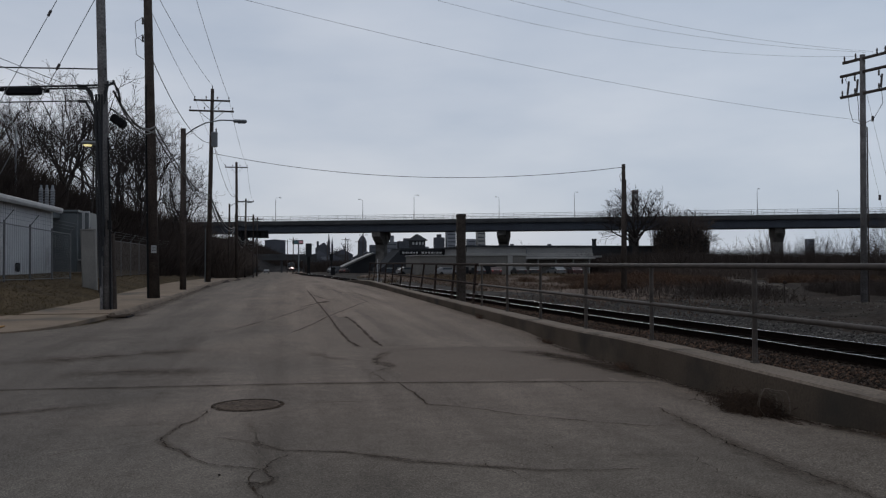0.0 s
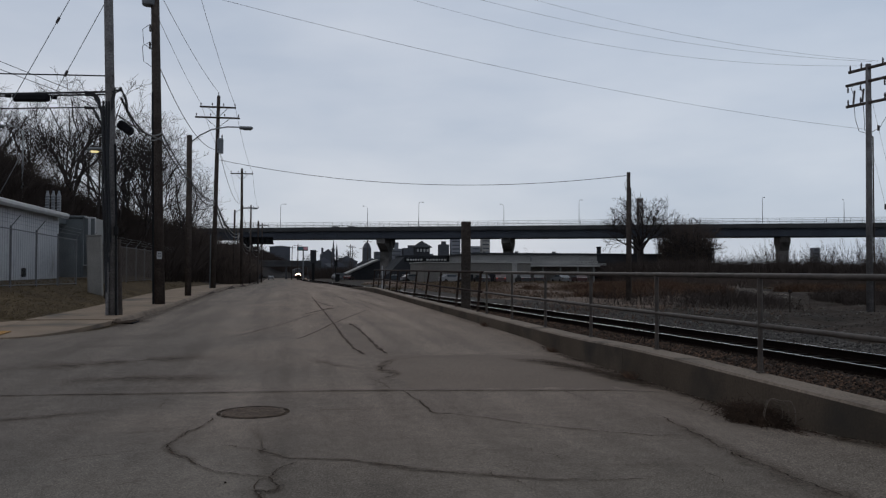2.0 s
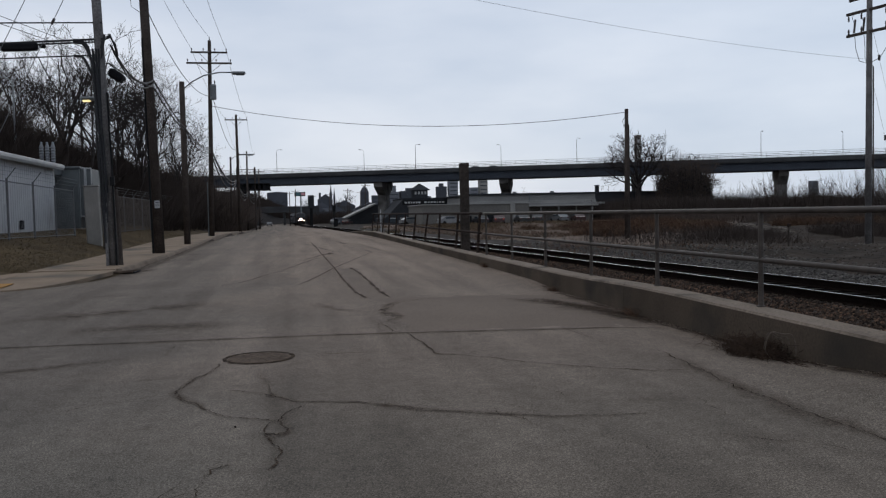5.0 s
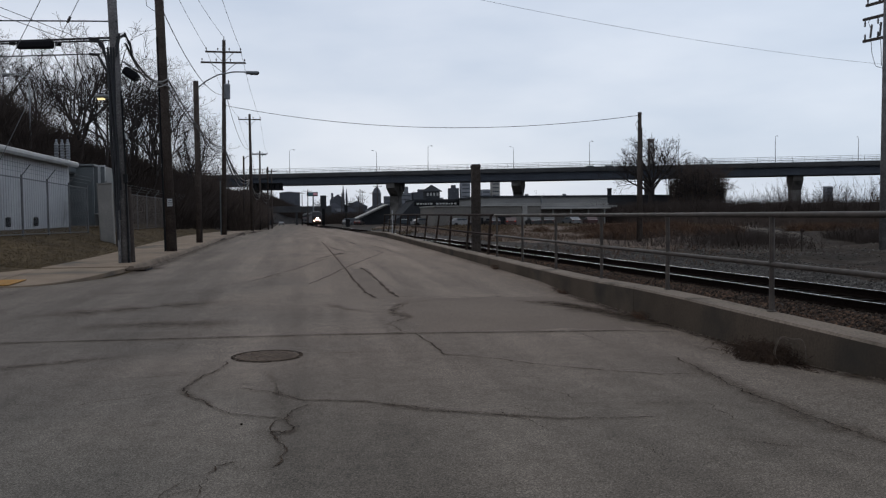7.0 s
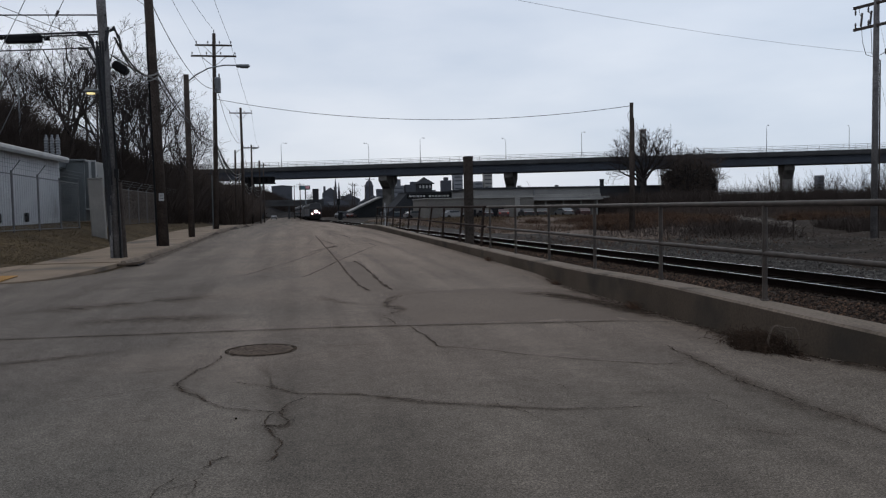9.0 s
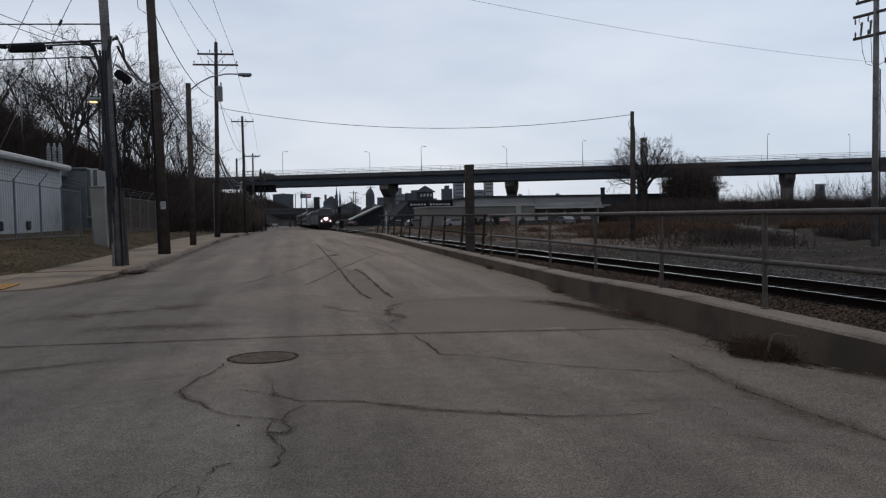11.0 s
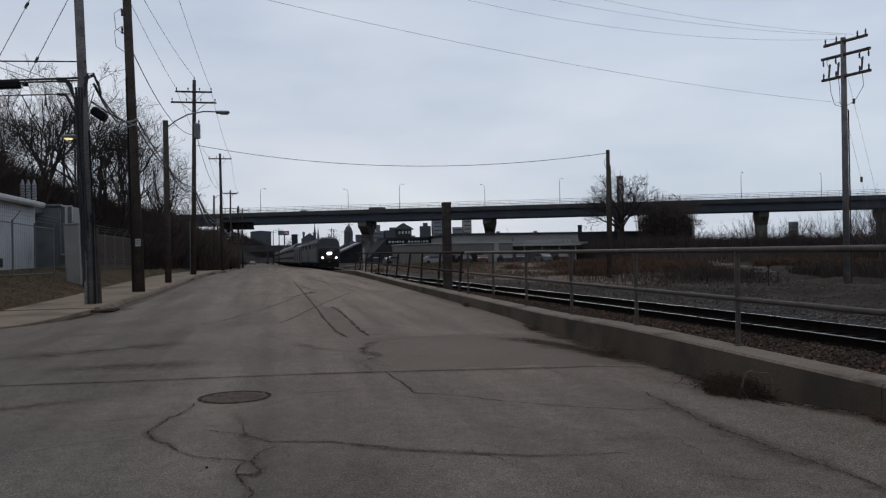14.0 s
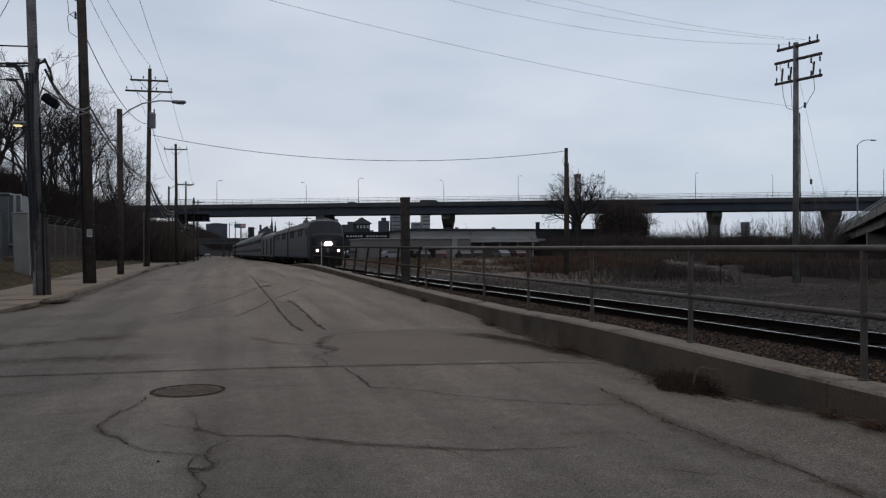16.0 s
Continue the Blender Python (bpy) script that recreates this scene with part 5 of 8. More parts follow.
# the right-hand poles across the railway
RR = (27.32, 35.2)
gr = ground_z(*RR)
pole_r = pole(*RR, gr, 27.37, 12.15, 0.165, 0.125, "grey utility pole with three crossarms and switch gear", M_POLE)
for z, w in ((11.95, 2.4), (11.3, 2.7), (10.25, 2.7)):
    a = radians(-75)
    c, s = math.cos(a), math.sin(a)
    part("crossarm", Build().box((0.03, -0.16, z), (w, 0.11, 0.13), a, 0.012), M_ARM, pole_r)
    for u in (-0.46, -0.2, 0.28, 0.46):
        part("insulator", Build().ring((u * w * c + 0.03, u * w * s - 0.16, z + 0.06 if z != 11.3 else z - 0.36), [(0.02, 0), (0.05, 0.05), (0.03, 0.1), (0.05, 0.16), (0.02, 0.28)], 8), M_PORC, pole_r)
for u in (-0.95, -0.45, 0.85):
    a = radians(-75)
    x, y = u * math.cos(a) + 0.03, u * math.sin(a) - 0.16
    part("cutout", Build().tube((x, y, 10.35), (x + 0.08, y, 11.0), 0.05, 0.05, 8), M_PORC, pole_r)
    part("drop_wire", Build().pipe([(x, y, 11.25), (x - 0.1, y, 11.1), (x, y, 10.85)], 0.012, 5), M_WIRE, pole_r)
    part("drop_wire", Build().pipe([(x + 0.05, y, 10.2), (x + 0.06, y - 0.05, 9.6), (x * 0.7, y * 0.6, 8.95), (x * 0.2, 0, 8.75), (0.18 if x > 0 else -0.18, -0.1, 8.6)], 0.014, 5), M_WIRE, pole_r)
part("riser_pipe", Build().pipe([(0.2, -0.08, 0), (0.2, -0.08, 8.6)], 0.035), M_POLED, pole_r)

RP = (21.3, 50.2)
pole_m = pole(*RP, ground_z(*RP), 21.36, 8.4, 0.16, 0.12, "short wooden utility pole at the field edge", M_POLED)
part("riser_pipe", Build().pipe([(0.18, -0.08, 0.2), (0.17, -0.08, 7.4)], 0.04), M_POLED, pole_m)
part("loop", Build().pipe([(-0.05, -0.15, 8.0), (-0.28, -0.15, 7.6), (-0.18, -0.15, 7.2), (-0.1, -0.1, 7.5)], 0.015, 5), M_WIRE, pole_m)


def wire(p, q, sag, r=0.012, material=M_LINE, label="thin grey overhead power line", name="power_line", n=26, group="overhead lines"):
    p, q = Vector(p), Vector(q)
    pts = []
    for i in range(n + 1):
        u = i / n
        c = p.lerp(q, u)
        c.z -= sag * 4 * u * (1 - u)
        pts.append(c)
    return solo(name, Build().pipe(pts, r, 5), material, label, "cable", group)


T2 = g2 + 14.85
for dx in (-1.22, 1.18):
    wire((P4[0] + 0.24 + dx * 0.98, 59.86, g4 + 13.15), (-5.75 + dx, 34.06, T2), 0.35)
    wire((-5.75 + dx, 34.06, T2), (-5.9 + dx, -14, 12.6), 0.6)
    wire((P4[0] + 0.24 + dx * 0.98, 59.86, g4 + 13.15), (-6.12 + dx, 94.86, walk_z(95) + 12.75), 0.6)
    wire((-6.12 + dx, 94.86, walk_z(95) + 12.75), (-7.75 + dx, 144.86, walk_z(145) + 13.3), 0.9)
wire((P4[0] + 0.27, 60, g4 + 13.98), (-5.72, 34.1, g2 + 13.0), 0.3)
wire((-5.45, 59.9, g4 + 9.9), (-5.66, 34.1, g2 + 10.0), 1.1, 0.018, M_WIRE, "dark sagging secondary line")
wire((-5.45, 59.9, g4 + 9.9), (-6.1, 95, 9.2), 1.3, 0.018, M_WIRE, "dark sagging secondary line")
wire((-6.1, 95, 9.2), (-7.8, 145, 8.4), 1.6, 0.018, M_WIRE, "dark sagging secondary line")
# telephone cables hung from pole to pole
for k, (dz, r, dx) in enumerate(((0.0, 0.035, 0.0), (-0.08, 0.026, 0.05), (-0.29, 0.032, 0.0))):
    hang = [(-5.31 - 0.06 * (k == 2), P1[1], 6.80 if k < 2 else 6.25), (-5.36 + dx, P2[1], 7.06 + dz), (-5.41 + dx, P3[1], 6.14 + dz * 0.3), (-5.70 + dx, P4[1], 6.50 + dz),
            (-6.30 + dx, 95, 5.70 + dz), (-7.73 + dx, 145, 5.80 + dz), (-7.45 + dx, 185, 8.0 + dz)]
    for i, (a, b) in enumerate(zip(hang, hang[1:])):
        wire(a, b, (0.50 if k < 2 else 0.05, 0.12, 0.30, 0.95, 0.95, 1.5)[i] * (1 + 0.3 * k), r * (1.0 if i < 3 else 1.7), M_WIRE, "black sagging telephone cable", "telephone_cable", group="telephone cables")
splice = thing("splice_case", "black plastic splice case slung on the cable", "cable box", (-5.28, 26.75, 5.98))
part("case", Build().box((0, 0, 0), (0.46, 0.5, 0.27), bevel=0.06, m=Matrix.Rotation(radians(34), 4, "Y")), M_PLASTIC, splice)
part("clamp", Build().box((0, 0, 0.18), (0.05, 0.2, 0.12), bevel=0.01), M_STEEL, splice)
# cables over the side street
for z, r, sag in ((7.28, 0.022, -0.25), (6.80, 0.034, 0.15), (6.72, 0.028, 0.12), (6.33, 0.020, 0.10)):
    wire((-5.5, 26.1, g1 + z), (-40, 33.5, z + 0.2), sag, r, M_WIRE, "thick black cable crossing the side street", "telephone_cable", group="telephone cables")
case = thing("splice_case", "long black splice case on the crossing cable", "cable box", (-8.0, 26.64, g1 + 6.63))
part("case", Build().box((0, 0, 0), (1.12, 0.22, 0.24), radians(-12), 0.05), M_PLASTIC, case)
for x in (-0.65, 0.65):
    part("end_cap", Build().tube((x - 0.08, 0, 0.03), (x + 0.08, 0, 0.03), 0.06, n=8), M_BLACK, case)
# guys with strain insulators, anchored in the grass
for top, foot, u in (((-5.80, 26.2, 11.8), (-11.5, 26.4, 0.6), 0.24), ((-5.85, 26.2, 9.64), (-10.4, 26.4, 0.5), 0.235), ((-5.75, 26.2, 6.45), (-22, 32.0, 12.9), 0.5), ((-5.75, 26.2, 6.6), (-22, 32.6, 13.6), 0.6)):
    wire(top, foot, 0.0, 0.011, M_LINE, "taut steel guy wire", "guy_wire", 4, "guy wires")
    c = Vector(top).lerp(Vector(foot), u)
    d = (Vector(foot) - Vector(top)).normalized() * 0.14
    solo("strain_insulator", Build().tube(c - d * 0.7, c + d * 0.7, 0.042, 0.042, 8), M_PORC, "dark strain insulator on a guy wire", "insulator", "guy insulators")
# lines from the right-hand pole over the street
for z, dx, z2, sag in ((11.98, -0.4, 16.3, 1.8), (12.2, 0.0, 16.8, 1.4), (12.25, 0.4, 18.0, 1.5)):
    wire((RR[0] + dx, RR[1] - 0.3, gr + z), (-5.7 + dx * 0.3, 34.1, z2), sag, 0.0055)
wire((RR[0], RR[1] - 0.2, gr + 8.9), (-5.7, 26.2, 10.75), 0.6, 0.006)
wire((P4[0] + 0.3, 59.9, g4 + 9.15), (RP[0], RP[1], ground_z(*RP) + 8.2), 1.15, 0.018, M_WIRE, "single dark line crossing the street")
for top, foot, u in (((27.42, 35.3, gr + 11.2), (30.55, 35.6, gr), 0.19), ((27.42, 35.3, gr + 8.7), (29.9, 35.6, gr), 0.40)):
    wire(top, foot, 0, 0.006, M_LINE, "taut steel guy wire", "guy_wire", 4, "guy wires")
    c = Vector(top).lerp(Vector(foot), u)
    solo("strain_insulator", Build().tube(c - Vector((0, 0, 0.13)), c + Vector((0, 0, 0.13)), 0.06, 0.06, 8), M_PORC, "dark strain insulator on a guy wire", "insulator", "guy insulators")


# ---- trees and brush ----
def grow(b, rnd, p, d, length, r, level, up=0.12, least=0.013):
    """One wandering limb of a bare tree with side shoots all along it, as thin tapering tubes."""
    segs = (3, 3, 4, 5)[min(level, 3)]
    n = 5 if level > 2 else (4 if level > 1 else 3)
    pts = [Vector(p)]
    for i in range(segs):
        d = (d + Vector((rnd.uniform(-1, 1), rnd.uniform(-1, 1), rnd.uniform(-0.7, 0.9))) * 0.26 + Vector((0, 0, up * 0.5))).normalized()
        pts.append(pts[-1] + d * (length / segs))
    r = max(r, least)
    b.pipe(pts, r, n, max(r * 0.45, least * 0.6))
    if level <= 0:
        return
    kids = (0, 5, 5, 5, 6)[min(level, 4)]
    turn = rnd.uniform(0, 6.28)
    for k in range(kids):
        u = min(0.98, 0.28 + 0.72 * (k + rnd.random()) / kids)
        i = min(segs - 1, int(u * segs))
        q = pts[i].lerp(pts[i + 1], u * segs - i)
        along_ = (pts[i + 1] - pts[i]).normalized()
        turn += 2.4 + rnd.uniform(-0.6, 0.6)
        a = along_.orthogonal().normalized()
        side = a * math.cos(turn) + along_.cross(a) * math.sin(turn)
        open_ = radians(rnd.uniform(28, 62))
        nd = (along_ * math.cos(open_) + side * math.sin(open_) + Vector((0, 0, up))).normalized()
        grow(b, rnd, q, nd, length * rnd.uniform(0.42, 0.66) * (1.15 - 0.45 * u), r * (1 - 0.5 * u) * 0.55, level - 1, up, least)


def tree_meshes(seed, height, trunk_r, level=3, stems=1, up=0.12, material=M_BARK, least=0.013):
    """Trunk and crown of one bare tree with crooked leaders, standing on its origin."""
    rnd = random.Random(seed)
    t, c = Build(), Build()
    for s in range(stems):
        k = 0.34 if stems > 1 else 0.12
        lean = Vector((rnd.uniform(-k, k), rnd.uniform(-k, k), 1)).normalized()
        pts = [Vector((rnd.uniform(-0.4, 0.4) * (stems > 1), rnd.uniform(-0.4, 0.4) * (stems > 1), -0.6))]
        for i in range(4):
            lean = (lean + Vector((rnd.uniform(-0.16, 0.16), rnd.uniform(-0.16, 0.16), 0.02))).normalized()
            pts.append(pts[-1] + lean * height * 0.105)
        r = trunk_r / math.sqrt(stems)
        t.pipe(pts, r, 8, r * 0.7)
        leaders = 5 if stems == 1 else 3
        turn = rnd.uniform(0, 6.28)
        for j in range(leaders):
            turn += 6.28 / leaders + rnd.uniform(-0.4, 0.4)
            tilt = radians(rnd.uniform(12, 44))
            d = (lean + Vector((math.cos(turn), math.sin(turn), 0)) * math.tan(tilt)).normalized()
            grow(c, rnd, pts[4] if j < 3 else pts[3], d, height * rnd.uniform(0.46, 0.62), r * 0.58, level, up, least)
    return t.mesh("trunk", material, True), c.mesh("crown", material)


def vase_meshes(seed, height, stems, material, least):
    """A bare shrub: a fan of straight thin stems rising from one foot, feathered with fine shoots."""
    rnd = random.Random(seed)
    t, c = Build(), Build()
    t.pipe([(0, 0, -0.6), (0.05, 0, height * 0.06), (0, 0.05, height * 0.13)], 0.2, 7, 0.15)
    for s in range(stems):
        a, tilt = s * 2.4 + rnd.uniform(-0.3, 0.3), radians(4 + 44 * math.sqrt((s + 0.5) / stems))
        d = Vector((math.cos(a) * math.sin(tilt), math.sin(a) * math.sin(tilt), math.cos(tilt)))
        pts = [Vector((0, 0, height * rnd.uniform(0.02, 0.12)))]
        step_ = height * rnd.uniform(0.20, 0.27) * (1.0 - 0.25 * (tilt / radians(48)))
        for i in range(4):
            d = (d + Vector((rnd.uniform(-1, 1), rnd.uniform(-1, 1), rnd.uniform(-0.1, 0.7))) * 0.24).normalized()
            pts.append(pts[-1] + d * step_)
        c.pipe(pts, 0.02, 4, least * 0.7)
        for k in range(32):
            u = rnd.uniform(0.25, 1.0) * 3.99
            i = int(u)
            q = pts[i].lerp(pts[i + 1], u - i)
            w = (pts[i + 1] - pts[i]).normalized() + Vector((rnd.uniform(-1, 1), rnd.uniform(-1, 1), rnd.uniform(0, 0.6))) * 0.55
            e = q + w.normalized() * height * rnd.uniform(0.08, 0.20)
            c.pipe([q, q.lerp(e, 0.5) + Vector((0, 0, -0.03 * height * 0.3)), e], least, 3, least * 0.5)
    return t.mesh("trunk", material, True), c.mesh("crown", material)


def plant(meshes, x, y, s, rz, label, group, z=None, name="tree"):
    t = thing(name, label, "tree", (x, y, ground_z(x, y) if z is None else z), group)
    for nm, me in zip(("trunk", "crown"), meshes):
        o = new(nm, me)
        o.parent = t
        o.matrix_basis = Matrix.Rotation(radians(rz), 4, "Z") @ Matrix.Scale(s, 4)
    return t


KINDS = [tree_meshes(11, 15, 0.24, 3, up=0.05, least=0.016), tree_meshes(23, 16, 0.25, 3, 2, 0.08, least=0.016), tree_meshes(37, 14, 0.25, 3, 2, 0.04, least=0.016), tree_meshes(41, 15, 0.28, 3, 3, 0.06, least=0.016)]
rnd = random.Random(77)
for x, y, s in ((-20.5, 60, 0.36), (-23, 64, 0.4), (-26, 70, 0.42), (-22, 72, 0.5), (-29, 76, 0.5), (-25, 80, 0.5)):
    plant(KINDS[int(y) % 4], x, y, s, rnd.uniform(0, 360), "small bare tree on the dark hilltop", "hillside trees")
spots = [(-17.0, 66), (-18, 72), (-16.5, 77), (-21, 82), (-17.8, 88), (-19.0, 94), (-20, 104), (-19.5, 114), (-24, 128), (-21.5, 140),
         (-13.4, 73), (-14.5, 85), (-13.0, 101), (-15.0, 66), (-13.6, 128), (-12.3, 91), (-20.5, 68), (-14.8, 116),
         (-23, 78), (-25, 72), (-27, 80), (-16.2, 84), (-14.0, 79), (-17.0, 98), (-23.5, 90)]
for i, (x, y) in enumerate(spots):
    plant(KINDS[i % 4], x, y, rnd.uniform(0.64, 0.80) * (0.85 if y > 98 else 0.62 if x < -19 and y < 80 else 1.0), rnd.uniform(0, 360), "bare winter tree on the brushy hillside", "hillside trees")


def brush(name, label, count, place, height, material, seed, spread=0.35, r=0.016, forks=2, land=ground_z):
    """A thicket of thin bare stems; place(rnd) gives x, y and a height factor."""
    rnd = random.Random(seed)
    vs, fs = [], []
    for _ in range(count):
        x, y, k = place(rnd)
        z = land(x, y) - 0.1
        h = rnd.uniform(*height) * k
        tip = Vector((x + rnd.gauss(0, spread) * h, y + rnd.gauss(0, spread) * h, z + h))
        base = Vector((x, y, z))
        for f in range(forks):
            a = base if f == 0 else base.lerp(tip, rnd.uniform(0.2, 0.6))
            e = tip if f == 0 else tip + Vector((rnd.gauss(0, 0.35), rnd.gauss(0, 0.35), rnd.uniform(-0.4, 0.1))) * h * 0.6
            w = r * (1.0 if f == 0 else 0.7) * rnd.uniform(0.7, 1.3)
            j = len(vs)
            vs += [(a.x - w, a.y, a.z), (a.x + w, a.y - w * 0.5, a.z), (a.x, a.y + w, a.z), tuple(e)]
            fs += [(j, j + 1, j + 3), (j + 1, j + 2, j + 3), (j + 2, j, j + 3)]
    b = Build()
    b.v, b.f = vs, fs
    return solo(name, b, material, label, "brush", kind="stuff")


def on_hill(r):
    y = 30 + 130 * r.random() ** 1.3
    x = walk_in(y) - 6.5 - (9.5 if y < 52 else 0) - 30 * r.random() ** 1.6
    return x, y, 1.0


def hill_toe(r):
    y = 64 + 90 * r.random()
    return walk_in(y) - 1.4 - 9 * r.random(), y, 0.9


def far_verge(r):
    y = 100 + 130 * r.random()
    return kerb_x(y) - 1.2 - 9 * r.random(), y, 1.0


brush("hillside_brush", "dense dark bare brush covering the hillside", 30000, on_hill, (1.5, 4.0), M_TWIGD, 5, 0.38, 0.024, 3)
def hilltop(r):
    return r.uniform(-42, -17), r.uniform(54, 84), 1.0


brush("hilltop_brush", "tall dense dark brush on the hilltop", 7000, hilltop, (1.2, 3.0), M_TWIGD, 9, 0.3, 0.02, 3)
brush("roadside_brush", "tangled brown brush beside the sidewalk", 20000, hill_toe, (1.4, 4.2), M_TWIGD, 6, 0.35, 0.024, 3)
brush("verge_brush", "dark brush under the viaduct's end", 14000, far_verge, (1.5, 6.0), M_TWIG, 7, 0.25, 0.035, 3)


# ---- the fenced substation ----
FX = -10.2


def fence(y0, y1, fabric, label, gap=3.0):
    t = thing("chain_link_fence", label, "fence", (FX, y0, 0), "substation fences")
    n = int(round((y1 - y0) / gap))
    gz = [ground_z(FX, y0 + i * gap) for i in range(n + 1)]
    for i in range(n + 1):
        p = part("post", Build().tube((0, i * gap, gz[i] - 0.2), (0, i * gap, gz[i] + 2.25), 0.038, n=8), M_FENCE, t)
        part("barb_arm", Build().tube((0, i * gap, gz[i] + 2.2), (0.32, i * gap, gz[i] + 2.62), 0.018, n=5), M_FENCE, p)
    part("top_rail", Build().pipe([(0, i * gap, gz[i] + 2.12) for i in range(n + 1)], 0.022, 6), M_FENCE, t)
    part("bottom_rail", Build().pipe([(0, i * gap, gz[i] + 0.07) for i in range(n + 1)], 0.018, 6), M_FENCE, t)
    for k in range(3):
        part("barbed_wire", Build().pipe([(0.1 + 0.1 * k, i * gap, gz[i] + 2.33 + 0.13 * k) for i in range(n + 1)], 0.006, 4), M_LINE, t)
    b = Build()
    for i in range(n):
        b.add([(0.03, i * gap, gz[i] + 0.06), (0.03, (i + 1) * gap, gz[i + 1] + 0.06), (0.03, (i + 1) * gap, gz[i + 1] + 2.12), (0.03, i * gap, gz[i] + 2.12)], [(0, 1, 2, 3)])
    part("mesh_fabric", b, fabric, t, "woven wire mesh")
    return t


fence(28.9, 40.9, M_CHAIN, "galvanised chain-link fence topped with barbed wire")
fence(43.5, 70.5, M_SLAT, "chain-link fence with weathered brown slats and barbed wire")
gate = thing("chain_link_fence", "short chain-link return fence along the side street", "fence", (-19.2, 28.9, 0), "substation fences")
for i in range(4):
    x = i * 3.0
    z = ground_z(-19.2 + x, 28.9)
    part("post", Build().tube((x, 0, z - 0.2), (x, 0, z + 2.25), 0.038, n=8), M_FENCE, gate)
part("top_rail", Build().tube((0, 0, ground_z(-19.2, 28.9) + 2.1), (9.0, 0, ground_z(-10.2, 28.9) + 2.1), 0.022, n=6), M_FENCE, gate)


def metal_building():
    t = thing("metal_building", "low white corrugated metal building behind the fence", "building", (-12.5, 26.0, 0.85))
    L, H, D = 20.6, 3.55, 9.0
    b = Build()
    n = int(L / 0.3)
    for i in range(n):
        y = i * 0.3
        b.box((-0.01, y + 0.08, H / 2), (0.05, 0.09, H - 0.02), bevel=0.012)
    b.box((-0.11, L / 2, H / 2), (0.2, L, H))
    part("street_wall", b, M_WHITE, t, "white ribbed metal siding")
    part("end_wall", Build().box((-D / 2, L - 0.1, H / 2), (D - 0.5, 0.2, H), bevel=0.01), M_WHITE, t)
    part("end_wall", Build().box((-D / 2, 0.1, H / 2), (D - 0.5, 0.2, H), bevel=0.01), M_WHITE, t)
    part("back_wall", Build().box((-D, L / 2, H / 2), (0.2, L, H), bevel=0.01), M_WHITE, t)
    part("roof", Build().loft([[(0.25, y, H - 0.02), (0.25, y, H + 0.08), (-D / 2, y, H + 0.75), (-D - 0.25, y, H + 0.08), (-D - 0.25, y, H - 0.02)] for y in (-0.3, L + 0.3)]), M_TRIMW, t)
    part("gutter", Build().loft([[(0.2, y, H - 0.12), (0.36, y, H - 0.14), (0.42, y, H - 0.02), (0.42, y, H + 0.12), (0.34, y, H + 0.16), (0.2, y, H + 0.16)] for y in (-0.35, L + 0.35)]), M_TRIMW, t, "rounded pale eaves gutter")
    part("base_course", Build().box((0.03, L / 2, -0.2), (0.12, L, 0.5), bevel=0.02), M_KERB, t)
    for y in (11.0, 14.6):
        f = part("wall_light", Build().box((0.10, y, 0.55), (0.16, 0.22, 0.42), bevel=0.03), M_BLACK, t, "black wall-mounted box")
    part("plate", Build().box((0.05, 8.2, 2.1), (0.03, 0.35, 0.3), bevel=0.008), M_TRIMW, t)


metal_building()


def transformer_unit():
    t = thing("power_transformer", "grey-green power transformer with radiators and bushings", "transformer", (-13.2, 51.0, 1.0))
    part("tank", Build().box((0, 0, 1.75), (2.4, 3.0, 3.5), bevel=0.06), M_TANK, t)
    part("lid", Build().box((0, 0, 3.55), (2.6, 3.2, 0.14), bevel=0.03), M_TANK, t)
    part("plinth", Build().box((0, 0, -0.1), (3.0, 5.2, 0.4), bevel=0.03), M_KERB, t)
    for k in range(5):
        y = 1.75 + k * 0.32
        r = part("radiator_fin", Build().box((0.1, y, 2.0), (2.0, 0.07, 2.9), bevel=0.02), M_TRIMW if k in (1, 4) else M_TANK, t)
    for z in (0.7, 3.3):
        part("radiator_header", Build().tube((0.8, 1.4, z), (0.8, 3.2, z), 0.08, n=10), M_TANK, t)
    for k in range(3):
        x, y = -0.55 + k * 0.30, -2.1
        prof = [(0.09, 0)]
        for j in range(8):
            prof += [(0.145, 0.05 + j * 0.15), (0.10, 0.09 + j * 0.15), (0.10, 0.15 + j * 0.15)]
        prof += [(0.06, 1.28), (0.06, 1.40), (0, 1.42)]
        part("bushing", Build().ring((x, y, 3.55), prof, 14), M_GREY, t, "ribbed grey porcelain bushing")
    for k in range(2):
        x = 1.32 + 0.36 * k
        rad = part("radiator_panel", Build().box((x, -0.2, 2.15), (0.26, 2.2, 2.7), bevel=0.02), M_TANK, t)
        for z in (0.78, 3.52):
            part("frame_bar", Build().box((x, -1.32, z), (0.32, 0.06, 0.08), bevel=0.01), M_TRIMW, rad, "white frame")
        for dx in (-0.14, 0.14):
            part("frame_bar", Build().box((x + dx, -1.325, 2.15), (0.06, 0.06, 2.7), bevel=0.01), M_TRIMW, rad, "white frame")
    part("bushing_deck", Build().box((-0.5, -1.9, 3.3), (1.6, 2.4, 0.45), bevel=0.05), M_TANK, t)
    part("control_box", Build().box((1.3, -0.6, 1.6), (0.35, 0.9, 1.3), bevel=0.03), M_GREY, t)
    part("support_leg", Build().box((-0.5, -2.4, 1.5), (0.3, 0.3, 3.6), bevel=0.02), M_TANK, t)


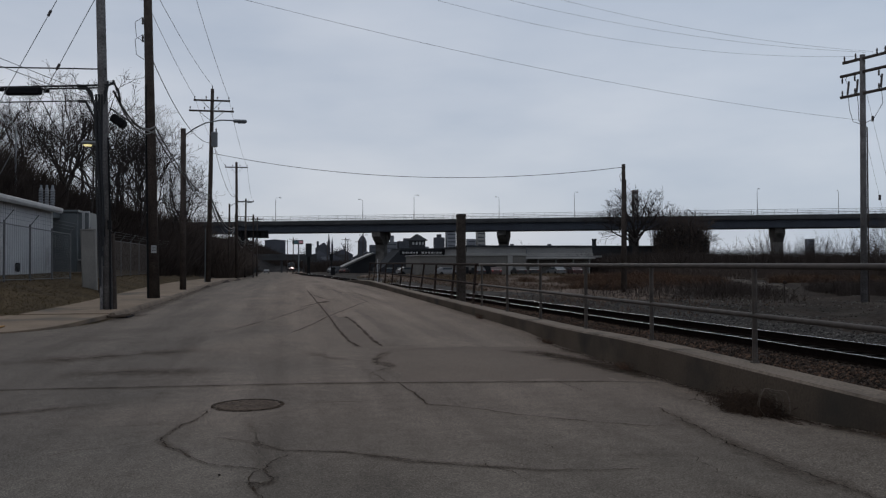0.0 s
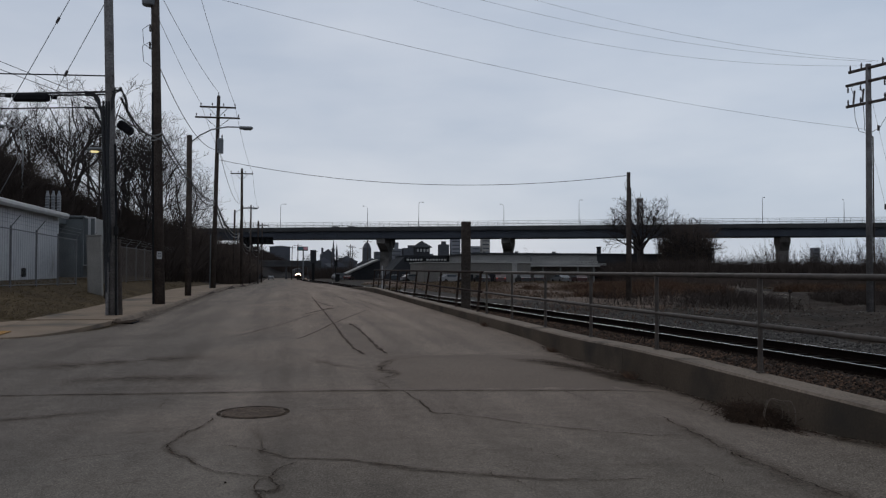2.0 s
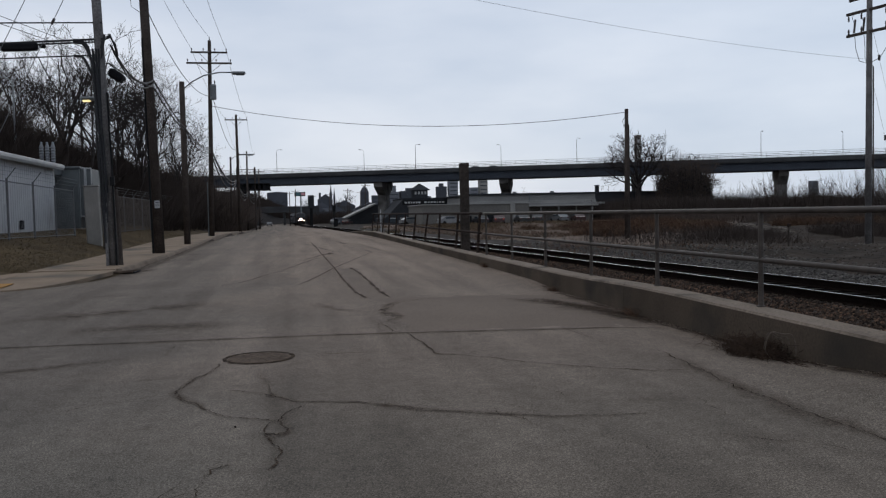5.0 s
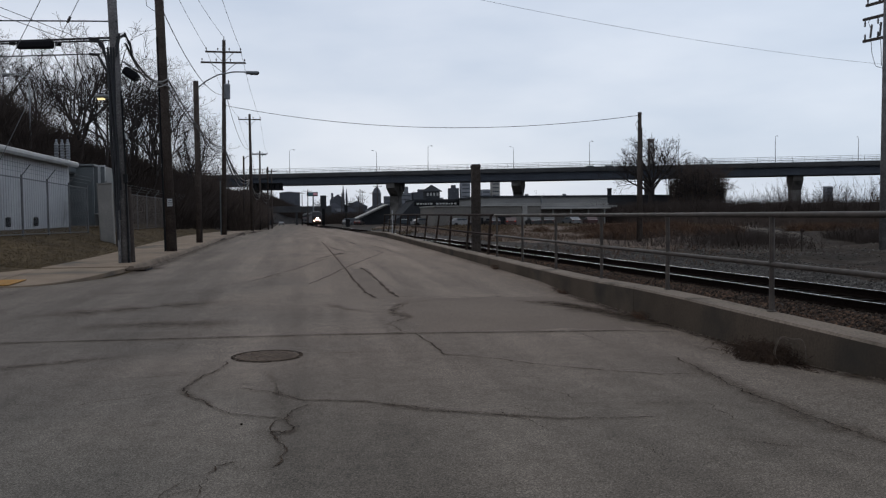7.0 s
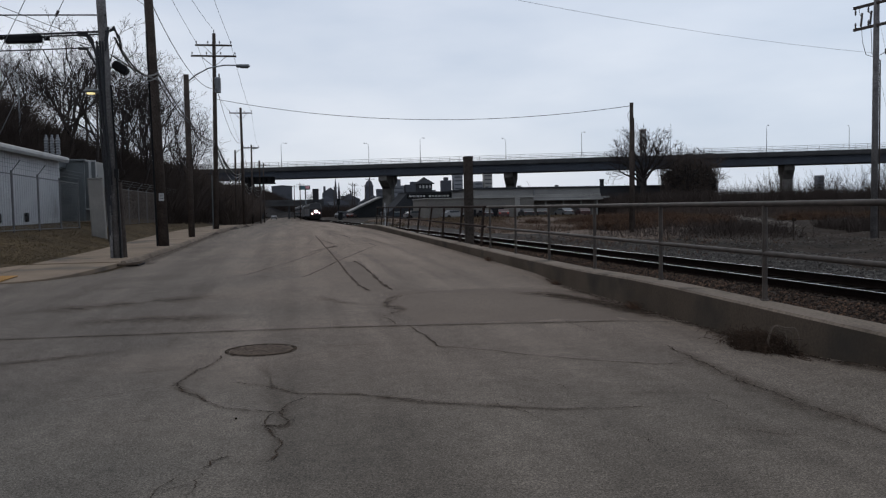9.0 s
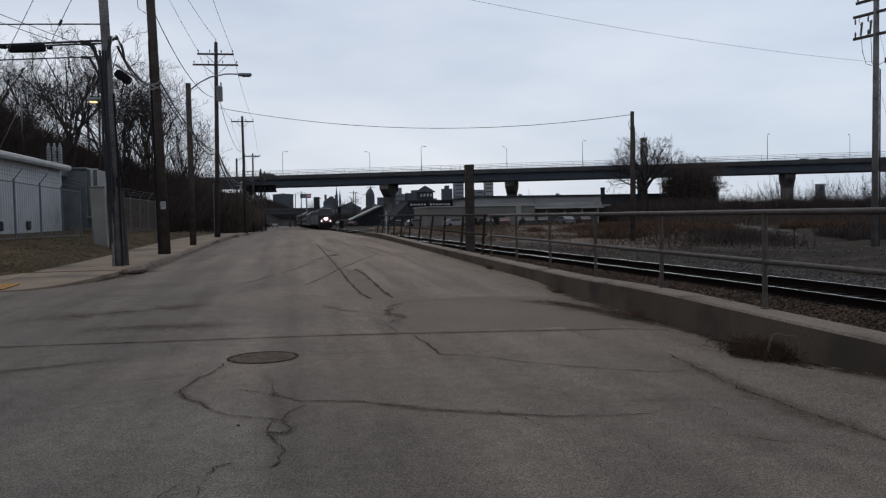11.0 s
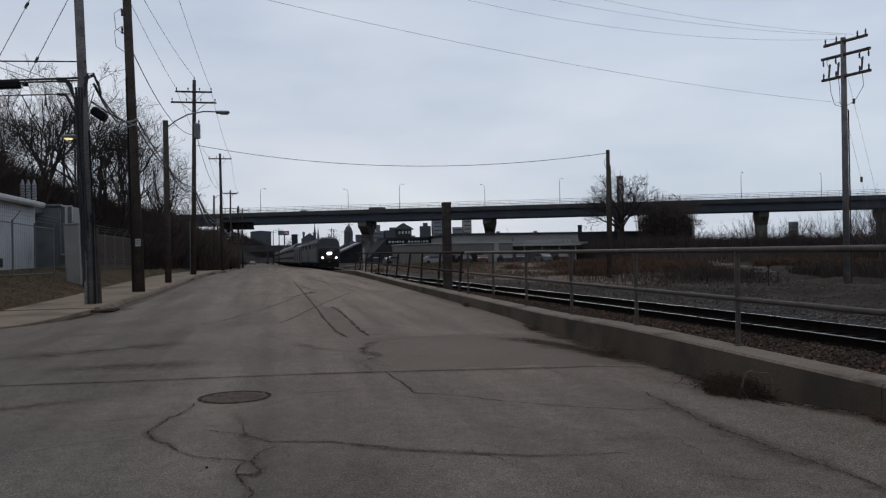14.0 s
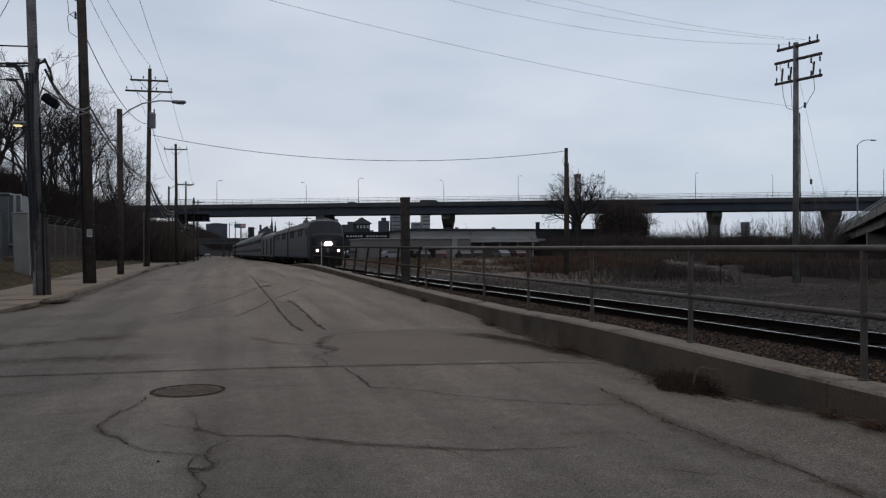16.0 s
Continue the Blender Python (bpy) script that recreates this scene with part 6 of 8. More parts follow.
transformer_unit()
cab = thing("concrete_panel", "tall pale weathered concrete panel standing in the grass", "panel", (-8.86, 38.9, ground_z(-8.86, 38.9)))
part("slab", Build().box((0, 0, 1.22), (0.62, 0.5, 2.75), radians(8), 0.04, Matrix.Rotation(radians(-2), 4, "Y")), M_CABINET, cab)
part("cap", Build().box((0.0, 0, 2.62), (0.66, 0.54, 0.06), radians(8), 0.02, Matrix.Rotation(radians(-2), 4, "Y")), M_CABINET, cab)
stub = thing("timber_stub", "dark leaning timber stub wrapped with wire", "post", (-8.15, 37.9, ground_z(-8.15, 37.9)))
part("shaft", Build().tube((0, 0, -0.3), (0.12, 0, 3.2), 0.16, 0.13, 10), M_TIMBER, stub)
pipe_ = thing("conduit_post", "grey steel conduit post beside the timber stub", "post", (-6.6, 31.6, ground_z(-6.6, 31.6)))
part("pipe", Build().tube((0, 0, -0.2), (0, 0, 4.6), 0.05, n=8), M_GREY, pipe_)


def yard_lamp(x, y, h, reach, rz, lit, label):
    t = thing("street_lamp", label, "street lamp", (x, y, ground_z(x, y)), rz=rz)
    part("pole", Build().tube((0, 0, 0), (0, 0, h), 0.08, 0.05, 8), M_STEEL, t)
    part("arm", Build().pipe([(0, 0, h - 0.05), (0.25 * reach, 0, h + 0.3), (0.7 * reach, 0, h + 0.42), (reach, 0, h + 0.4)], 0.04, 6), M_STEEL, t)
    hd = part("lamp_head", Build().box((reach + 0.25, 0, h + 0.38), (0.6, 0.26, 0.16), bevel=0.06), M_STEEL, t)
    part("lens", Build().box((reach + 0.30, 0, h + 0.275), (0.42, 0.24, 0.09), bevel=0.035), M_SODIUM if lit else M_GLASS, hd, "glowing yellow lens" if lit else "")


yard_lamp(-18.5, 60, 5.0, 1.2, 180, False, "grey yard lamp with a bent arm behind the building")
yard_lamp(-16.6, 42, 5.4, 1.0, 180, False, "grey yard lamp behind the building roof")
lit = thing("pole_lamp", "lit yellow street lamp on a bracket from the pole", "street lamp", (-5.42, 26.4, 0))
part("bracket", Build().pipe([(0.0, 0, 4.0), (-0.25, 0.1, 4.75), (-0.42, 0.2, 5.2), (-0.6, 0.3, 5.30)], 0.03, 6), M_STEEL, lit)
lh = part("lamp_head", Build().box((-0.72, 0.34, 5.28), (0.46, 0.24, 0.12), 0, 0.05), M_STEEL, lit)
part("lens", Build().box((-0.76, 0.34, 5.215), (0.23, 0.17, 0.06), 0, 0.03), M_SODIUM, lh, "glowing yellow lens")


def tufts(name, label, count, place, height, material, seed, r=0.012):
    rnd = random.Random(seed)
    vs, fs = [], []
    for _ in range(count):
        x, y, k = place(rnd)
        z = ground_z(x, y) - 0.02
        for _ in range(3):
            h = rnd.uniform(*height) * k
            a = rnd.uniform(0, 3.14)
            w = r * rnd.uniform(0.7, 1.5)
            dx, dy = w * math.cos(a), w * math.sin(a)
            tx, ty = x + rnd.gauss(0, 0.7) * h, y + rnd.gauss(0, 0.7) * h
            j = len(vs)
            vs += [(x - dx, y - dy, z), (x + dx, y + dy, z), (tx, ty, z + h)]
            fs += [(j, j + 1, j + 2)]
            x, y = x + rnd.uniform(-0.08, 0.08), y + rnd.uniform(-0.08, 0.08)
    b = Build()
    b.v, b.f = vs, fs
    return solo(name, b, material, label, "grass", kind="stuff")


def lawn(r):
    y = 24.3 + 40 * r.random() ** 1.5
    return walk_in(y) - 0.05 - 4.5 * r.random(), y, 1.0


tufts("grass", "short dormant brown grass beside the sidewalk", 14000, lawn, (0.02, 0.08), M_LAWN, 21, 0.007)


# ---- the field across the railway ----
def clump_field(x0, x1, y0, y1, cut=0.0, low=True):
    def place(r):
        while True:
            x, y = r.uniform(x0, x1), r.uniform(y0, y1)
            d = noise.noise((x * 0.11, y * 0.07, 11.0)) + 0.5 * noise.noise((x * 0.4, y * 0.3, 2.0))
            if d > cut and abs(x - track_path(y)) > 2.2 and (y > 66 or x < 0.57 * y or not low):
                return x, y, 0.6 + 0.8 * max(0.0, d)
    return place


def track_path(y):
    """A bare dirt track winding off through the weeds."""
    return float(np.interp(y, [20, 44, 48, 62, 78, 99, 137], [22, 30, 30.8, 39.2, 45.9, 56.2, 74]))


tufts("tall_grass", "tall dead grass in the open field", 9000, clump_field(10, 78, 80, 135, 0.05), (0.2, 0.6), M_BLADE, 31, 0.025)
def open_field(r):
    while True:
        y = 58 + 80 * r.random() ** 1.3
        x = r.uniform(rail_x(y) + 4.5, 0.56 * y)
        if noise.noise((x * 0.2, y * 0.1, 6.0)) > -0.25:
            return x, y, 0.6 + 0.7 * r.random()


tufts("field_grass", "pale brown dead grass between the railway and the sheds", 10000, open_field, (0.12, 0.42), M_STRAW, 30, 0.022)
tufts("weeds", "russet dead weeds beyond the gravel", 15000, clump_field(20, 60, 50, 84, 0.2), (0.3, 0.9), M_RUSSET, 32, 0.014)
brush("weed_stalks", "tangled russet weed stalks at the field edge", 9000, clump_field(21, 56, 50, 76, 0.26), (0.5, 1.3), M_RUSSET, 33, 0.45, 0.009, 3)
tufts("verge_grass", "thin dead grass along the gravel", 600, clump_field(11, 40, 20, 45, 0.2, False), (0.1, 0.4), M_RUSSET, 34, 0.01)
def beside_pole(r):
    while True:
        x, y = r.gauss(33, 6.5), r.gauss(44, 4.0)
        if abs(x - track_path(y)) > 2.2:
            return x, y, 0.5 + r.random()


brush("pole_brush", "dark brush round the utility pole", 10000, beside_pole, (0.3, 0.95), M_TWIGD, 35, 0.5, 0.009, 3)


def dirt_track():
    sec = []
    for y in np.linspace(50, 134, 66):
        x = track_path(y)
        z = ground_z(x, y)
        sec.append([(x - 1.3, y, ground_z(x - 1.3, y) + 0.03), (x - 0.5, y, z + 0.05), (x + 0.5, y, z + 0.05), (x + 1.3, y, ground_z(x + 1.3, y) + 0.03), (x + 1.0, y, z - 0.3), (x - 1.0, y, z - 0.3)])
    return tagged(solo("dirt_track", Build().loft(sec), M_PALE, "pale dirt track through the dead weeds", "track"), kind="structure")


M_PALE = mat("pale_dirt", (0.1100, 0.0933, 0.0787), (0.0767, 0.0640, 0.0533), rough=0.95, scale=0.5, fine=6, amount=0.5, bump=0.6, depth=0.03)
dirt_track()
sign = thing("marker_post", "small dark marker post standing in the field", "post", (22.6, 34.5, ground_z(22.6, 34.5)))
part("stake", Build().box((0, 0, 0.55), (0.06, 0.06, 1.2), bevel=0.01), M_TIMBER, sign)
part("plate", Build().box((0, -0.04, 1.05), (0.18, 0.03, 0.14), bevel=0.005), M_RUST, sign)
mark = thing("marker_post", "thin white marker post by the end of the railing", "post", (5.89, 56.5, wall_top(56.5) - 0.2))
part("stake", Build().box((0, 0, 0.88), (0.065, 0.065, 1.64), bevel=0.012), M_TRIMW, mark)
mast = thing("signal_mast", "dark railway signal mast beside the track", "signal", (8.9, 186, ground_z(8.9, 186)))
part("mast", Build().tube((0, 0, 0), (0, 0, 4.8), 0.12, n=8), M_BLACK, mast)
part("signal_head", Build().box((0, -0.2, 4.2), (0.7, 0.35, 1.5), bevel=0.05), M_BLACK, mast)
part("relay_box", Build().box((0.4, 0.3, 0.9), (0.9, 0.7, 1.8), bevel=0.04), M_BLACK, mast)

# the lone tree with its dark vine-choked neighbour
def oak(seed, trunk_h, limb, reach, r):
    """A short stout trunk under a wide, rounded crown of crooked limbs."""
    rnd = random.Random(seed)
    t, c = Build(), Build()
    t.pipe([(0, 0, -0.6), (0.15, 0, trunk_h * 0.4), (-0.1, 0.1, trunk_h * 0.75), (0.0, 0.1, trunk_h)], r, 9, r * 0.75)
    for k in range(16):
        a = k * 2.4 + rnd.uniform(-0.3, 0.3)
        tilt = radians((64, 50, 34, 58, 20, 42, 66, 28, 52, 46, 60, 38, 12, 56, 30, 48)[k] + rnd.uniform(-5, 5))
        d = Vector((math.cos(a) * math.sin(tilt), math.sin(a) * math.sin(tilt), math.cos(tilt)))
        z = trunk_h * (1.0 if tilt < 0.9 else rnd.uniform(0.7, 0.98))
        grow(c, rnd, Vector((0, 0.1, z)), d, limb * rnd.uniform(0.95, 1.2), r * 0.26, 3, reach, 0.026)
    return t.mesh("trunk", M_BARK, True), c.mesh("crown", M_BARK)


BIG = oak(93, 7.0, 7.6, 0.05, 0.75)
plant(BIG, 75.0, 170, 1.10, 150, "large bare tree with spreading limbs", "", name="tree")


def thicket(r):
    a, q = r.uniform(0, 6.28), math.sqrt(r.random())
    return 85.8 + 6.6 * q * math.cos(a), 168 + 4 * q * math.sin(a), 1.0 - 0.25 * q


vine = thing("vine_thicket", "huge dark vine-choked thicket beside the viaduct", "thicket", (84.9, 168, 0))
tb, lb = Build(), Build()
rv = random.Random(61)
gv = ground_z(86, 168)
for i in range(24000):
    a, q = rv.uniform(0, 6.28), rv.random() ** 0.6
    x, y = 6.4 * q * math.cos(a), 4 * q * math.sin(a)
    top = gv + (12.2 - 2.6 * q * q * q) * (0.86 + 0.22 * noise.noise((x * 0.6, y * 0.6, 4)))
    z = gv + (top - gv) * rv.random()
    s = rv.uniform(0.08, 0.26)
    d = Vector((rv.uniform(-1, 1), rv.uniform(-1, 1), rv.uniform(-1, 1))) * s
    e = Vector((rv.uniform(-1, 1), rv.uniform(-1, 1), rv.uniform(-1, 1))) * s * 0.7
    c = Vector((x, y, z))
    lb.add([c - d, c + e, c + d, c - e], [(0, 1, 2, 3)])
for i in range(1500):
    a, q = rv.uniform(0, 6.28), math.sqrt(rv.random())
    x, y = 5.8 * q * math.cos(a), 3.6 * q * math.sin(a)
    h = rv.uniform(8.0, 15.2) - 1.5 * q
    tb.tube((x, y, gv - 0.2), (x * 1.2 + rv.uniform(-0.8, 0.8), y * 1.1 + rv.uniform(-0.8, 0.8), gv + h), 0.05, 0.012, 3, False)
for i in range(24):
    a = rv.uniform(-0.9, 0.9) if i < 16 else rv.uniform(0, 6.28)
    base = Vector((5.2 * math.cos(a), 3.2 * math.sin(a), gv + rv.uniform(5.0, 10.0)))
    grow(tb, rv, base, Vector((math.cos(a), math.sin(a) * 0.5, rv.uniform(0.1, 0.9))).normalized(), rv.uniform(2.4, 4.2), 0.06, 2, 0.05, 0.02)
part("core", tb, M_TWIG, vine)
M_IVY = mat("withered_vine_leaves", (0.036, 0.033, 0.032), (0.022, 0.021, 0.021), rough=0.95, scale=0.8, bump=0)
part("foliage", lb, M_IVY, vine)

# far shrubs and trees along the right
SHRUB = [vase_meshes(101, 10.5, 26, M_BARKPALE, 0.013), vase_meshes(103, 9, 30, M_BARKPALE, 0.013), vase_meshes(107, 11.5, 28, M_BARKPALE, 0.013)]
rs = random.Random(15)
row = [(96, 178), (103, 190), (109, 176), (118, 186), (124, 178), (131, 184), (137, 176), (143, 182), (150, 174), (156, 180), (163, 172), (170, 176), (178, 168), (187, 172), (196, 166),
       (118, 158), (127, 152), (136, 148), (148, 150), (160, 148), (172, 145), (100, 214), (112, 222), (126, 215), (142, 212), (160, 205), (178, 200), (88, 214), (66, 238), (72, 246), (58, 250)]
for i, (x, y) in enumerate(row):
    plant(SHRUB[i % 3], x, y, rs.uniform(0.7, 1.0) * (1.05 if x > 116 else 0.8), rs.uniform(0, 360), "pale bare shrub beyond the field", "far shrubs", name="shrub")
brush("far_brush", "dark brush line across the field", 36000, lambda r: (r.uniform(58, 230), r.uniform(120, 175), 0.8 + 0.4 * r.random()), (2.6, 4.6), M_TWIGD, 36, 0.28, 0.05, 3)
brush("mid_brush", "dark low brush at the back of the field", 9000, lambda r: (r.uniform(50, 150), r.uniform(85, 125), 0.6 + 0.6 * r.random()), (0.8, 2.2), M_TWIG, 37, 0.25, 0.035, 3)
plant(SHRUB[0], 68, 82, 0.8, 30, "thin bare sapling near the concrete ramp", "", name="sapling")
plant(SHRUB[2], 71.5, 88, 0.6, 130, "thin bare sapling near the concrete ramp", "", name="sapling")


# ---- the concrete ramp bridge at the right ----
def ramp():
    t = thing("ramp_bridge", "sloping concrete ramp bridge with a metal railing", "bridge")
    A, B = Vector((126, 150, 3.7)), Vector((44, 37, 8.0))
    d = B - A
    n = Vector((d.y, -d.x, 0)).normalized() * -1
    if n.x < 0:
        n = -n

    def bar(name, o0, o1, z0, z1, material, label="", parent=None):
        sec = [[A + d * u + n * o + Vector((0, 0, z)) for o, z in ((o0, z0), (o1, z0), (o1, z1), (o0, z1))] for u in (0, 1)]
        return part(name, Build().loft(sec), material, parent or t, label)
    bar("deck", 0, 10, -0.45, 0, M_PIER)
    bar("fascia", -0.2, 0.0, -0.75, 0.35, M_PIER, "pale weathered concrete fascia")
    bar("girder", 0.8, 1.5, -2.0, -0.45, M_PIER)
    bar("girder", 4.5, 5.2, -2.0, -0.45, M_PIER)
    bar("girder", 8.4, 9.1, -2.0, -0.45, M_PIER)
    bar("parapet", 9.8, 10.1, -0.4, 0.4, M_PIER)
    for z in (0.75, 1.15):
        bar("rail_bar", -0.1, -0.02, z, z + 0.07, M_STEEL)
    L = d.length
    k = int(L / 2.2)
    for i in range(k + 1):
        p = A + d * (i / k) + n * -0.06
        part("rail_post", Build().box((p.x, p.y, p.z + 0.75), (0.12, 0.12, 0.95), bevel=0.01), M_STEEL, t)
    for u in (0.06, 0.38, 0.72):
        p = A + d * u
        g = ground_z(p.x, p.y)
        c = p + n * 5
        part("pier", Build().box((c.x, c.y, (g + p.z - 2.0) / 2 - 0.3), (1.4, 8.4, p.z - 2.0 - g + 0.6), math.atan2(n.y, n.x) - math.pi / 2, 0.08), M_PIER, t)
    c = A + n * 5 - d * 0.03
    part("abutment", Build().box((c.x, c.y, 0.5), (5.0, 11.0, 6.8), math.atan2(n.y, n.x) - math.pi / 2, 0.1), M_PIER, t)


ramp()
tall = thing("street_lamp", "tall grey lamp on the ramp bridge", "street lamp", (98.4, 111.8, 5.1))
part("pole", Build().tube((0, 0, 0), (0, 0, 12.6), 0.14, 0.08, 8), M_STEEL, tall)
part("arm", Build().pipe([(0, 0, 12.55), (0.3, 0, 12.9), (1.1, 0, 13.35), (1.9, 0, 13.5), (2.7, -0.1, 13.5)], 0.06, 6), M_STEEL, tall)
part("lamp_head", Build().box((3.0, -0.1, 13.46), (0.9, 0.35, 0.18), bevel=0.06), M_STEEL, tall)


# ---- sheds, works and parked cars ----
def block(t, name, x0, x1, y0, y1, z0, z1, material, label="", bevel=0.03):
    return part(name, Build().box(((x0 + x1) / 2, (y0 + y1) / 2, (z0 + z1) / 2), (x1 - x0, y1 - y0, z1 - z0), bevel=bevel), material, t, label)


def sheds():
    t = thing("warehouse", "long pale metal warehouse with a dark roof edge", "building")
    block(t, "wall", 35.7, 63.0, 165, 190, -1.2, 4.9, M_SHED, "pale ribbed siding")
    block(t, "roof_edge", 35.2, 63.5, 164.6, 190.4, 4.9, 5.25, M_DARKROOF)
    block(t, "white_band", 35.6, 63.1, 164.7, 164.95, 3.05, 3.65, M_SHEDW, "white eaves band")
    for i in range(18):
        block(t, "rib", 36.2 + i * 1.55, 36.28 + i * 1.55, 164.9, 165.0, -1.0, 3.0, M_SHEDW)
    block(t, "downpipe", 48.3, 48.5, 164.5, 164.7, 3.6, 4.9, M_STEEL)
    for x in (40.5, 47.0, 55.5):
        block(t, "roof_vent", x, x + 0.7, 172, 172.7, 5.2, 5.75, M_STEEL)
    f = thing("front_shed", "low beige block shed with dark panels painted as shaded loading bays", "building")
    block(f, "wall", 22.0, 41.1, 140, 158, -1.2, 2.85, M_SHED2)
    block(f, "roof_edge", 21.8, 41.3, 139.8, 158.2, 2.85, 3.02, M_SHEDW)
    # thin dark panels on the solid wall, painted as the bays' inner shade
    block(f, "loading_bay", 33.2, 35.6, 139.85, 139.97, -0.9, 1.3, M_SHADOW)
    block(f, "loading_bay", 29.0, 30.6, 139.85, 139.97, -0.9, 0.9, M_SHADOW)
    block(f, "corner_post", 37.6, 38.5, 139.7, 139.95, -0.9, 2.85, M_SHEDW)
    s = thing("lean_to", "pale lean-to shed behind parked vehicles", "building")
    for x in (42.6, 46.0, 49.5, 53.0, 56.2):
        block(s, "post", x, x + 0.25, 149, 149.25, -1.0, 2.3, M_SHED)
    block(s, "roof", 42.3, 57.4, 148.6, 152, 2.3, 2.62, M_SHEDW)
    block(s, "back_wall", 42.3, 57.0, 151.6, 152, -1.0, 2.3, M_SHED2)
    block(s, "upper_roof", 42.3, 60.0, 152, 160, 2.6, 3.0, M_SHED)
    w = thing("dark_works", "dark low works building with a small flue", "building")
    block(w, "wall", 66.6, 90.0, 176, 196, -1.2, 5.2, M_DARKROOF)
    block(w, "parapet", 66.4, 90.2, 175.8, 196.2, 5.2, 5.5, M_DARKROOF)
    part("flue", Build().ring((69.2, 180, 5.4), [(0.5, 0), (0.5, 1.5), (0.6, 1.5), (0.6, 1.75), (0.0, 1.75)], 12), M_DARKROOF, w)


sheds()


def tannery():
    t = thing("tannery_building", "dark gabled works building with painted sign band", "building")
    b = Build().loft([[(20.4, y, -1.6), (39.3, y, -1.6), (39.3, y, 4.9), (25.2, y, 4.9), (21.4, y, 0.9), (20.4, y, 0.3)] for y in (190, 208)])
    part("wall", b, M_DARKROOF, t)
    part("roof_cap", Build().box((32.3, 199, 5.0), (14.6, 18.4, 0.22), bevel=0.04), M_DARKROOF, t)
    bar = part("sign_band", Build().box((31.6, 189.86, 4.05), (13.2, 0.12, 1.0), bevel=0.02), M_BLACK, t, "black sign band with pale lettering bars")
    x = 25.5
    for w in (0.8, 0.7, 0.45, 0.7, 0.6, 0.7, None, 0.8, 0.7, 0.75, 0.8, 0.45, 0.75, 0.8, None, 0.7, 0.75):
        if w is None:
            x += 0.7
            continue
        part("letter_bar", Build().box((x + w / 2 - 0.08, 189.77, 4.05), (w - 0.22, 0.05, 0.40), bevel=0.01), M_LETTER, bar)
        x += w
    for k in range(6):
        w = part("window", Build().box((22.6 + k * 2.7, 189.92, -0.05), (1.5, 0.12, 0.9), bevel=0.02), M_GLASS, t)
        part("window_frame", Build().box((22.6 + k * 2.7, 189.84, 0.45), (1.7, 0.08, 0.14), bevel=0.01), M_LETTER, w)
    c = part("cupola", Build().box((30.2, 197, 6.0), (3.5, 3.5, 2.2), bevel=0.04), M_DARKROOF, t, "square cupola with louvred openings")
    part("cupola_roof", Build().loft([[(30.2 + sx * h, 197 + sy * h, z) for sx, sy in ((-1, -1), (1, -1), (1, 1), (-1, 1))] for h, z in ((2.25, 7.05), (2.2, 7.2), (0.15, 8.7))]), M_DARKROOF, c)
    for k in range(4):
        part("louvre", Build().box((29.0 + k * 0.8, 195.2, 6.4), (0.45, 0.08, 0.7), bevel=0.01), M_LETTER, c)
    a = thing("slope_roof_shed", "dark shed with a pale sloping roof edge", "building")
    part("wall", Build().loft([[(15.0, y, -1.8), (29.0, y, -1.8), (29.0, y, 4.2), (23.5, y, 4.3), (15.0, y, 0.2)] for y in (238, 255)]), M_DARKROOF, a)
    part("roof", Build().loft([[(14.6, y, 0.2), (23.6, y, 4.35), (23.6, y, 4.75), (14.2, y, 0.5)] for y in (237.6, 255.4)]), M_SHED, a, "pale sheet roof")


tannery()
chim = thing("chimney", "tall square brick chimney with pale painted marks", "chimney", (114.6, 260, -1.5))
part("shaft", Build().loft([[(sx * h, sy * h, z) for sx, sy in ((-1, -1), (1, -1), (1, 1), (-1, 1))] for h, z in ((1.0, 0), (0.8, 27.0))]), M_BRICK, chim)
part("cap", Build().box((0, 0, 27.3), (1.9, 1.9, 0.7), bevel=0.1), M_BRICK, chim)
for k in range(4):
    part("letter_bar", Build().box((0, -0.84 - 0.02 * k, 25.6 - k * 1.9), (1.15, 0.1, 1.3), bevel=0.02), M_LETTER, chim)
part("aerial", Build().tube((0.4, 0, 27.6), (0.4, 0, 29.0), 0.05, n=5), M_STEEL, chim)


